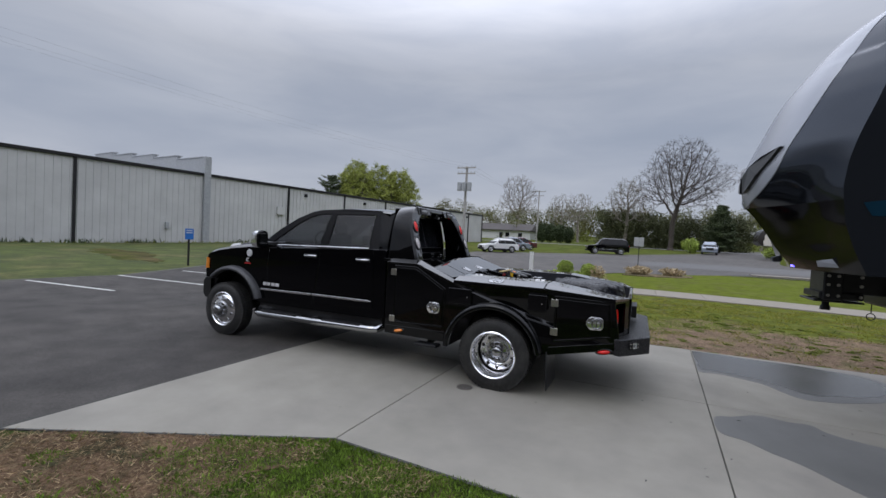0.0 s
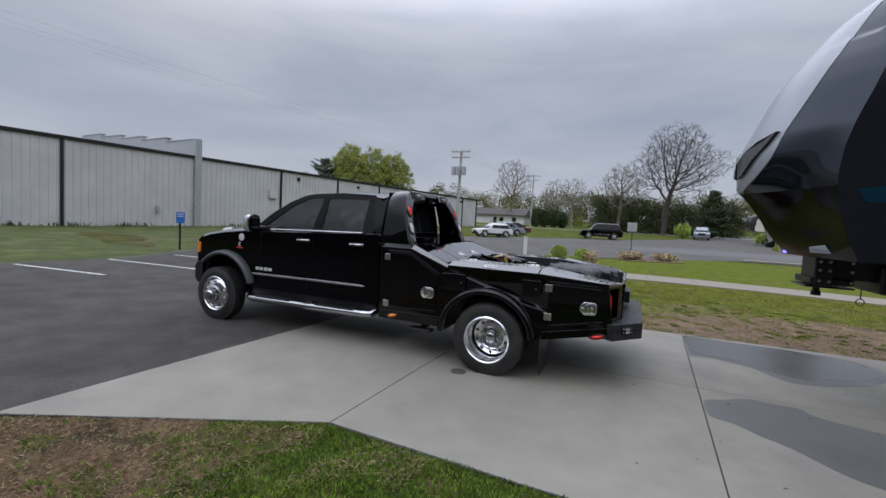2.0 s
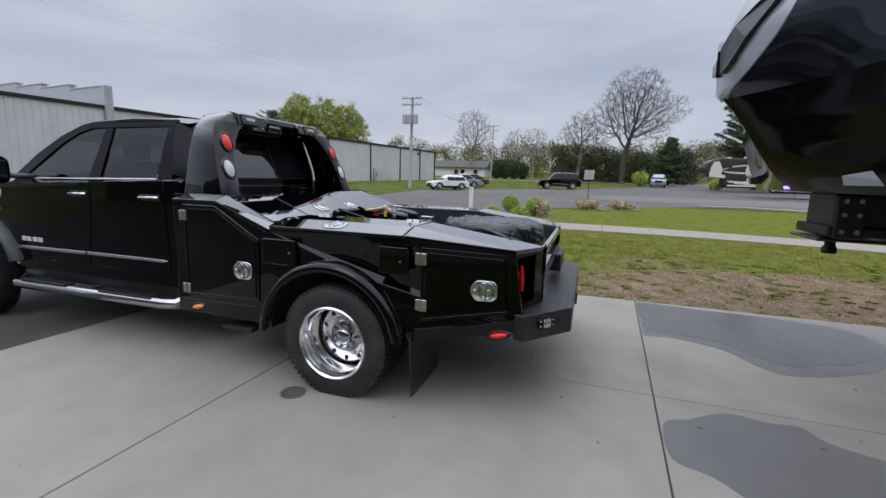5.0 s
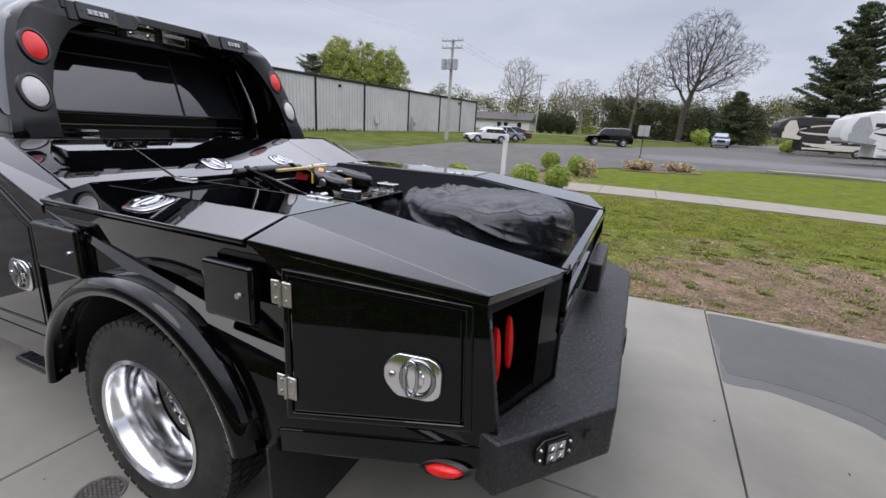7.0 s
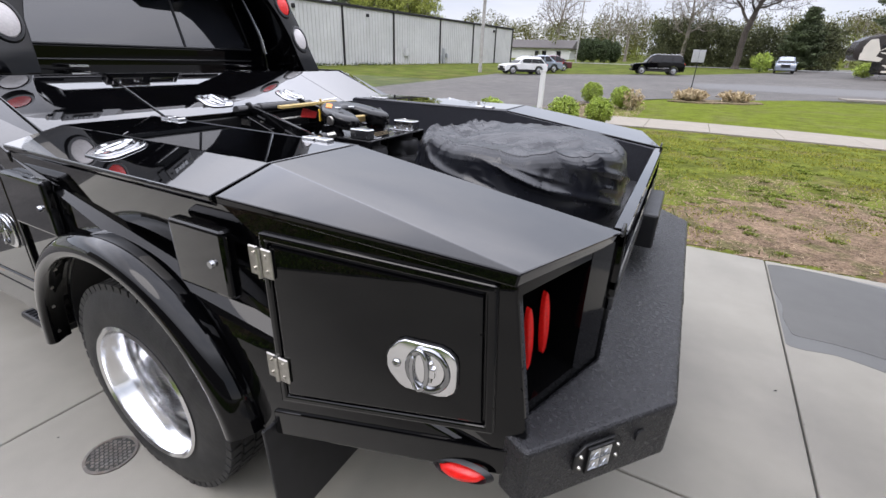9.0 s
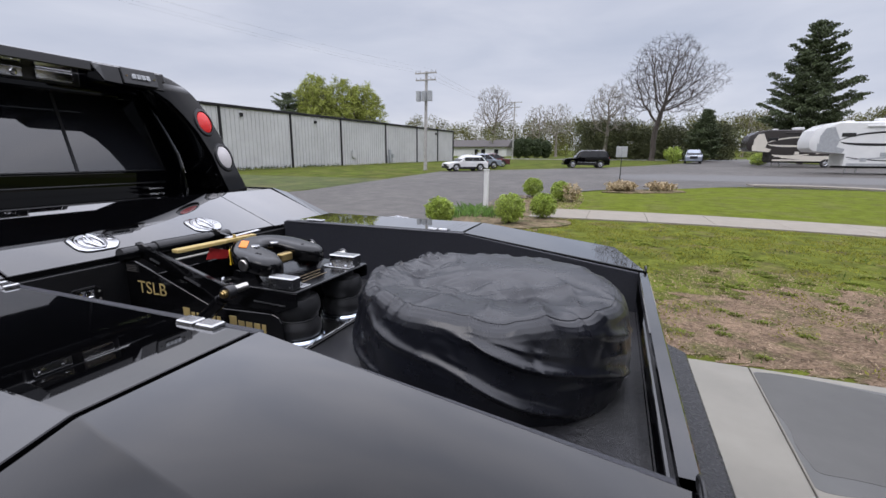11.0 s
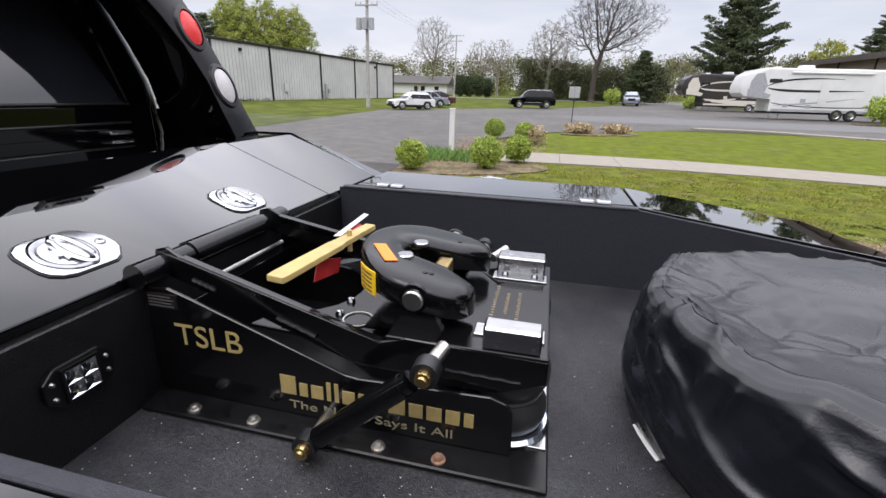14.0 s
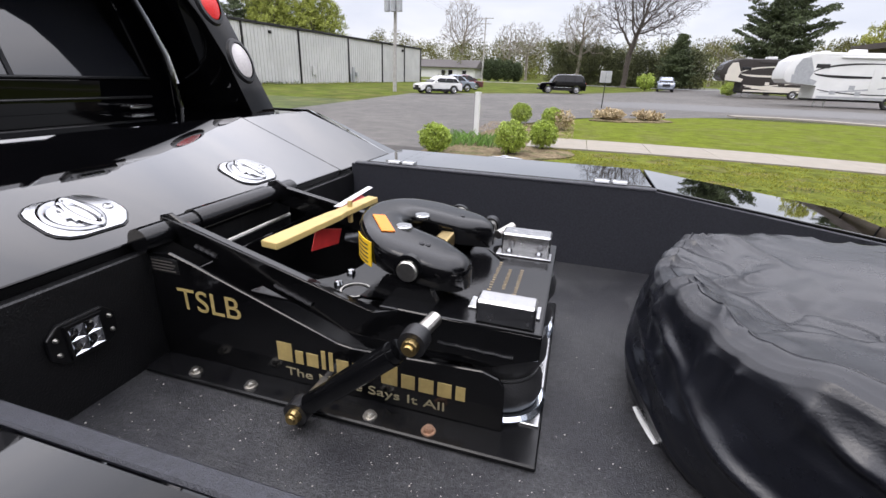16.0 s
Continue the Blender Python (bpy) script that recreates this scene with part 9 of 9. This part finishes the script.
    part("grille", bbox(-L - 0.02, -L + 0.05, -W * 0.45, W * 0.45, hood - (0.50 if style == "pickup" else 0.36), hood - 0.16, 0.02, 1, m), TRIMDK, ob)
    part("bumper", bbox(-L - 0.03, -L + 0.06, -W * 0.86, W * 0.86, low + 0.02, low + 0.2, 0.03, 1, m), TRIMDK if style in ("suv", "crossover") else paint, ob)
    part("underside", bbox(-L * 0.9, L * 0.9, -W * 0.7, W * 0.7, low - 0.02, low + 0.1, 0.02, 1, m), INTERIOR, ob)
    for s in (-1, 1):
        part("sill_cladding", bbox(xa + wr * 1.22, xb - wr * 1.22, s * W - 0.02, s * W + 0.014, low - 0.02, low + 0.15, 0.006, 1, m), TRIMDK, ob)
        part("side_moulding", bbox(xa + wr * 1.25, xb - wr * 1.25, s * W - 0.01, s * W + 0.012, low + 0.25, low + 0.29, 0.004, 1, m), ALU if paint is PAINT2 else paint, ob)
    if style in ("suv", "crossover"):
        for s in (-1, 1):
            part("roof_rail", bbox(r0 + 0.3, r1 - 0.2, s * wi * 0.86 - 0.02, s * wi * 0.86 + 0.02, H - 0.02, H + 0.045, 0.01, 1, m), ALU, ob)
    return ob


car("suv", (-11.45, 37.9), 44, 3.85, 1.65, 1.40, WHITEP, "white crossover parked at the edge of the lot", "crossover")
car("sedan", (-11.9, 43.8), 40, 4.3, 1.75, 1.5, SILVERP, "silver-blue sedan parked behind the white crossover", "sedan")
car("sedan", (-12.2, 48.4), 40, 4.5, 1.85, 1.5, REDP, "dark red car parked past the silver sedan", "sedan")
car("suv", (-1.9, 49.6), 14, 4.6, 1.95, 1.78, PAINT2, "black boxy SUV parked on the lot")
car("pickup", (11.1, 71.0), 90 - 6, 5.6, 2.05, 1.92, SILVERP, "silver pickup facing the lot", "pickup")


# ---- trailers on the far side of the lot ----
def far_trailer(name, at, yaw, label, main, stripe, stripe2, length, height, nose_up):
    x, y = at
    m = Matrix.Translation((x, y, ground_z(x, y))) @ Matrix.Rotation(radians(yaw), 4, "Z")
    ob = thing(name, m.translation, label, "trailer", "far trailers")
    H, L = height, length
    low = 0.62
    # outline of the flank: raised gooseneck nose, then the deep body
    prof = [(2.4, low), (2.4, 1.55), (0.35, 1.72), (0.05, 2.0), (0.0, 2.55), (0.25, H * 0.84), (0.9, H * 0.95), (1.8, H), (L, H - 0.05), (L, low)]
    bm = bmesh.new()
    rings = []
    for yy, tuck in ((-1.22, 0.10), (-1.12, 0.0), (1.12, 0.0), (1.22, 0.10)):
        rings.append([bm.verts.new((px + (tuck * 3.2 if px < 1.0 else 0), yy, pz - (tuck if pz > 3 else 0))) for px, pz in prof])
    for a, b in zip(rings, rings[1:]):
        for k in range(len(prof)):
            bm.faces.new((a[k - 1], a[k], b[k], b[k - 1]))
    bm.faces.new(rings[0])
    bm.faces.new(rings[-1])
    bm.transform(m)
    part("body", bm, main, ob, smooth=True, angle=30)

    def flat(pts, material, name, lift=0.008, lab=""):
        bm = bmesh.new()
        prism(bm, pts, -1.22 - lift, -1.215, "y")
        bm.transform(m)
        return part(name, bm, material, ob, lab)

    def swoosh(p0, p1, p2, w0, w1, n=14):
        a, b, c = (Vector(p) for p in (p0, p1, p2))
        up, dn = [], []
        for i in range(n + 1):
            t = i / n
            q = a.lerp(b, t).lerp(b.lerp(c, t), t)
            w = w0 + (w1 - w0) * math.sin(math.pi * min(1, t * 1.0 + 0.02))
            up.append((q.x, q.y + w / 2))
            dn.append((q.x, q.y - w / 2))
        return up + dn[::-1]
    flat(swoosh((1.9, 2.55), (3.0, 3.35), (7.4, 3.2), 0.03, 0.14), stripe, "graphic")
    flat(swoosh((2.0, 2.45), (2.6, 2.1), (9.0, 2.35), 0.04, 0.20), stripe, "graphic")
    flat(swoosh((2.7, 1.1), (5.0, 1.2), (8.5, 1.75), 0.03, 0.12), stripe2, "graphic")
    flat([(2.6, low + 0.02), (L - 0.1, low + 0.02), (L - 0.1, low + 0.2), (2.6, low + 0.2)], stripe2, "skirt")
    flat([(2.0, 2.85), (2.9, 2.85), (2.9, 3.15), (2.0, 3.15)], DARKGLASS, "window", 0.02)
    flat([(0.55, 1.74), (2.2, 1.60), (2.35, 1.9), (1.4, 2.2), (0.5, 2.35)], stripe2, "graphic")
    for px, pz in ((3.4, 0.95), (4.6, 1.35), (5.1, 0.9), (5.9, 1.4)):
        flat([(px, pz), (px + 0.4, pz), (px + 0.4, pz + 0.3), (px, pz + 0.3)], stripe2, "hatch", 0.014)
    for k, px in enumerate((7.5, 8.55)):
        bm = spin(bmesh.new(), [(0.26, -0.13), (0.41, -0.13), (0.44, -0.09), (0.44, 0.09), (0.41, 0.13), (0.26, 0.13)], (px, -1.14, 0.44), "y", 24)
        bm.transform(m)
        w = part("wheel", bm, RUBBER, ob, smooth=True)
        bm = spin(bmesh.new(), [(0.27, -0.11), (0.22, -0.06), (0.001, -0.09)], (px, -1.14, 0.44), "y", 20)
        bm.transform(m)
        part("rim", bm, ALU, w)
    part("chassis", bbox(2.5, L - 0.3, -1.05, 1.05, low - 0.16, low + 0.01, 0.01, 1, m), TRIMDK, ob)
    flat([(0.62, 2.15), (1.75, 1.95), (1.95, 2.6), (1.5, H * 0.90), (0.95, H * 0.88), (0.62, 2.9)], GALV if main is WHITEP else stripe, "cap_panel", 0.006, "tinted panel of the front cap")
    flat([(L - 1.3, 1.9), (L - 0.5, 1.9), (L - 0.5, 2.7), (L - 1.3, 2.7)], DARKGLASS, "window", 0.02)
    flat(swoosh((2.5, 1.3), (5.0, 0.75), (L - 0.6, 1.25), 0.05, 0.42 if main is not WHITEP else 0.08), stripe, "graphic", 0.005)
    flat([(5.9, 1.25), (6.5, 1.25), (6.5, 3.1), (5.9, 3.1)], main, "entry_door", 0.03)
    for px in (2.7, 3.4):
        part("landing_leg", bbox(px - 0.05, px + 0.05, -1.0, -0.9, 0.0, 0.7, 0.01, 1, m), ALU, ob)
    part("air_conditioner", bbox(4.5, 5.5, -0.35, 0.35, H - 0.03, H + 0.28, 0.08, 2, m), WHITEP, ob)
    part("roof_vent", bbox(2.6, 3.1, -0.25, 0.25, H - 0.02, H + 0.15, 0.04, 2, m), WHITEP, ob)
    part("awning", bbox(3.5, 9.3, -1.36, -1.22, H - 0.42, H - 0.28, 0.04, 2, m), main, ob)
    return ob


far_trailer("white_trailer", (15.4, 45.2), 2.5, "white fifth-wheel trailer with black and grey swooshes", WHITEP, TRIMDK, GALV, 12.6, 4.0, 0)
far_trailer("motor_trailer", (14.6, 60.5), 3.0, "dark and cream fifth-wheel trailer with swooping graphics", mat("dark_brown_paint", (0.03, 0.025, 0.022), 0.25, var=0.1), CREAM, CREAM, 12.0, 4.0, 0)
